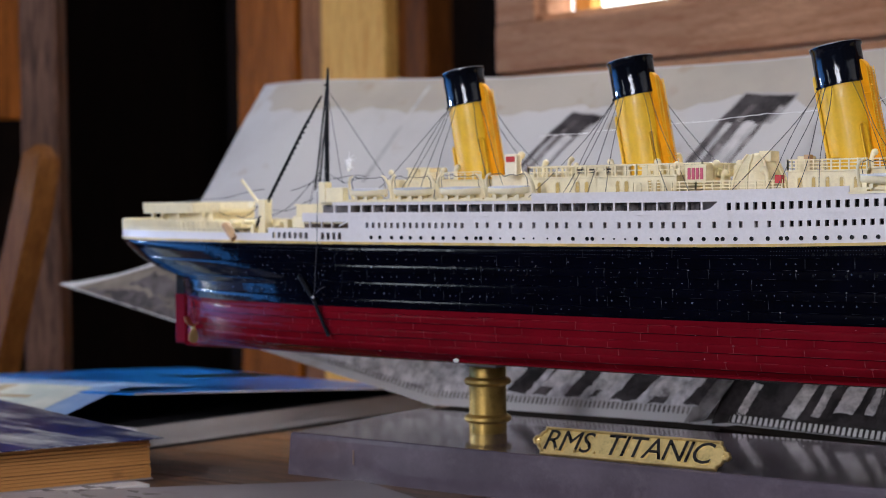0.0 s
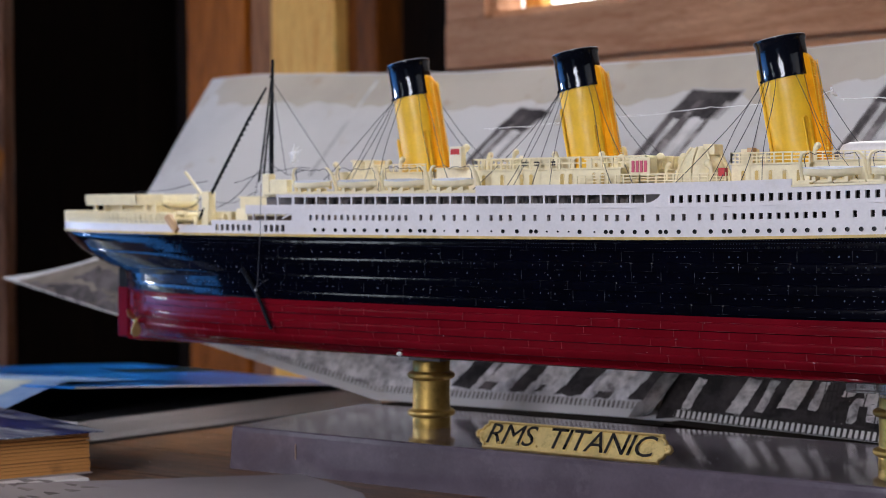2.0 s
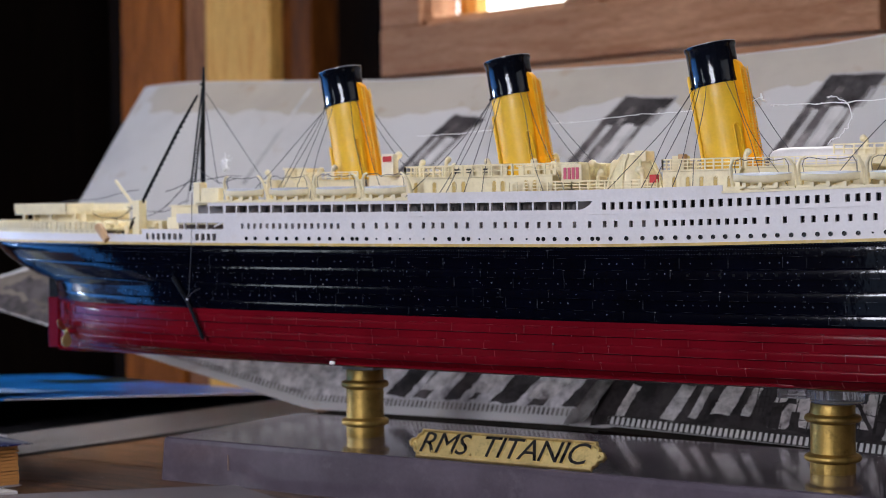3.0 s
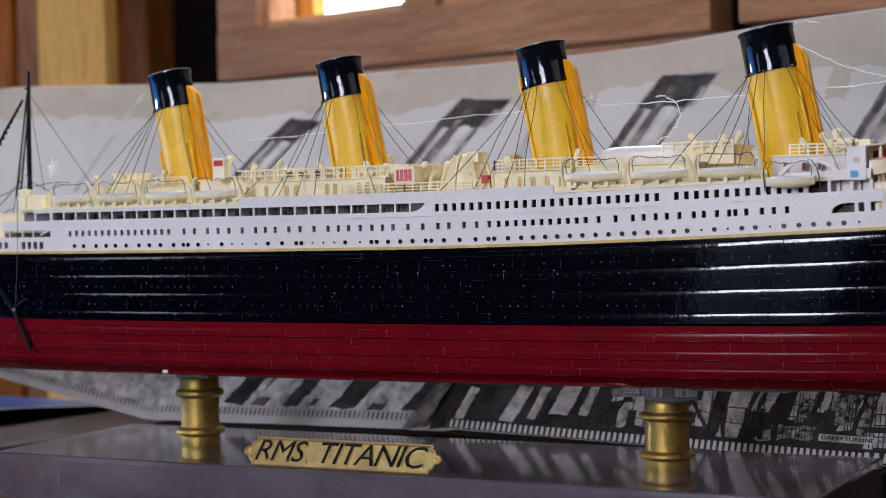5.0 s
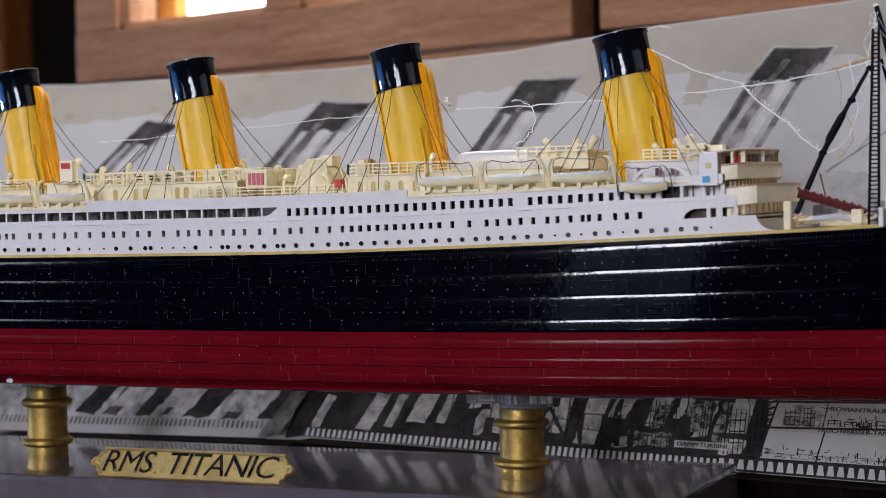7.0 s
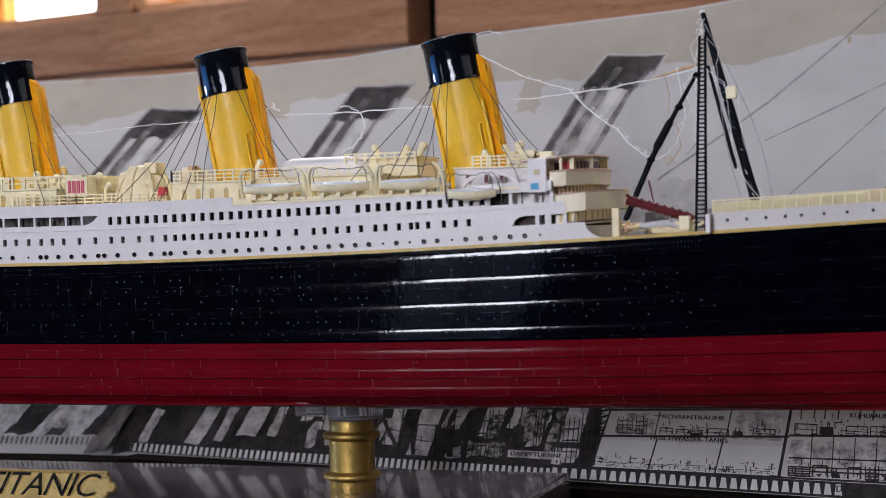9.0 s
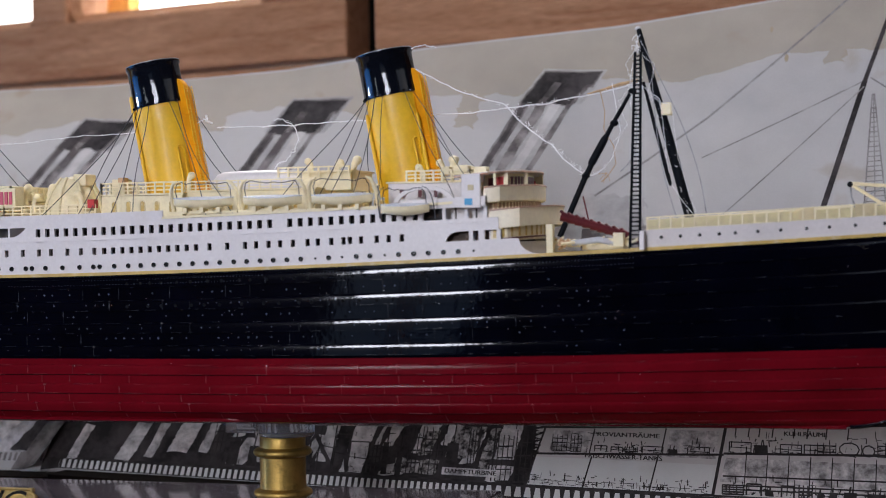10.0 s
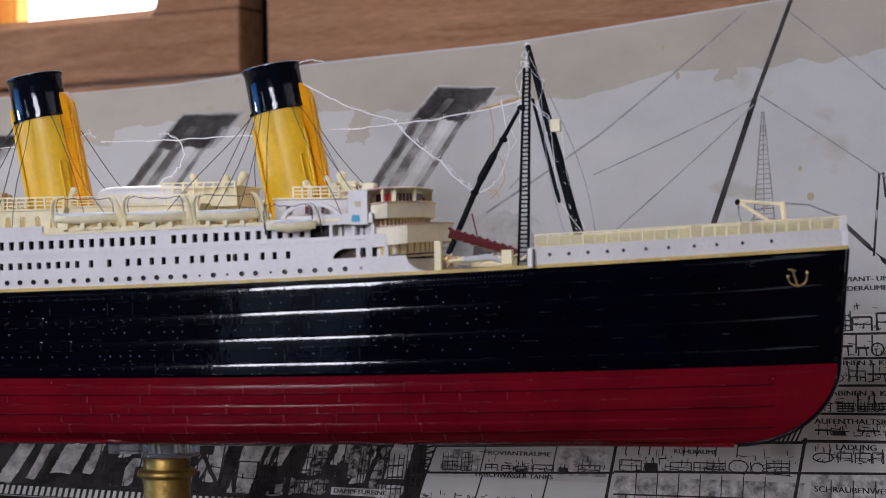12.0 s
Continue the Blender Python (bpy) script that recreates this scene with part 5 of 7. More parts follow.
    for x in (175.5, 182.6):
        for y in (-28.3, 27.9):
            Shape().box(x, x + 0.6, y, y + 0.4, 121, 125).obj("gallery_rib", inner_wall, g)
    half_plan = bowed(188, 200.6, 29.8, 8)
    Shape().slab(half_plan + [(x, -y) for x, y in half_plan[:-1][::-1]], 107.2, 113.2).obj("well_bulkhead", white_paint, g)
    tier("lower_tier", 188, 200.8, 30.0, 113.0, 118.9, ivory, 3.2, (114.4, 118.0), 8, wide=0.5)
    deck("tier_deck", 166, 189, 12.2, 0.8, 0.2, cream_deck, g)
    half_plan = bowed(186, 203.6, 29.9, 8)
    Shape().slab(half_plan + [(x, -y) for x, y in half_plan[:-1][::-1]], 118.9, 119.5).obj("ledge", cream, g)
    parapet("ledge_bulwark", bowed(188, 205, 30.9, 8), 117.4, 123.5, ivory)
    trim = bowed(188, 205.1, 31.0, 8)
    Shape().tube([(x, y, 123.6) for x, y in trim] + [(x, -y, 123.6) for x, y in trim[::-1]], 0.28, 5).obj("cap_rail", worn_edge, g, "worn pinkish rail")
    low = bowed(190, 201.0, 30.2, 8)[1:]
    Shape().tube([(x, y, 113.9) for x, y in low] + [(x, -y, 113.9) for x, y in low[::-1]], 0.3, 5).obj("foot_rail", maroon, g)
    tier("middle_tier", 186, 197, 27.5, 119.5, 126.6, cream, 1.9, (123.0, 126.0), 8, glass=tan_window, wide=0.5)
    half_plan = bowed(184, 198.0, 30, 8)
    Shape().slab(half_plan + [(x, -y) for x, y in half_plan[:-1][::-1]], 126.2, 126.8).obj("bridge_floor", cream, g)
    parapet("bridge_bulwark", bowed(186, 198.6, 30.8, 8), 126.3, 131.3, ivory)
    rim = bowed(186, 198.7, 30.9, 8)
    Shape().tube([(x, y, 131.3) for x, y in rim] + [(x, -y, 131.3) for x, y in rim[::-1]], 0.3, 5).obj("bulwark_rail", worn_edge, g)
    tier("wheelhouse", 184, 194.5, 21, 126.8, 135.6, cream, 4.2, (131.6, 134.6), 4, glass=maroon, wide=0.9)
    half_plan = bowed(176, 197.6, 30, 8)
    Shape().slab(half_plan + [(x, -y) for x, y in half_plan[:-1][::-1]], 135.6, 136.4).obj("bridge_roof", white_paint, g, bevel=0.25)
    lip = bowed(176, 197.8, 30.2, 8)
    Shape().tube([(x, y, 135.9) for x, y in lip] + [(x, -y, 135.9) for x, y in lip[::-1]], 0.38, 5).obj("roof_edge", worn_edge, g)
    for sd in (-1, 1):
        for x, y, wd in ((192.6, 24.2, 1.6), (196.4, 12, 0.9), (189.6, 28.6, 0.6)):
            Shape().box(x - wd, x + 0.2, sd * y - 0.6, sd * y + 0.6, 126.8, 135.7).obj("roof_post", cream, g)
        Shape().box(189.0, 191.4, sd * 24 - 1, sd * 24 + 1, 126.8, 134.4).obj("red_chest", red_label, g, "small red chest")
        cab = new("wing_cab")
        cab.parent = g
        y0, y1 = sorted((sd * 28, sd * 33.4))
        Shape().box(179.2, 185.6, y0, y1, 124.4, 135.6).obj("casing", white_paint, cab, bevel=0.3)
        e = sd * 33.55
        Shape().box(180.3, 182.9, min(e, e - sd * 0.4), max(e, e - sd * 0.4), 125.4, 127.6).obj("lower_window", blue_label, cab, "small blue window")
        Shape().box(181.4, 183.4, min(e, e - sd * 0.4), max(e, e - sd * 0.4), 130.2, 132.0).obj("upper_window", cream_deck, cab)
        e = sd * 30.8
        Shape().box(185.4, 185.8, min(e - 1.5, e + 1.5), max(e - 1.5, e + 1.5), 130.2, 132.8).obj("forward_window", cream_deck, cab)
    for x, y, w, h in ((168, -16, 3, 2.6), (172, -14, 5, 3.0), (180, -17, 4, 2.2)):
        Shape().box(x, x + w, y - 2, y + 3, 136.3, 136.3 + h).obj("roof_locker", cream, g, bevel=0.3)
    # the tiers rise forward with the sheer
    for c in g.children_recursive:
        if c.type == "MESH" and (c.name.split(".")[0] in ("ledge", "ledge_bulwark", "cap_rail", "foot_rail", "bridge_floor", "bridge_bulwark", "bulwark_rail", "bridge_roof", "roof_edge", "roof_post", "red_chest") or c.parent.name.split(".")[0] in ("lower_tier", "middle_tier", "wheelhouse")):
            for v in c.data.vertices:
                v.co.z += 0.09 * (v.co.x - 0.188)
    Shape().turned(171, -12, [(1.4, 136.3), (1.4, 140.4), (1.9, 141.0), (1.7, 142.2), (0.4, 142.8)], 14).obj("roof_ventilator", cream, g, smooth=40)


bridge()


def ends():
    # well deck, forecastle, rail, crane, anchor
    deck("well_deck", 190, 246, 0.6, 0.8, 0.3, cream_deck, ship)
    side_wall("forecastle_side", 237.5, 336, 1.0, 6.6, [], ship, label="white forecastle side with small ports")
    deck("forecastle_deck", 237, 336, 6.4, 0.8, 0.3, cream_deck, ship)
    Shape().box(236.6, 238, -29, 29, 110, 116).obj("forecastle_bulkhead", white_paint, ship)
    s = Shape()
    for x in (243, 249, 255, 261, 266, 273, 280, 288, 295, 303, 312):
        for sd in (-1, 1):
            y, z = sd * (deck_half(x) + 0.1), sheer(x) + 4.0
            s.add([(x + 0.6 * math.cos(a), y, z + 0.6 * math.sin(a)) for a in [2 * math.pi * k / 10 for k in range(10)]] + [(x, y + sd * 0.1, z)], [(k, (k + 1) % 10, 10) for k in range(10)])
    s.obj("bow_port", ink_black, ship)
    for sd in (-1, 1):
        b = new("bow_railing")
        b.parent = ship
        b["label"] = "cream slatted bow railing"
        xs = [238.5 + 97 * k / 52 for k in range(53)]
        for h in (0.3, 1.0, 1.7, 2.4, 3.1, 3.9):
            Shape().tube([(x, sd * max(0.3, deck_half(x) - 0.5), sheer(x) + 6.6 + h) for x in xs], 0.34 if h > 3.5 else 0.28, 4).obj("bar", cream, b)
        for x in xs[::2]:
            y = sd * max(0.3, deck_half(x) - 0.6)
            Shape().box(x - 0.24, x + 0.24, min(y - 0.4, y + 0.4), max(y - 0.4, y + 0.4), sheer(x) + 6.3, sheer(x) + 10.7).obj("post", cream, b)
        # added panel: its pale yellow paints in light shining between the slats
        Shape().grid([[(x, sd * max(0.2, deck_half(x) - 1.7), sheer(x) + 6.5 + h) for x in xs] for h in (0.0, 3.4)]).obj("glow_backing", pale_yellow, b)
        for a, c in ((285.5, 290.5), (303, 309)):
            s = Shape().grid([[(x, sd * (deck_half(x) - 1.2), sheer(x) + 6.6 + h) for x in (a, c)] for h in (0.2, 3.8)])
            s.obj("plated_panel", cream, b)
    c = new("bow_crane")
    c.parent = ship
    c["label"] = "cream anchor crane of straight bars"
    for p, q, r in (((316.4, 0, 120.5), (315.5, 0, 129.8), 0.9), ((316, 0, 129), (301.2, 0, 130.3), 0.6), ((301.5, 0, 130), (313.5, 0, 122), 0.6)):
        Shape().tube([p, q], r, 6).obj("bar", cream, c)
    Shape().ball((301.3, 0, 130), 1.0, 6).obj("sheave", spar_black, c)
    Shape().tube([(301.3, 0, 130), (301.6, 0, 126), (303, -1, 121.5)], 0.3, 5).obj("wire", thread_pale, c)
    s = Shape()
    s.tube([(303, 0, 120.5), (308, 0, 127), (313, 0, 129.6), (324, 0, 128.6), (330, 0, 126), (334.5, 0, 124.4)], 0.28, 5)
    s.obj("wire", thread_pale, c)
    s = Shape()
    s.tube([(250, -8, 117.6), (258, -10, 119.4), (268, -9, 119.6), (276, -9, 118.6)], 0.28, 5)
    s.obj("wire", thread_pale, c)
    Shape().box(333.5, 335.6, -1, 1, 119.5, 124.8).obj("bow_fitting", white_paint, ship)
    house("hatch", 262, 276, 6, 117.5, 120.4, r=1, front=False)
    s = Shape()
    for x, y in ((246, -10), (252, -8), (256, 8), (290, -6), (296, 5)):
        s.ball((x, y, sheer(x) + 7.4), (2.2, 1.6, 1.0), 6)
    s.obj("coiled_rope", spar_black, ship, "dark coiled ropes on the forecastle")
    # anchor: shank, curved arms and flukes
    a = new("anchor")
    a.parent = ship
    a["label"] = "brass anchor on the black bow"
    for sd in (-1, 1):
        def on(x, z):
            return (x, sd * (half(x, z) + 0.55), z)
        Shape().tube([on(318.4, 108.0), on(320.0, 102.6)], 0.32, 6).obj("shank", bright_brass, a)
        Shape().tube([on(317.2, 108.0), on(319.6, 107.4)], 0.28, 6).obj("stock", bright_brass, a)
        Shape().tube([on(320.0 + 3.0 * math.cos(q), 105.5 + 2.9 * math.sin(q)) for q in arc(10, 185, 375)], [0.2, 0.25, 0.3, 0.33, 0.35, 0.36, 0.35, 0.33, 0.3, 0.25, 0.2], 6).obj("arm", bright_brass, a)
        for x, z in ((317.0, 105.6), (323.0, 106.8)):
            Shape().ball(on(x, z), (0.55, 0.4, 0.7), 5).obj("fluke", bright_brass, a)
    # well deck clutter
    for x, y, z in ((212, -12, 111), (222, -6, 111), (226, -18, 111)):
        winch(x, y, z)
    house("hatch", 214, 228, 8, 110, 113, r=1, front=False)
    Shape().box(205.2, 207.6, -24.6, -21.5, 109, 118.8).obj("mast_house", cream, ship, bevel=0.4)
    Shape().box(227, 230.5, -23, -19, 111, 115.6).obj("vent_box", cream, ship, bevel=0.3)
    Shape().tube([(213, -20, 112.4), (222, -20, 113.4), (227, -19.5, 112.2)], 1.0, 8).obj("rolled_canvas", boat_cover, ship, smooth=50)
    s = Shape()
    r2 = random.Random(8)
    for k in range(16):
        x, y = r2.uniform(203, 232), r2.uniform(-24, -4)
        s.tube([(x, y, 111.4 + r2.uniform(0, 2.5)), (x + r2.uniform(3, 9), y + r2.uniform(-2, 2), 111.4 + r2.uniform(0, 3.5))], r2.uniform(0.25, 0.6), 5)
    s.obj("loose_spars", cream, ship, "loose cream and brown spars on the well deck")
    s = Shape()
    for k in range(9):
        x, y = 209 + 0.7 * (k % 4), -23 + 0.9 * (k % 3)
        s.tube([(x, y, 110.4 + 0.3 * k), (x + 2.6 - 0.5 * k, y + 1, 113.0 + 0.25 * (k % 5))], 0.45, 5)
    s.obj("brown_bundle", tan_paint, ship, "bundle of brown sticks on the well deck")

    # stern
    side_wall("poop_side", -337.2, -237, 1.0, 4.6, [], ship, label="white stern bulwark")
    side_wall("well_side", -237, -208, 1.0, 4.6, [], ship)
    for k in range(9):
        x, y = -236 + 3.1 * k, -24 + (k * 7 % 13)
        Shape().box(x, x + 2.2, y, y + 3.5, 106, 109.5 + (k * 5 % 7)).obj("deck_gear", cream if k % 3 else cream_deck, ship, bevel=0.4)
    deck("poop_deck", -337, -237, 6.0, 0.8, 0.3, cream_deck, ship)
    deck("after_well_deck", -238, -206, 0.7, 0.8, 0.3, cream_deck, ship)
    for sd in (-1, 1):
        b = new("stern_railing")
        b.parent = ship
        b["label"] = "cream stern railing"
        xs = [-337 + 99 * (k / 40) ** 1.6 for k in range(41)]
        for h in (0.4, 2.0, 3.6, 5.1):
            Shape().tube([(x, sd * max(0.1, deck_half(x) - 0.5), sheer(x) + 4.6 + h) for x in xs], 0.36, 4).obj("bar", cream, b)
        for x in xs:
            y = sd * max(0.1, deck_half(x) - 0.6)
            Shape().box(x - 0.5, x + 0.5, min(y - 0.35, y + 0.35), max(y - 0.35, y + 0.35), sheer(x) + 4.3, sheer(x) + 9.8).obj("post", cream, b)
        rows = [[(x, sd * max(0.05, deck_half(x) - 1.4), sheer(x) + 4.5 + h) for x in xs] for h in (0.0, 4.9)]
        Shape().grid(rows).obj("canvas", cream, b)
    house("docking_bridge", -303, -262, 15, 111, 119, r=5, front=False, back=True, label="cream docking bridge at the stern")
    b = new("docking_platform")
    b.parent = ship
    b["label"] = "cream raised docking bridge platform"
    Shape().slab([(-305, -20), (-270, -20), (-260, -13), (-260, 13), (-270, 20), (-305, 20)], 118.0, 119.2).obj("platform", cream, b)
    wall_line = [(-260, -13), (-270, -20), (-305, -20), (-305, 20), (-270, 20), (-260, 13)]
    Shape().grid([[(x, y * k, z) for x, y in wall_line] for z, k in ((117.8, 1.0), (122.6, 1.03), (122.6, 0.97), (119.0, 0.95))]).obj("bulwark", cream, b, "cream canvas-sided bulwark")
    rail("platform_rail", wall_line, 119.6, 3.2, 2, 5, b, r=0.4)
    for x in (-300, -282, -266):
        for y in (-18, 18):
            Shape().box(x - 0.8, x + 0.8, y - 0.8, y + 0.8, 115.5, 118.2).obj("post", cream, b)
    for x, y in ((-255, -16), (-250, -4), (-256, 8), (-244, -18), (-228, -8), (-220, -16), (-214, 4)):
        winch(x, y, 111.2 if x < -238 else 107.2, 1.2)
    Shape().tube([(-239.5, -18, 133.5), (-226.5, -18, 120)], 0.8, 6).obj("stern_derrick", cream, ship, "cream derrick leaning over the after deck")
    Shape().box(-227.5, -223, -20, -15, 106.5, 124).obj("derrick_post", cream, ship, bevel=0.4)
    Shape().tube([(-236.5, -33.0, 112.2), (-229.5, -34.4, 105.6)], [2.2, 1.8], 6).obj("loose_block", tan_paint, ship, "tan chip of wood caught at the ship's side")
    house("after_hatch", -222, -208, 12, 106.5, 113, [(-219 + 4 * k, 1.6, 108, 111) for k in range(3)], r=1, front=False, label="cream after deckhouse")
    house("after_house", -207, -190, 16, 113, 121, r=2, front=False, label="cream block house abaft the mainmast")
    Shape().box(-180.5, -176.5, -31, -26, 121, 131.5).obj("corner_locker", cream, ship, bevel=0.5)
    Shape().box(-176, -166, -31, -27, 122.3, 128.8).obj("side_locker", cream, ship, bevel=0.5)
    w = Shape()
    for p, q, sag in (((-236, -14, 121), (-203, -8, 124), -4), ((-260, -12, 118), (-224, -18, 124), -5), ((-246, -15, 116), (-196, -10, 137), -9), ((-298, -10, 123.5), (-226, -17, 129), -1.5), ((-201, -3, 139), (-165, -20, 133), -4), ((-212, -14, 128), (-160, -22, 134), 2)):
        p, q = Vector(p), Vector(q)
        w.tube([p.lerp(q, k / 10) + Vector((0, 0, sag * math.sin(math.pi * k / 10) + 0.4 * math.sin(5 * k))) for k in range(11)], 0.2, 4)
    for p, q in (((-200.4, 0, 176), (-172, -24, 131)), ((-200.4, 0, 176), (-180, 24, 128)), ((-201, 0, 160), (-232, 20, 112))):
        w.tube([p, q], 0.16, 4)
    w.obj("after_rigging", thread_grey, ship, "loose grey rigging threads at the stern")
    # broken spar hanging at the side by a thread
    sp = new("hanging_spar")
    sp.parent = ship
    sp["label"] = "thin black spar hanging by a thread at the hull side"
    Shape().tube([(-187.3, -37.4, 89.3), (-178.5, -37.4, 78), (-170.6, -37.0, 62.3)], [0.95, 0.85, 0.8], 8).obj("spar", spar_black, sp, smooth=50)
    Shape().tube([(-176.4, -36.4, 127), (-176.6, -37, 105), (-177.6, -38, 83), (-178.5, -38.2, 80)], 0.14, 4).obj("thread", thread_grey, sp)
    Shape().ball((-179, -37.6, 79.6), (0.8, 0.7, 0.7), 5).obj("knot", boat_cover, sp)
    # cable whiskers
    Shape().tube([(-178.3, -38, 80.5), (-174, -38.4, 83.5), (-171, -38, 84.5)], 0.14, 4).obj("thread_end", thread_grey, sp)
    # the small plug of white fluff on the rigging
    s, r = Shape(), random.Random(8)
    for dx, dz, a, b in ((0, 0, 1.5, 1.7), (-0.9, 1.4, 1.0, 1.2), (0.8, 1.9, 0.7, 0.9), (0.9, -1.3, 0.9, 0.8), (-0.3, -2.3, 0.5, 0.8)):
        s.ball((-178 + dx, -12, 139.5 + dz), (a, 1.0, b), 5)
    for k in range(26):
        p, q = Vector((-178 + r.gauss(0, 0.8), -12, 139.5 + r.gauss(0, 1.2))), Vector((r.gauss(0, 1.4), r.gauss(0, 0.8), r.gauss(0, 1.6)))
        s.tube([p, p + q * 0.6, p + q * 1.2 + Vector((0.4, 0, 0.2))], 0.14, 4)
    s.obj("fluff", web_white, ship, "white tuft of fluff on the rigging", smooth=60)


ends()


def wording(text, size, mat, name, parent, place, extrude=0.0, spread=1.0, shear=0.0, thicken=0.0, width=None):
    """Letters as a mesh; place(x, y, z) maps flat letters, in millimetres, to where they stand."""
    cu = bpy.data.curves.new(name, "FONT")
    cu.body, cu.size, cu.align_x, cu.align_y = text, size, "CENTER", "CENTER"
    cu.extrude, cu.space_character, cu.shear, cu.offset = extrude, spread, shear, thicken
    cu.resolution_u = 3
    tmp = new("lettering", cu)
    me = bpy.data.meshes.new_from_object(tmp.evaluated_get(bpy.context.evaluated_depsgraph_get()))
    bpy.data.objects.remove(tmp)
    xs = [v.co.x for v in me.vertices]
    k = width / (max(xs) - min(xs)) if width else 1.0
    for v in me.vertices:
        p = place(v.co.x * k, v.co.y, v.co.z)
        v.co = (p[0] * MM, p[1] * MM, p[2] * MM)
    me.materials.clear()
    me.materials.append(mat)
    ob = new(name, me)
    if parent:
        ob.parent = parent
    return ob


wording("TITANIC", 2.0, bow_letter, "bow_lettering", ship, lambda x, y, z: (300.6 + x, -half(300.6 + x, sheer(300.6 + x) - 3.2 + y) - 0.45, sheer(300.6) - 3.2 + y + 0.05 * x), width=13)


# --- cobweb threads ---
def web(name, pts, sag, r, label):
    s = Shape()
    for a, b in zip(pts[:-1], pts[1:]):
        a, b = Vector(a), Vector(b)
        n = max(6, int((b - a).length / 3))
        path = []
        for k in range(n + 1):
            j = 0.0 if k in (0, n) else 0.28
            path.append(a.lerp(b, k / n) + Vector((rnd.uniform(-j, j), rnd.uniform(-j, j), -sag * math.sin(math.pi * k / n) + rnd.uniform(-j, j))))
        s.tube(path, r, 4)
        for k in range(n * 2):
            c = a.lerp(b, rnd.random()) + Vector((0, 0, -sag * 0.6))
            s.tube([c, c + Vector((rnd.uniform(-1.0, 1.0), rnd.uniform(-0.6, 0.6), rnd.uniform(-0.45, 0.45)))], r * 0.3, 3)
    return tagged(s.obj(name, web_white), label, "cobweb")


web("cobweb", [(231, 0, 166), (210, 6, 162.5), (187, 9, 160), (160, 10, 158.8), (120, 11, 157.5), (74.4, 11, 157)], 0.5, 0.27, "dusty white cobweb strand between foremast and funnels")
web("cobweb", [(74.4, 0, 159.4), (60, 10, 157.5), (20, 11, 156), (-30, 11, 153.5), (-88, 11, 150.5)], 0.8, 0.16, "thin white cobweb strand between the funnels")
web("cobweb", [(155.2, -2, 173.7), (186, 0, 160.6), (203, -2, 146), (215.2, -4.5, 135.2), (222, -3, 138.8)], 1.5, 0.27, "white cobweb strand from funnel to derrick")
web("cobweb", [(98, 8, 158.6), (103, 8, 157.6), (106.6, 8, 154.6), (107.4, 8, 151), (106, 8, 147), (102.5, 8, 143.5), (98, 8, 141)], -1.0, 0.2, "loose white cobweb end hanging in a curve")
web("cobweb", [(152, 0, 180.6), (157, 0, 182), (162, 0, 181)], -0.5, 0.25, "dark fluff tuft on the funnel rim")
web("cobweb", [(232.9, 0, 183), (230.5, -1, 170), (229.5, -1, 164), (233, -2, 166), (240, -2, 160), (241, -2, 150), (243, -2, 132), (252, -5, 120)], 0.6, 0.12, "cobweb strands wound round the foremast")
web("cobweb", [(224, -2, 166), (226.5, -2, 150), (224, -3, 141), (221, -3, 138)], 0.5, 0.16, "cobweb hanging beside the derrick")
web("cobweb", [(74.2, 2, 161), (74.4, 1, 159), (76, 3, 158)], 0.2, 0.45, "small clump of cobweb by the funnel")
web("cobweb", [(233.5, -1, 182), (228.5, -1, 172), (231.5, -2, 166.5), (226, -2, 160), (229, -2, 152), (224, -3, 146)], 0.8, 0.08, "fine cobweb fuzz about the foremast's head")
web("cobweb", [(232.5, -1.5, 178), (238.5, -2, 172), (236, -2, 163), (244, -3, 158), (246, -4, 140), (252, -6, 122)], 1.2, 0.08, "fine cobweb strand down the foremast")

def fluff(path, count, reach, seed, label):
    """Short loose fibres that stand off a dusty thread or spar."""
    r = random.Random(seed)
    s = Shape()
    pts = [Vector(p) for p in path]
    for k in range(count):
        i = r.randrange(len(pts) - 1)
        a = pts[i].lerp(pts[i + 1], r.random())
        d = Vector((r.gauss(0, 1), r.gauss(0, 0.6), r.gauss(0, 1))).normalized() * reach * r.uniform(0.3, 1)
        e = Vector((r.gauss(0, 1), 0, r.gauss(0, 1))) * reach * 0.35
        s.tube([a, a + d * 0.5 + e, a + d], r.uniform(0.05, 0.11), 4)
    tagged(s.obj("cobweb", web_white), label, "cobweb", kind="stuff")


fluff([(230, -1.5, 160), (233, -2, 170), (232.5, -2, 182)], 34, 2.4, 21, "white dust fibres clinging to the foremast head")
fluff([(234, -2, 168), (241, -2.5, 152), (250.5, -2.5, 116)], 18, 1.6, 22, "white dust fibres along the black derrick spar")
fluff([(186, 0, 160.6), (203, -2, 146), (215.2, -4.5, 135.2)], 60, 1.4, 23, "white dust fibres on the sagging cobweb")
fluff([(231, 0, 166), (210, 6, 162.5), (187, 9, 160)], 40, 1.3, 24, "white dust fibres on the taut cobweb")



# ---------- the stand ----------
scratch_brown = painted("scratched_wood", (0.30, 0.19, 0.13), 0.7, 0.3)


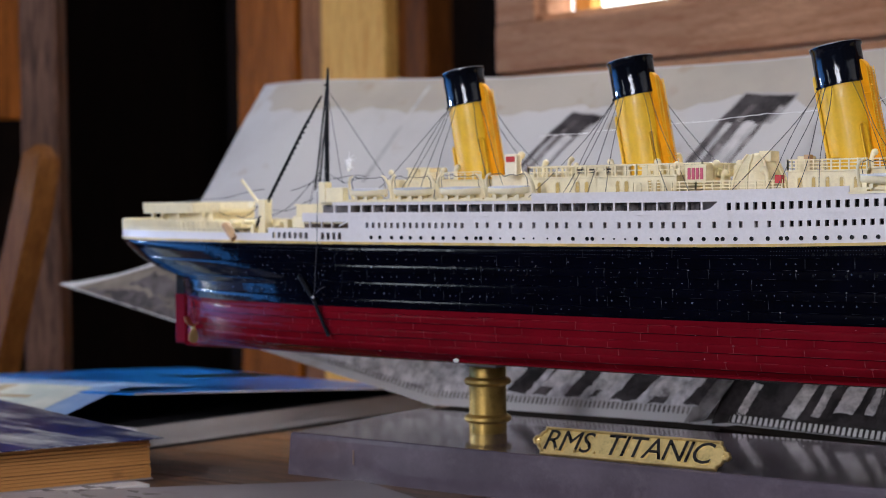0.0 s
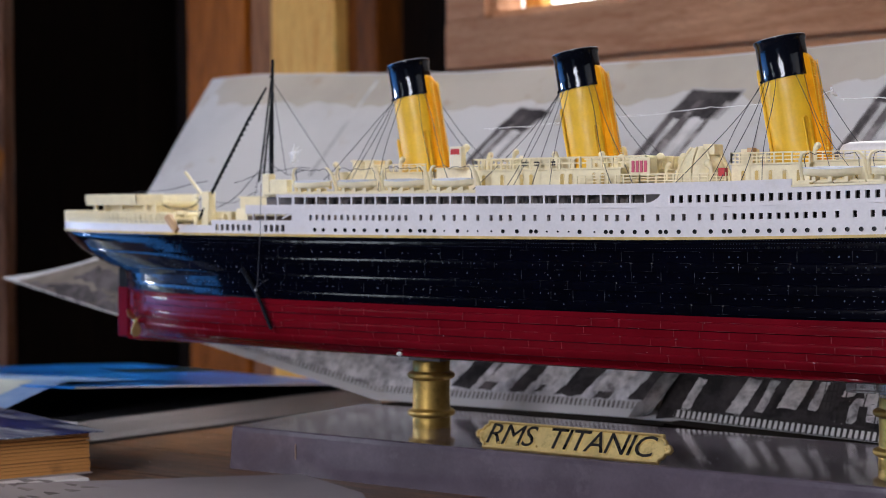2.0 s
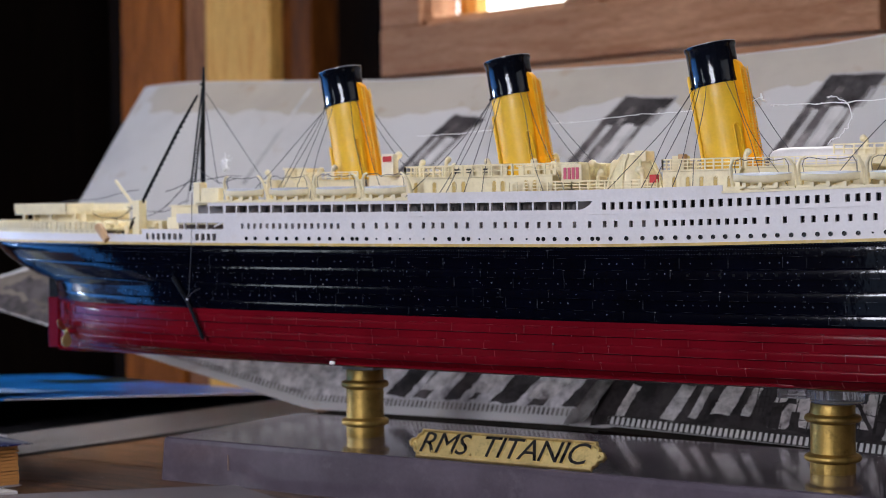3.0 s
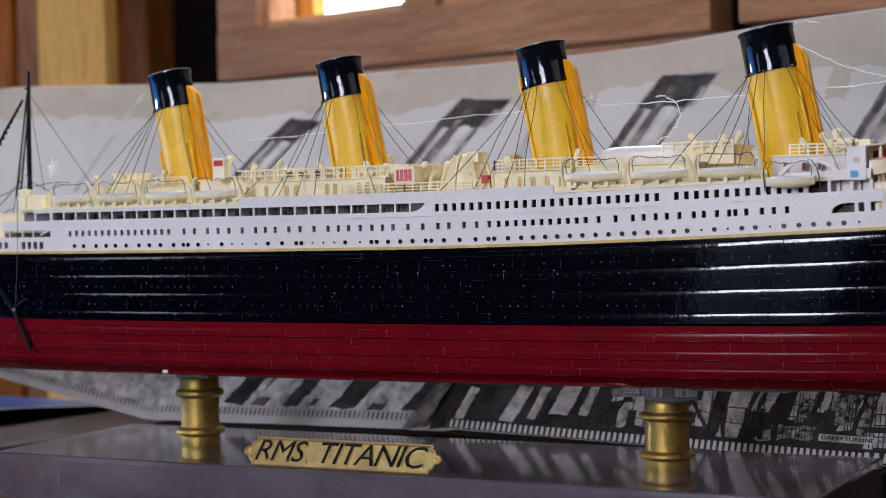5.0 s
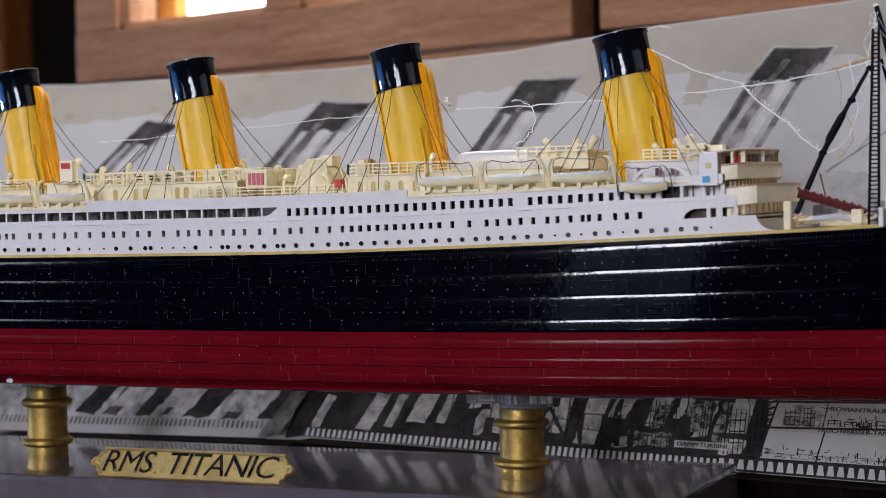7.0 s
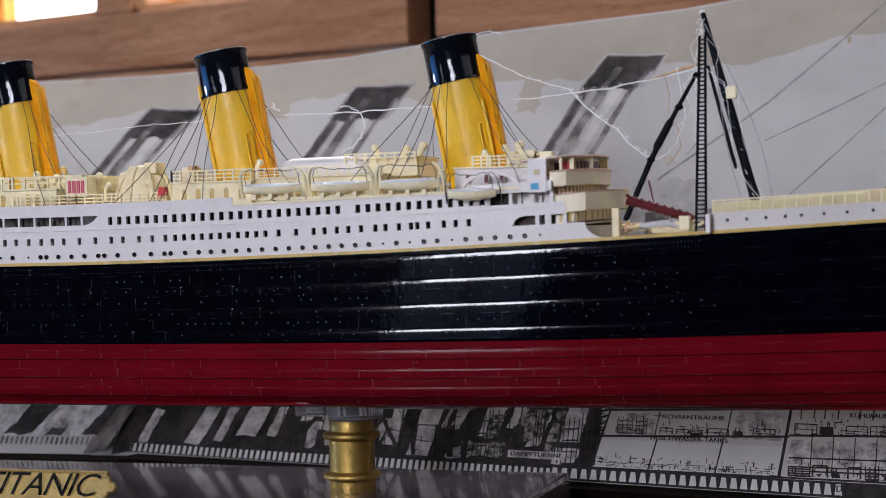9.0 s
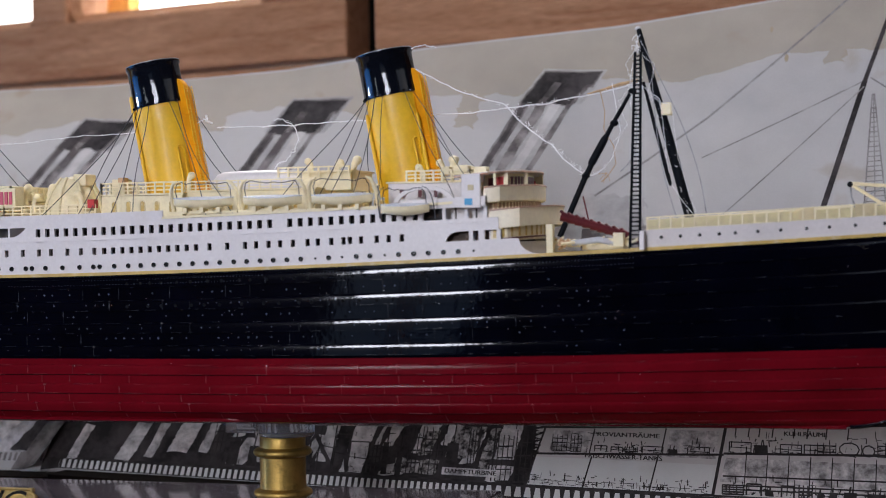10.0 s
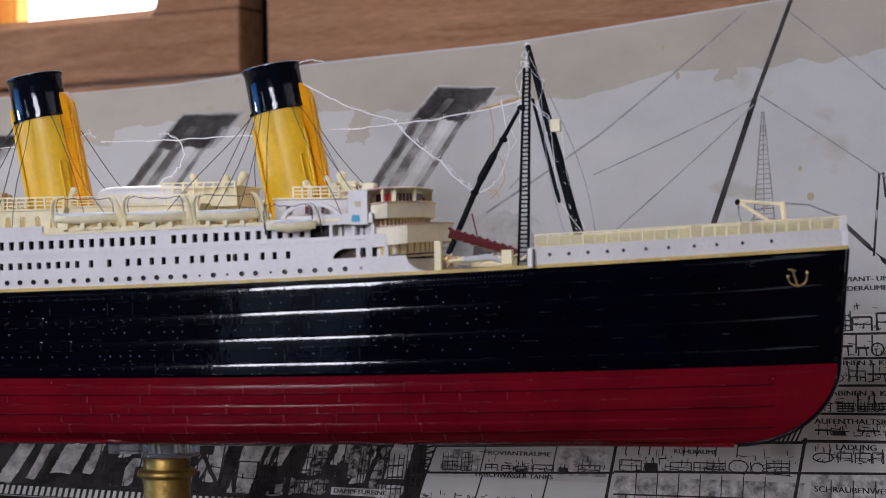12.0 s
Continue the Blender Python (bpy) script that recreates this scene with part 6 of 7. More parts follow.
def stand():
    st = thing("display_stand", "dark plum lacquered plinth with two brass pillars and a brass plate", "display stand")
    s = Shape()
    # plinth with a slightly sloping foot
    rings = []
    for z, g in ((0, 0.9), (1.2, 0.8), (16.8, 0.0), (18.4, -0.25), (19.0, -0.9)):
        rings.append([(-187 - g, -45 - g, z), (170 + g, -45 - g, z), (170 + g, 53 + g, z), (-187 - g, 53 + g, z)])
    s.grid(rings, True)
    s.f += [(3, 2, 1, 0), tuple(16 + k for k in range(4))]
    plinth = s.obj("plinth", plinth_paint, st)
    Shape().box(-150.3, -149.9, -45.75, -45.4, 7, 13.5).obj("scratch", scratch_brown, plinth)
    for px, top in ((-109.8, 48.6), (102.3, 45.2)):
        k = (top - 19) / 27.0
        prof = [(8.3, 19.0), (8.4, 19.3), (8.4, 19 + 4.2 * k), (8.9, 19 + 4.5 * k)]
        prof += [(9.0 + 1.5 * math.sin(a), 19 + (5.9 - 1.4 * math.cos(a)) * k) for a in arc(8, 15, 165)]
        prof += [(8.9, 19 + 7.3 * k), (8.3, 19 + 7.8 * k), (8.15, 19 + 13 * k), (8.3, 19 + 19.2 * k), (8.9, 19 + 19.6 * k)]
        prof += [(9.0 + 1.5 * math.sin(a), 19 + (21.0 - 1.4 * math.cos(a)) * k) for a in arc(8, 15, 165)]
        prof += [(8.9, 19 + 22.4 * k), (8.2, 19 + 22.8 * k), (8.2, 19 + 26.4 * k), (7.8, 19 + 27 * k)]
        Shape().turned(px, 0, prof, 56).obj("pillar", brass, st, "turned brass pillar with two rings", smooth=35)
    Shape().box(-118, -101, -6, 6, 48.6, 51.5).obj("pad", painted("grey_pad", (0.3, 0.29, 0.3), 0.4), st, bevel=0.4)
    c = new("clear_cradle")
    c.parent = st
    c["label"] = "clear plastic cradle under the hull"
    Shape().box(83.5, 95, -8, 8, 46.6, 50.6).obj("block", clear_plastic, c, bevel=0.6)
    Shape().turned(104, 0, [(9.6, 45.2), (10, 45.6), (10, 50.4), (9.6, 50.8)], 24).obj("disc", clear_plastic, c, smooth=40)
    Shape().box(113, 150, -5, 5, 49.4, 50.8).obj("tongue", clear_plastic, c, bevel=0.3)

    # brass name plate with scalloped ends, leaning back on the plinth's front edge
    pl = new("name_plate")
    pl.parent = st
    pl["label"] = "embossed brass name plate with scalloped ends"
    W, H = 42.5, 6.0
    out = []
    for sx in (1, -1):
        q = [(W - 3.2, -H), (W - 3.0, -H + 1.6), (W - 1.6, -H + 2.4), (W - 0.9, -1.9), (W + 0.7, -1.7), (W + 1.7, 0), (W + 0.7, 1.7), (W - 0.9, 1.9), (W - 1.6, H - 2.4), (W - 3.0, H - 1.6), (W - 3.2, H)]
        out += [(sx * x, sx * y) for x, y in q]

    def at(x, y, z):
        return (-14.9 + x, -43.6 + 0.50 * (y + H) - 0.87 * z, 19.1 + 0.87 * (y + H) + 0.5 * z)

    n = len(out)
    s = Shape()
    v = [at(x * k, y * k2, z) for z, k, k2 in ((0, 1, 1), (1.3, 1, 1), (1.75, 0.99, 0.94), (1.75, 0.978, 0.86), (0.95, 0.968, 0.8)) for x, y in out]
    f = [(r * n + i, r * n + (i + 1) % n, (r + 1) * n + (i + 1) % n, (r + 1) * n + i) for r in range(4) for i in range(n)] + [tuple(range(n))[::-1], tuple(range(4 * n, 5 * n))]
    s.add(v, f).obj("plate", bright_brass, pl)
    # tall thin raised letters: dark faces over brass flanks
    for text, cx, wide in (("RMS", -27.6, 22.6), ("TITANIC", 12.8, 46.4)):
        for mat, dx, dy, up, nm in ((ink_black, 0.0, 0.0, 1.25, "letter_face"), (bright_brass, -0.42, -0.16, 1.12, "letter_flank"), (bright_brass, 0.30, -0.1, 1.08, "letter_flank")):
            wording(text, 12.4, mat, nm, pl, lambda x, y, z: at(cx + x + dx, y + dy - 0.1, up + z), extrude=0.4, shear=0.2, width=wide, thicken=0.0, spread=0.92)["label"] = "raised dark letters" if mat is ink_black else "brass flank of the letters"
    for x in (-31.9, -23.3, -14.4):
        Shape().ball(at(x, -3.5, 1.6), (0.6, 0.5, 0.6), 5).obj("stop", bright_brass, pl)
    for x in (-41.0, 41.0):
        s = Shape()
        s.ball(at(x, 0, 1.1), (0.8, 0.6, 0.8), 6)
        s.obj("pin", bright_brass, pl)


stand()


# ---------- the poster behind ----------
TOP_X = [-480, -392, -230, -75, 26, 100, 191, 306, 480]
TOP_Z = [203, 201.5, 194.5, 195, 198.5, 206, 211.5, 225, 244]


def low_edge(x):
    if x < -195:
        return 18.5 + 0.2 * (-195 - x)
    return 18.5 + (x + 195) * 0.006 if x < -28 else 19.5 - 0.04 * x


def sheet(x, w, lift=0.0):
    """A place on the poster: x along it, w from its lower edge (0) to its upper (1)."""
    z0, z1 = low_edge(x), float(np.interp(x, TOP_X, TOP_Z))
    y = 72 + 133 * w - 6 * math.sin(math.pi * min(1, max(0, w)))
    wave = 0.9 * math.sin(x * 0.021 + 2 * w) * w
    if x < -350:  # the free end curls back
        wave += 14 * ((-350 - x) / 70) ** 2 * smoothstep(0.12, 0.5, w)
    return (x, y + wave - 0.8 * lift, z0 + (z1 - z0) * w + 0.6 * lift)


def smoothstep(a, b, v):
    t = min(1, max(0, (v - a) / (b - a)))
    return t * t * (3 - 2 * t)


def poster():
    po = thing("ship_poster", "large aged cutaway poster of a liner, curling, leaning behind the model", "poster")
    s = Shape()
    ws = [k / 47 for k in range(48)]
    for side in (0, -0.5):
        rows = []
        for w in ws:
            x0 = -412 - 38 * max(0, w) ** 2.2 - 64 * min(1, max(0, 1 - w / 0.2)) ** 1.3
            rows.append([sheet(x, w if w > 0 else w * smoothstep(-205, -165, x), side) for x in [lerp(x0, -29, k / 90) for k in range(91)]])
        s.grid(rows)
    s.obj("left_sheet", poster_paper, po, smooth=60)
    s = Shape()
    for side in (0.0, -0.5):
        s.grid([[sheet(lerp(-46 + 18 * w, 482, k / 120), w if w > 0 else w * smoothstep(165, 130, lerp(-46 + 18 * w, 482, k / 120)), side - 0.6 * smoothstep(20, -20, lerp(-46 + 18 * w, 482, k / 120))) for k in range(121)] for w in ws])
    s.obj("right_sheet", poster_paper, po, smooth=60)
    # turned-up lower corner where the two sheets meet
    s = Shape()
    for side in (0, -0.4):
        s.grid([[(lerp(-42, -28, u) - 8 * (1 - w), sheet(-40, w * 0.12)[1] - 5 * u * u * (1 - w), sheet(-40, w * 0.12)[2] + 3.2 * u * u * (1 - 0.4 * w)) for u in [k / 8 for k in range(9)]] for w in [k / 6 for k in range(7)]])
    s.obj("turned_corner", ink_mid, po, "upturned paper corner", smooth=50)

    def patch(name, quads, mat, lift=0.35, n=4, joined=False, ragged=0.0):
        """Printed shapes, each a part: corners of quads as (x, w). joined: one broad shape out of many strips. ragged: uneven edges, in mm."""
        s = Shape()

        def put(x, w):
            if ragged:
                x += ragged * (0.35 * noise.noise((x * 0.12, w * 26, 1)) + 0.5 * noise.noise((x * 0.5, w * 130, 5)))
                w = max(0.001, w + ragged * 0.0035 * noise.noise((x * 0.16, w * 30, 9)))
            return sheet(x, w, lift * 0.3)

        for a, b, c, d in quads:
            rows = []
            for j in range(n + 1):
                v = j / n
                rows.append([put(lerp(lerp(a[0], b[0], i / n), lerp(d[0], c[0], i / n), v), lerp(lerp(a[1], b[1], i / n), lerp(d[1], c[1], i / n), v)) for i in range(n + 1)])
            s.grid(rows)
            if not joined:
                s.obj(name, mat, po)
                s = Shape()
        if joined:
            s.obj(name, mat, po)

    def rect(x0, x1, w0, w1, slant=0.0):
        return ((x0, w0), (x1, w0), (x1 + slant, w1), (x0 + slant, w1))

    def line(p, q, t):
        d = Vector((q[0] - p[0], (q[1] - p[1]) * 230)).normalized()
        nx, nw = -d.y * t / 2, d.x * t / 2 / 230
        return ((p[0] - nx, p[1] - nw), (q[0] - nx, q[1] - nw), (q[0] + nx, q[1] + nw), (p[0] + nx, p[1] + nw))

    # water-stained band along the top, with an uneven lower border
    r = random.Random(3)
    cells, x = [], -426.0

    def tide(x):
        k = 0.5 + 0.5 * smoothstep(-60, 140, x)
        return 0.882 - 0.024 * k + 0.05 * noise.noise((x * 0.02, 0, 0)) + 0.028 * noise.noise((x * 0.07, 3, 0)) + 0.004 * noise.noise((x * 0.3, 7, 0))

    while x < 478:
        x2 = min(x + r.uniform(1.2, 2.4), 481)
        for k in range(6):
            cells.append(tuple((u, lerp(tide(u), 0.995, v)) for u, v in ((x, k / 6), (x2, k / 6), (x2, (k + 1) / 6), (x, (k + 1) / 6))))
        x = x2
    patch("stain_band", cells, stain_paper, 0.16, 1, True)
    # printed funnels: dark top with a light streak, pale body with dark edges, leaning
    for x, w, wd, h in ((-175.4, 0.862, 19, 0.062), (-73, 0.892, 26.5, 0.078), (37.2, 0.90, 26.4, 0.082), (160.8, 0.90, 24.6, 0.072)):
        sl, n = -9.5, 0.33
        foot = sl * n / h * 0.78

        def top_band(a, b):
            return ((x + wd * a, w - 0.016 * a), (x + wd * b, w - 0.016 * b), (x + wd * b + sl, w - 0.016 * b - h), (x + wd * a + sl, w - 0.016 * a - h + 0.004 * (1 - a)))

        def body_band(a, b):
            return ((x + sl + wd * a, w - h - 0.014 * a), (x + sl + wd * b, w - h - 0.014 * b), (x + foot + wd * b, w - n), (x + foot + wd * a, w - n))

        def top_part(a, b, v0, v1):
            p, q = top_band(a, b), []
            for (x0_, w0_), (x1_, w1_) in ((p[0], p[3]), (p[1], p[2])):
                q.append([(lerp(x0_, x1_, v), lerp(w0_, w1_, v)) for v in (v0, v1)])
            return (q[0][0], q[1][0], q[1][1], q[0][1])

        # faded borders, lighter outwards
        patch("printed_border", [top_part(-0.09, 1.12, -0.1, 1.0)], ink_faint, 0.28, 10, False, 1.3)
        patch("printed_funnel_tone", [top_part(-0.02, 1.0, 0.1, 1.0)], ink_mid, 0.29, 10, False, 1.3)
        patch("printed_border", [top_part(-0.05, 1.08, -0.05, 0.44), top_part(-0.04, 0.35, 0.3, 1.06), top_part(0.4, 0.97, 0.3, 1.04)], ink_mid, 0.30, 10, False, 1.3)
        patch("printed_funnel_top", [top_part(-0.02, 1.04, 0.0, 0.36)], ink_dark, 0.35, 10, False, 1.3)
        patch("printed_funnel_top", [top_part(0.0, 0.3, 0.3, 1.05), top_part(0.44, 0.92, 0.3, 1.0)], ink_dark, 0.33, 10, False, 1.3)
        patch("printed_streak", [top_part(0.31, 0.45, 0.34, 0.8)], ink_dim, 0.36, 8, False, 1.0)
        patch("printed_funnel_body", [body_band(0.02, 0.98)], ink_faint, 0.26, 8, False, 1.2)
        patch("printed_border", [body_band(-0.04, 0.17)], ink_mid, 0.38, 10, False, 1.4)
        patch("printed_funnel_shade", [body_band(0.0, 0.12)], ink_dim, 0.4, 10, False, 1.4)
        patch("printed_funnel_shade", [body_band(0.3, 0.5)], ink_mid, 0.38, 10, False, 1.8)
        patch("printed_funnel_shade", [body_band(0.56, 0.74)], ink_pale, 0.38, 10, False, 1.8)
        patch("printed_funnel_edge", [body_band(0.86, 0.97)], ink_mid, 0.4, 10, False, 1.4)
    # printed masts, stays and ladder
    patch("printed_mast", [line((318.2, 0.995), (302.4, 0.79), 1.9), line((302.4, 0.79), (285, 0.53), 2.4)], ink_dark, 0.4)
    patch("printed_stay", [line(a, b, 0.6) for a, b in (((301, 0.787), (234.9, 0.663)), ((302, 0.777), (240, 0.52)), ((304.7, 0.794), (352.3, 0.62)), ((352.3, 0.62), (430, 0.36)), ((316.9, 0.969), (356.8, 0.777)), ((356.8, 0.777), (440, 0.42)))], ink_stay, 0.4)
    patch("printed_stay", [line(a, b, 1.0) for a, b in (((298.4, 0.985), (236, 0.748)), ((236, 0.748), (190, 0.6)))], ink_stay, 0.4)
    patch("printed_mast", [line((-288, 0.97), (-297, 0.6), 3.0)], ink_faint, 0.4)
    patch("printed_ladder", [line((305.4, 0.76), (301.5, 0.5), 0.6), line((306.2, 0.76), (311.5, 0.5), 0.6), line((305.9, 0.76), (306.5, 0.5), 0.5)], ink_stay, 0.45, 10)
    lad = []
    for k in range(26):
        w = 0.75 - 0.0096 * k
        g = (0.76 - w) / 0.26
        lad.append(line((305.4 - 4 * g, w), (306.2 + 5.4 * g, w), 0.5))
    patch("printed_ladder", lad, ink_stay, 0.4, 1)
    patch("printed_stay", [line((352.5, 0.62), (349, 0.47), 0.9), line((354, 0.62), (356, 0.47), 0.9), line((338, 0.53), (362, 0.42), 1.8)], ink_dark, 0.4, 1)
    # printed upper works behind the model: soft grey
    patch("printed_superstructure", [rect(-330, 330, 0.40, 0.47), rect(-120, 228, 0.47, 0.53)], ink_mid, 0.25, 24)
    patch("printed_smoke", [((176, 0.5), (212, 0.5), (213, 0.585), (182, 0.61)), ((150, 0.46), (190, 0.46), (184, 0.53), (160, 0.54))], ink_faint, 0.3, 20, False, 9.0)
    patch("printed_hull", [rect(-385, 332, 0.20, 0.41)], ink_faint, 0.22, 24)
    spots = []
    for x, w, a, b in ((325, 0.585, 1.5, 0.008), (321, 0.64, 0.8, 0.006), (262, 0.93, 0.7, 0.007), (269, 0.86, 0.9, 0.009)):
        ring = [(x + a * math.cos(2 * math.pi * k / 10), w + b * math.sin(2 * math.pi * k / 10)) for k in range(10)]
        for k in range(10):
            spots.append(((x, w), ring[k], ring[(k + 1) % 10], (x, w)))
    patch("rust_stain", spots, paper("rust_stained_paper", (0.46, 0.36, 0.24), (0.36, 0.24, 0.13)), 0.45, 1)

    # tan water runs down from the stained band
    runs = [rect(286, 293, 0.84, 0.97, 4), rect(120, 131, 0.78, 0.9, 3), rect(-10, 4, 0.84, 0.93, 2), rect(-150, -128, 0.80, 0.9, 5), rect(-412, -372, 0.86, 0.95, -3)]
    patch("water_run", runs, stain_paper, 0.14, 14, False, 5.0)

    # lower part of the cutaway: the engine space and holds
    patch("printed_engine_space", [rect(-36, 176, 0.012, 0.16, 4)], ink_dark, 0.4, 24)
    patch("printed_bulkhead", [rect(-165, -31, 0.04, 0.17, 4)], soft_white, 0.38, 30, False, 1.0)
    patch("printed_boiler_shade", [rect(x, x + wd, 0.045, 0.17, sl) for x, wd, sl in ((-152, 12, 16), (-118, 9, 16), (-92, 14, 18), (-53, 12, 17))], ink_dark, 0.44, 14, False, 2.4)
    patch("printed_boiler_shade", [rect(x, x + wd, 0.045, 0.17, sl) for x, wd, sl in ((-136, 8, 16), (-104, 4, 15), (-72, 9, 17))], ink_dim, 0.42, 14, False, 2.8)
    patch("printed_side", [rect(-330, -146, 0.03, 0.2, -6)], ink_light, 0.35, 20)
    # brown ink paints in the shade on the unlit curled corner
    patch("shaded_corner", [((-463, 0.004), (-372, 0.004), (-362, 0.2), (-404, 0.2))], ink_corner, 0.3, 10)
    patch("corner_smudge", [((-455, 0.01), (-400, 0.008), (-385, 0.06), (-420, 0.055)), ((-425, 0.085), (-385, 0.07), (-378, 0.12), (-405, 0.15)), ((-400, 0.005), (-345, 0.006), (-350, 0.03), (-390, 0.035))], ink_dim, 0.4, 12, False, 7.0)
    boiler = []
    for x, wd, w0, w1, sl in ((-133, 12, 0.066, 0.14, 12), (-106, 12, 0.066, 0.14, 12), (-73, 14, 0.06, 0.14, 13), (-25, 4.5, 0.024, 0.10, 5), (-3, 7, 0.026, 0.11, 7), (10, 4, 0.035, 0.11, 5), (20, 9, 0.05, 0.12, 5), (34, 4, 0.05, 0.12, 4)):
        boiler.append(rect(x, x + wd, w0, w1, sl))
    patch("printed_boiler", boiler, ink_light, 0.5, 14, False, 1.3)
    bays = []
    for x, wd, w0, w1, sl in ((46, 9, 0.03, 0.085, 6), (48, 7, 0.09, 0.15, 6), (61, 8, 0.04, 0.13, -5), (74, 7, 0.028, 0.10, 9), (86, 6, 0.05, 0.14, 3), (97, 9, 0.03, 0.15, 5), (110, 8, 0.085, 0.15, 5), (113, 10, 0.03, 0.05, 3), (126, 8, 0.075, 0.15, 4), (138, 5, 0.09, 0.15, 3), (146, 6, 0.06, 0.12, 4), (157, 11, 0.03, 0.06, 2), (160, 8, 0.07, 0.15, 3)):
        bays.append(rect(x, x + wd, w0, w1, sl))
    patch("printed_machinery", bays, ink_light, 0.5, 12, False, 1.5)
    struts = []
    for a, b in (((45, 0.02), (62, 0.15)), ((64, 0.15), (72, 0.02)), ((72, 0.02), (92, 0.15)), ((94, 0.15), (100, 0.03)), ((66, 0.02), (82, 0.09)), ((84, 0.1), (96, 0.02)), ((108, 0.02), (118, 0.16)), ((167, 0.02), (176, 0.16))):
        struts.append(line(a, b, 1.7))
    patch("printed_strut", struts, ink_dark, 0.6, 10, False, 1.2)
    sk = [rect(119, 137, 0.035, 0.062, 1), rect(128, 134, 0.07, 0.12, 3), rect(140, 152, 0.07, 0.13, 4), rect(154, 158, 0.05, 0.13, 4)]
    patch("printed_machine_detail", sk, ink_sketch, 0.58, 10, False, 1.2)
    # label strip for the turbine
    patch("label_strip", [rect(139.5, 162.8, 0.036, 0.05, 0)], ink_light, 0.95, 4)

    # panelled holds at the right: pale rooms with small line drawings
    patch("printed_hold", [rect(176, 481, 0.02, 0.37)], cell_paper, 0.4, 30)
    patch("printed_tank", [rect(174.5, 245.5, 0.028, 0.08, 2.5)], page_white, 0.5, 14)
    patch("printed_shade", [rect(182, 197, 0.088, 0.13, 1), rect(228, 247, 0.09, 0.138, 1), rect(249, 319, 0.052, 0.093, 2), rect(322, 481, 0.055, 0.112, 2)], cell_grey, 0.46, 10)
    rd = random.Random(31)

    def drawing(x0, x1, w0, w1, kinds, t=0.45):
        """A row of small things in outline: shelves, sacks, tables, chairs, crates."""
        q, x = [], x0
        hgt = w1 - w0
        while x < x1 - 3:
            kind = rd.choice(kinds)
            wd = rd.uniform(3.5, 8.5)
            h = hgt * rd.uniform(0.5, 0.95)
            if kind == "crate":
                q += [line((x, w0), (x, w0 + h), t), line((x + wd, w0), (x + wd, w0 + h), t), line((x, w0 + h), (x + wd, w0 + h), t), line((x, w0 + h * 0.5), (x + wd, w0 + h * 0.45), t * 0.7)]
            elif kind == "table":
                q += [line((x, w0 + h * 0.6), (x + wd, w0 + h * 0.6), t * 1.5), line((x + wd * 0.2, w0), (x + wd * 0.25, w0 + h * 0.6), t), line((x + wd * 0.8, w0), (x + wd * 0.75, w0 + h * 0.6), t)]
            elif kind == "shelf":
                for k in range(4):
                    q.append(line((x, w0 + h * k / 4), (x + wd, w0 + h * (k / 4 + 0.02)), t * rd.uniform(0.5, 1.2)))
                q += [line((x + wd * k / 3, w0), (x + wd * k / 3, w0 + h), t * 0.7) for k in range(4)]
            elif kind == "block":
                q.append(rect(x, x + wd * 0.6, w0, w0 + h * 0.6, rd.uniform(-0.6, 0.6)))
                q.append(line((x + wd * 0.3, w0 + h * 0.6), (x + wd * 0.35, w0 + h), t))
            else:
                c = (x + wd / 2, w0 + h * 0.45)
                ring = [(c[0] + wd * 0.5 * math.cos(a), c[1] + h * 0.45 * math.sin(a)) for a in [2 * math.pi * k / 9 for k in range(10)]]
                q += [line(a, b, t) for a, b in zip(ring[:-1], ring[1:])]
            x += wd + rd.uniform(0.3, 2.0)
        s = Shape()
        for a, b, c, d in q:
            s.add([sheet(px, pw, 0.2) for px, pw in (a, b, c, d)], [(0, 1, 2, 3)])
        for k in range(int((x1 - x0) * 1.6)):  # stippled shading
            px, pw, ln = rd.uniform(x0, x1), w0 + hgt * rd.random() ** 1.6, rd.uniform(0.5, 3.0)
            if rd.random() < 0.5:
                s.add([sheet(a, b, 0.16) for a, b in line((px, pw), (px + ln, pw + rd.uniform(-0.002, 0.002)), rd.uniform(0.15, 0.4))], [(0, 1, 2, 3)])
            else:
                s.add([sheet(a, b, 0.16) for a, b in line((px, pw), (px + rd.uniform(-0.4, 0.4), pw + ln * 0.004), rd.uniform(0.15, 0.5))], [(0, 1, 2, 3)])
        tagged(s.obj("printed_drawing", ink_line, po), kind="stuff")

    every = ("crate", "table", "shelf", "block", "sack")
    drawing(183, 197, 0.092, 0.128, ("shelf", "block"))
    drawing(200, 224, 0.094, 0.112, ("shelf", "crate"))
    drawing(229, 246, 0.094, 0.118, ("block", "block", "crate"))
    drawing(252, 284, 0.103, 0.128, ("crate", "block", "crate", "table"))
    drawing(285, 318, 0.104, 0.138, ("sack", "shelf"))
    drawing(250, 318, 0.032, 0.058, ("shelf", "crate", "block"), 0.7)
    drawing(324, 480, 0.036, 0.06, ("shelf", "crate", "block"), 0.7)
    drawing(324, 480, 0.127, 0.147, ("crate", "crate", "block", "sack"))
    drawing(325, 480, 0.170, 0.186, ("table", "block", "table"))
    drawing(328, 480, 0.209, 0.232, every)
    drawing(330, 480, 0.257, 0.282, every)
    drawing(332, 480, 0.300, 0.334, every, 0.6)
    drawing(333, 480, 0.342, 0.385, ("crate", "shelf", "crate"), 0.8)
    drawing(176, 245, 0.03, 0.05, ("table",), 0.15)
    drawing(40, 176, 0.03, 0.15, ("crate", "shelf", "block"), 0.6)
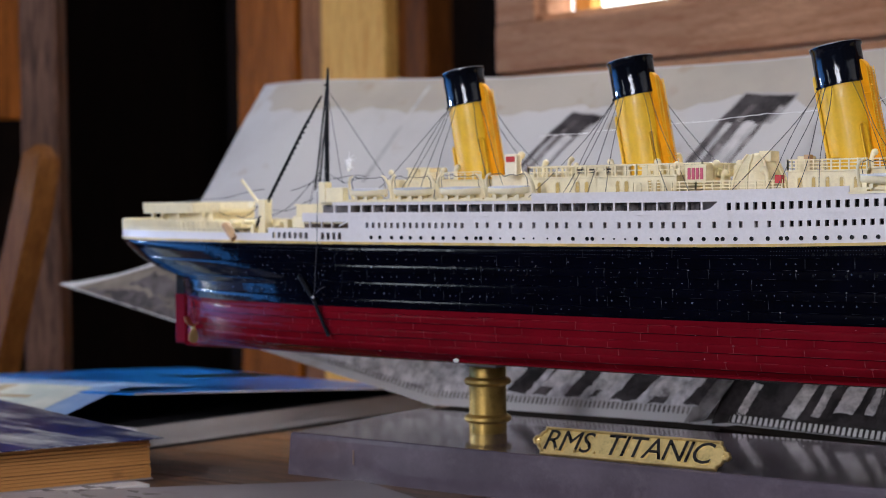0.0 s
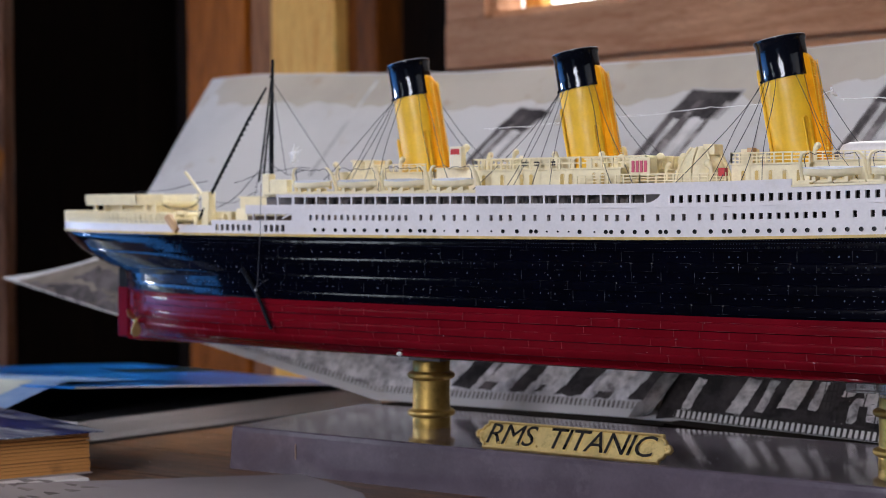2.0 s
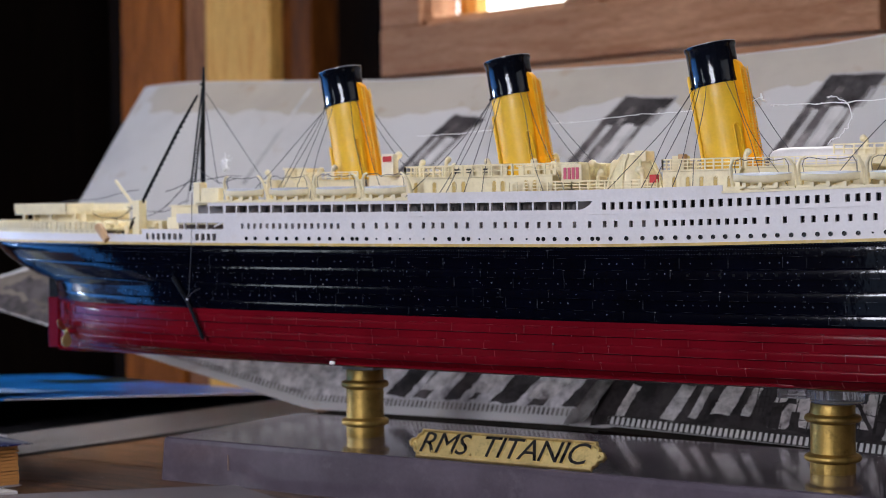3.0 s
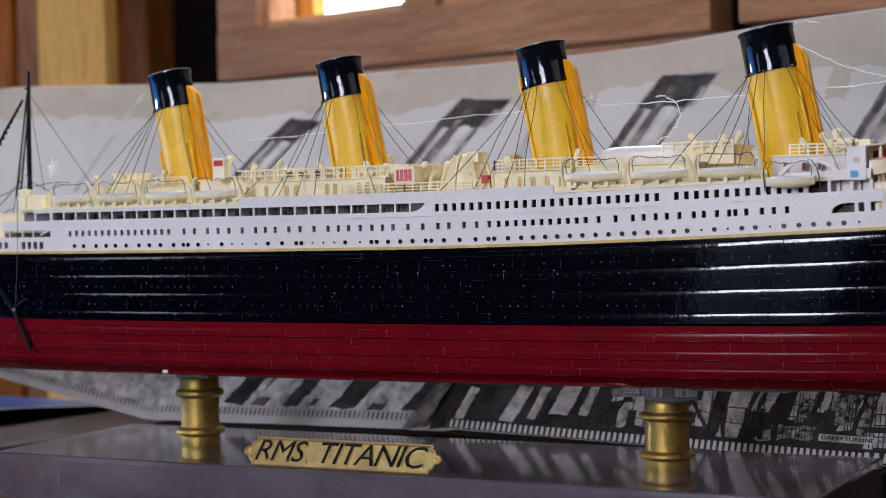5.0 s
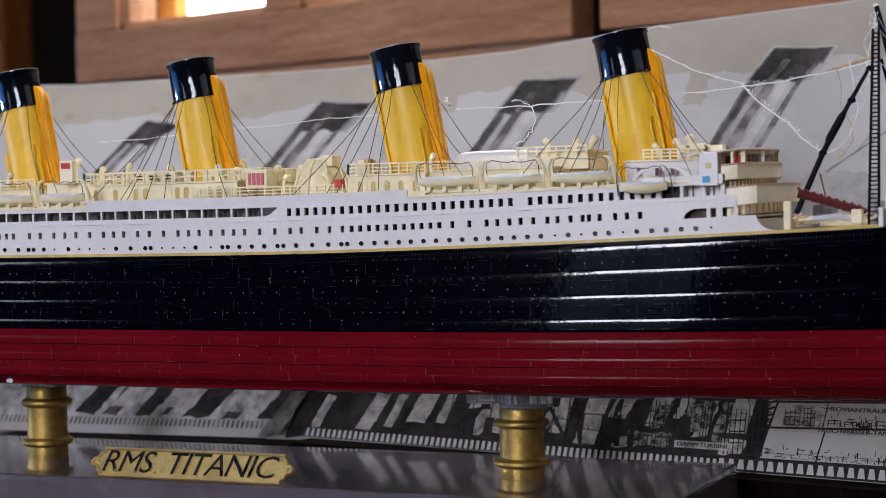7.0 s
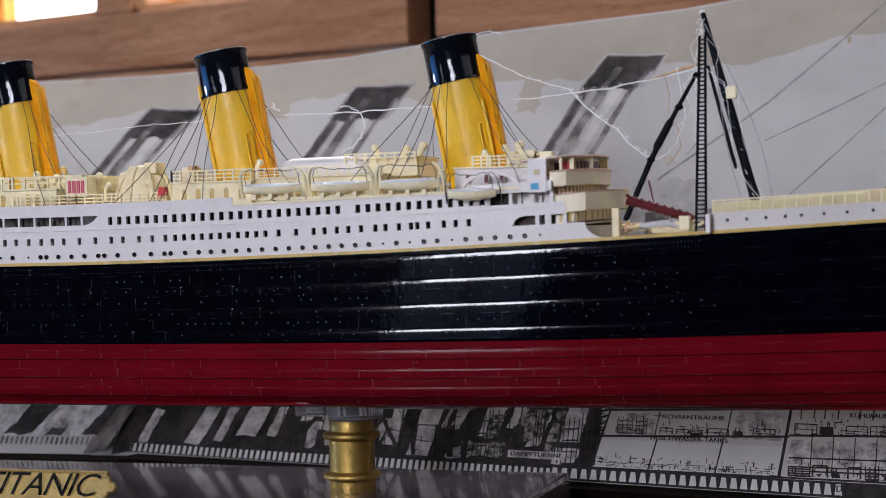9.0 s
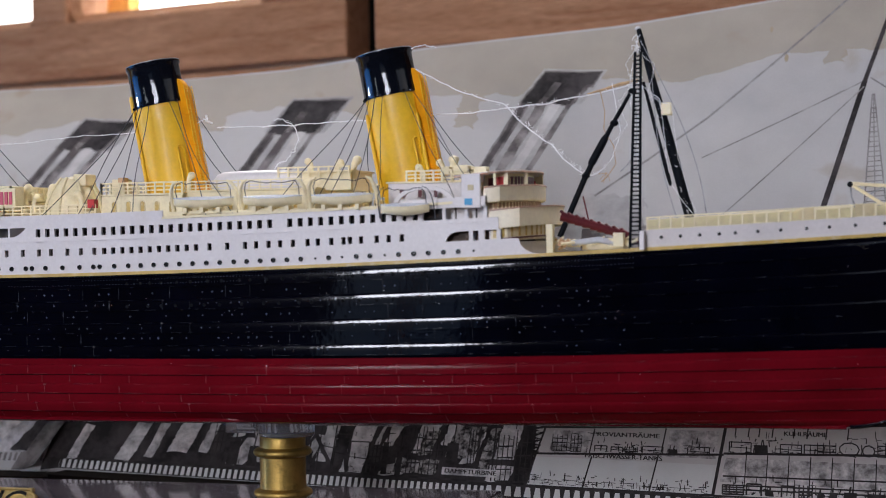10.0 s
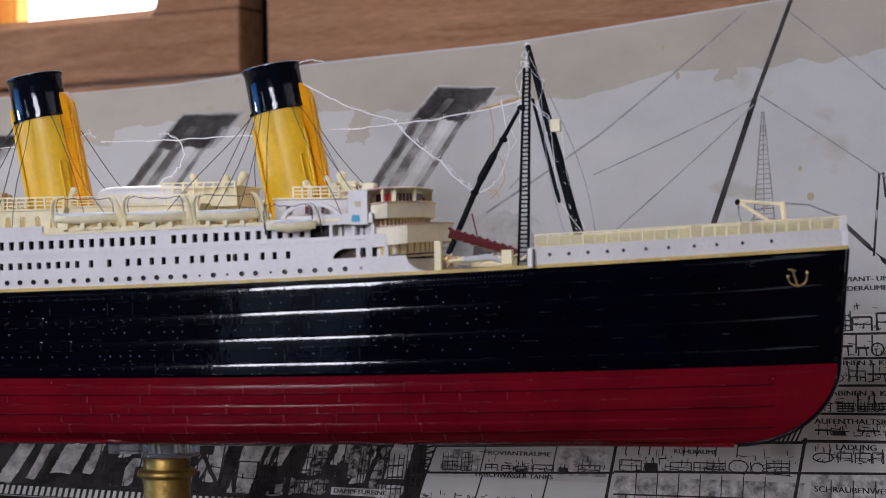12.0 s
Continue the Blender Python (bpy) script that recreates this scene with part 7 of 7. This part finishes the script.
    for w in (0.040, 0.047, 0.062):
        patch("printed_pipe", [line((250, w), (319, w + 0.004), 0.6), line((322, w + 0.004), (480, w + 0.012), 0.6)], ink_line, 0.55, 8)
    rows = [line((176, 0.085), (250, 0.098), 0.9), line((250, 0.1), (480, 0.128), 0.9), line((180, 0.135), (322, 0.158), 1.1), line((320, 0.16), (480, 0.168), 1.1), line((326, 0.205), (480, 0.207), 0.9), line((330, 0.251), (480, 0.255), 0.9), line((332, 0.337), (480, 0.34), 0.9), line((330, 0.296), (480, 0.298), 0.9), line((174, 0.026), (480, 0.034), 0.8)]
    rows += [line((196.2, 0.024), (199, 0.083), 0.6), line((222.2, 0.026), (225, 0.092), 0.6), line((246.5, 0.028), (250.5, 0.15), 1.2), line((317, 0.06), (321.5, 0.165), 1.2), line((173.4, 0.024), (180, 0.14), 0.8), line((198, 0.09), (199.5, 0.135), 0.5), line((226, 0.095), (227.5, 0.14), 0.5)]
    rows += [line((x, 0.035), (x + 0.6, 0.10), 0.4) for x in (258, 266, 274, 282, 290, 298, 306, 330, 338, 346, 354, 362, 370)]
    rows += [line((x, 0.13), (x + 0.5, 0.15), 0.5) for x in (254, 259, 263, 268, 276, 281, 288, 296, 330, 334, 341, 349, 356, 364)]
    rows += [line((x, w), (x + 0.2, w + 0.03), 0.6) for x in (341, 347, 354, 361, 368) for w in (0.21, 0.258, 0.305)]
    patch("printed_rule", rows, ink_line, 0.6, 8)
    hat = [line((305 + 1.6 * k, 0.158), (308.5 + 1.6 * k, 0.19), 0.7) for k in range(9)]
    patch("printed_hatching", hat, ink_line, 0.6, 1)
    # toothed double bottom
    dent, gap = [], []
    x = 158.0
    while x < 480:
        if not 268 < x < 288:
            dent.append(((x, 0.004), (x + 2.9, 0.004), (x + 2.3, 0.022), (x + 0.6, 0.022)))
        x += 3.9
    x = -34.0
    while x < 158:
        dent.append(((x, 0.002), (x + 1.6, 0.002), (x + 1.5, 0.02), (x + 0.2, 0.02)))
        x += 2.6
    patch("printed_base_band", [rect(-36, 481, 0.0, 0.026)], ink_line, 0.5, 60)
    patch("printed_tooth", dent, page_white, 0.62, 1)
    x = -300.0
    while x < -34:
        gap.append(((x, 0.020), (x + 1.2, 0.020), (x + 1.2, 0.038), (x, 0.038)))
        x += 2.5
    patch("printed_tooth", gap, ink_mid, 0.5, 1)
    for text, x, w, size, width in (("DAMPFTURBINE", 151.2, 0.043, 2.6, 21), ("PROVIANTRÄUME", 212, 0.125, 2.6, 26), ("FRISCHWASSER-TANKS", 211.5, 0.0855, 2.6, 30), ("KÜHLRÄUME", 280.5, 0.137, 2.6, 16), ("DOPPELBODEN", 279, 0.014, 3.6, 22), ("SCHRAUBENWELLEN", 341, 0.084, 3.2, 33), ("LADUNG", 340, 0.151, 3.2, 14.5), ("AUFENTHALTSRÄUME", 343, 0.192, 3.2, 36), ("KABINEN 3. KLASSE", 345, 0.238, 3.0, 32), ("KABINEN 3. KLASSE", 345, 0.288, 3.0, 32), ("PROVIANT- UND", 344, 0.43, 3.0, 26), ("LADERÄUME", 344, 0.414, 3.0, 19)):
        for bold in (-0.1, 0.1):
            wording(text, size, ink_line, "printed_caption", po, lambda a, b, c, x=x + bold, w=w: sheet(x + a, w + b / (float(np.interp(x, TOP_X, TOP_Z)) - low_edge(x)) / 1.15, 0.34), width=width)


poster()


def batten():
    # added support, coloured near-black for the shade in the gap below the poster
    b = thing("shade_batten", "added near-black batten that fills the dark gap under the poster's lower edge", "batten")
    for x0, x1 in ((-188, -28.4), (-28, 226), (226.4, 482)):
        Shape().slab([(x0, 64), (x1, 64), (x1, 96), (x0, 96)], 0, lambda x: low_edge(x) - 1.6).obj("strip", board_shade, b)


batten()


# ---------- books and papers ----------
leaf_gap = painted("shadowed_leaf_gap", (0.10, 0.035, 0.008), 0.9, 0.3)


def pages(name, outline, z0, z1, mat, parent, leaves, rough=0.4, seed=1):
    """A block of leaves on a plan outline: each sheet edge a little in or out."""
    r = random.Random(seed)
    block = new(name)
    block.parent = parent
    c = Vector((sum(p[0] for p in outline) / len(outline), sum(p[1] for p in outline) / len(outline)))
    for k in range(leaves):
        a, b = lerp(z0, z1, k / leaves), lerp(z0, z1, (k + (0.72 + 0.22 * r.random())) / leaves)
        g = r.uniform(-rough, rough)
        pts = []
        for p in outline:
            d = (Vector(p) - c)
            pts.append(tuple(c + d * (1 + g / d.length)))
        Shape().slab(pts, a, b).obj("leaf", mat, block)
    core = [tuple(c + (Vector(p) - c) * 0.985) for p in outline]
    Shape().slab(core, z0, z1 - 0.1).obj("core", leaf_gap if mat is page_tan else mat, block)
    return block


def books():
    # paperback with a navy picture cover
    b = thing("paperback_book", "thick old paperback with navy picture cover and tan page edges", "book")

    def plan(o, u, v, g=0.0):
        p, q = u.normalized(), v.normalized()
        return [tuple(o - p * g - q * g), tuple(o + u + p * g - q * g), tuple(o + u + v + p * g + q * g), tuple(o + v - p * g + q * g)]

    o = Vector((-223, -97))
    u, v = Vector((-54, -122)), Vector((-164, 40))
    pages("page_block", plan(o, u, v), 2.6, 19.4, page_tan, b, 11, 0.3, 5)
    n = 16
    rows = []
    for j in range(n + 1):
        rows.append([])
        for i in range(n + 1):
            s, t = -0.03 + 1.04 * i / n, -0.03 + 1.05 * j / n
            p = o + u * s + v * t
            z = 20.4 + 3.0 * max(0, t) ** 1.2 + 0.5 * math.sin(4 * s + 3 * t) * max(0, t)
            rows[-1].append((p.x, p.y, z))
    under = [[(x, y, z - 0.5) for x, y, z in r] for r in rows]
    top = Shape().grid(rows).grid(under).grid([rows[0], under[0]]).grid([[r[0] for r in rows], [r[0] for r in under]])
    cov = top.obj("front_cover", cover_navy, b, "worn navy picture cover", smooth=50)
    r = random.Random(9)
    s = Shape()
    for line_ in (rows[0], [q[0] for q in rows]):
        for a_, b_ in zip(line_[:-1], line_[1:]):
            for k in range(7):
                p = Vector(a_).lerp(Vector(b_), r.random())
                s.ball((p.x + r.uniform(-0.3, 0.3), p.y + r.uniform(-0.3, 0.3), p.z - 0.25), r.uniform(0.1, 0.32), 3)
    tagged(s.obj("frayed_edge", page_white, cov), kind="stuff")
    Shape().slab(plan(o, u, v, 0.8), 1.9, 2.5).obj("back_cover", leaflet_paper, b)
    k = thing("thin_booklet", "thin pale booklet under the paperback", "booklet")
    Shape().slab(plan(Vector((-214, -106)), Vector((-50, -112)), Vector((-160, 38))), 0.05, 1.8).obj("leaves", page_white, k, bevel=0.3)

    # mauve leaflet lying in front
    lf = thing("leaflet", "smooth mauve-grey leaflet lying on the table", "leaflet")
    pts = [(-136.5, -57.5), (-87, -80.5), (-20, -150), (-140, -262), (-300, -215)]
    Shape().slab(pts, 0.05, 3.6).obj("cover", leaflet_paper, lf, bevel=0.4)
    r = random.Random(2)
    s = Shape()
    for q in range(14):
        x, y = r.uniform(-235, -190), r.uniform(-165, -130)
        s.slab([(x, y), (x + r.uniform(2, 9), y - r.uniform(1, 3)), (x + r.uniform(2, 9), y + r.uniform(1, 4)), (x - 1, y + r.uniform(1, 3))], 3.55, 3.75)
    s.obj("dark_print", ink_mid, lf)

    # large blue atlas, its cover sprung open towards the near end
    at = thing("open_atlas", "large book with a glossy blue cover sprung half open", "book")
    N, F = Vector((-298, -34)), Vector((-268, 176))
    across = Vector((-215, 12))

    def lay(s, t):
        return N.lerp(F, s) + across * t

    outline = [tuple(lay(0, 0)), tuple(lay(0, 1)), tuple(lay(1, 1)), tuple(lay(1, 0))]
    pages("page_block", outline, 1.2, 11.4, atlas_page, at, 13, 0.4, 7)
    Shape().slab([tuple(lay(-0.01, -0.01)), tuple(lay(-0.01, 1)), tuple(lay(1.01, 1)), tuple(lay(1.01, -0.01))], 0.05, 1.1).obj("back_cover", cover_dark, at)
    # black sheet added for the shade between the sprung cover and the pages
    Shape().slab([tuple(lay(0.0, 0.006)), tuple(lay(0.0, 0.99)), tuple(lay(0.99, 0.99)), tuple(lay(0.99, 0.006))], 11.5, 12.0).obj("gap_shade_sheet", cover_dark, at)
    rows = []
    for j in range(17):
        s = -0.03 + 1.04 * j / 16
        rows.append([])
        for i in range(13):
            t = -0.03 + 1.03 * i / 12
            p = lay(s, t)
            rows[-1].append((p.x, p.y, 12.6 + 16.5 * max(0, 1 - s) ** 0.9 - 0.9 * math.sin(math.pi * t) - 5.5 * max(0, t) * (1 - s)))
    under = [[(x, y, z - 0.8) for x, y, z in q] for q in rows]
    cover = Shape().grid(rows).grid([[q[0] for q in rows], [q[0] for q in under]]).grid([rows[0], under[0]]).obj("front_cover", cover_blue, at, "glossy blue cover", smooth=50)
    Shape().grid(under).obj("inside_cover", cover_dark, cover, smooth=50)
    Shape().grid([[(x + 0.2, y, z + d) for x, y, z in [q[0] for q in rows]] for d in (-0.7, 0.1)]).obj("pale_edge", page_white, cover)
    # a loose leaf sticking out over the cover
    lf2 = thing("loose_leaf", "loose brown-edged leaf lying on the blue cover", "paper")
    Shape().grid([[(lerp(-352, -290, u), lerp(30, 36, u) + 26 * w, lerp(29.5, 31.5, u) - 4.2 * w + 1.6 * u * u) for u in [k / 10 for k in range(11)]] for w in (0, 0.5, 1)]).obj("leaf", page_tan, lf2, smooth=50)

    # folded map hanging over the atlas's near end
    mp = thing("folded_map", "folded road map in pale blue and green over the atlas", "map")

    def drape(s, t, lift=0.0):
        x = -313 - 195 * s - 5 * t + 3 * math.sin(3 * t)
        y = 26 - 100 * t - 6 * s
        z = 30.6 - 8.5 * max(0, 0.55 - t) - 34 * max(0, t - 0.5) ** 1.25 + 1.2 * math.sin(6 * s) * t - 4.5 * s
        return (x, y, z + lift)

    for nm, mat, cells, lift in (("sheet", map_blue, [(0, 1, 0, 1)], 0), ("land", map_land, [(0.1, 0.95, 0.56, 0.99)], 0.25), ("road", map_road, [(0.3, 0.36, 0.58, 0.98), (0.55, 0.6, 0.58, 0.98), (0.14, 0.9, 0.72, 0.76)], 0.45)):
        for s0, s1, t0, t1 in cells:
            Shape().grid([[drape(lerp(s0, s1, i / 20) + (0.12 * t if nm == "road" else 0), t, lift) for i in range(21)] for t in [lerp(t0, t1, j / 14) for j in range(15)]]).obj(nm, mat, mp, smooth=50)


books()


# ---------- dust ----------
def dust():
    r = random.Random(21)
    s = Shape()
    for k in range(160):
        x, y = r.uniform(-180, 165), r.uniform(-42, 50)
        s.ball((x, y, 19.05), (r.uniform(0.05, 0.22), r.uniform(0.05, 0.22), 0.07), 3)
    tagged(s.obj("dust_on_stand", web_white), "fine pale dust specks on the stand", "dust", kind="stuff")
    s = Shape()
    for k in range(60):
        x, y = r.uniform(-300, -190), r.uniform(-60, 60)
        s.ball((x, y, 0.1), r.uniform(0.06, 0.22), 3)
    tagged(s.obj("dust_on_table", web_white), "crumbs of dust on the table", "dust", kind="stuff")
    s = Shape()
    for k in range(220):
        x, f = r.uniform(-240, 325), r.random()
        z = lerp(54, sheer(x), f)
        if r.random() < 0.35:
            z = lerp(water(x), sheer(x), r.choice((0.143, 0.286, 0.43, 0.57, 0.714)))
        s.ball((x, -half(x, z) - 0.5, z), r.uniform(0.05, 0.12), 3)
    tagged(s.obj("dust_on_hull", web_white), "fine pale dust specks on the hull plating", "dust", kind="stuff")


dust()
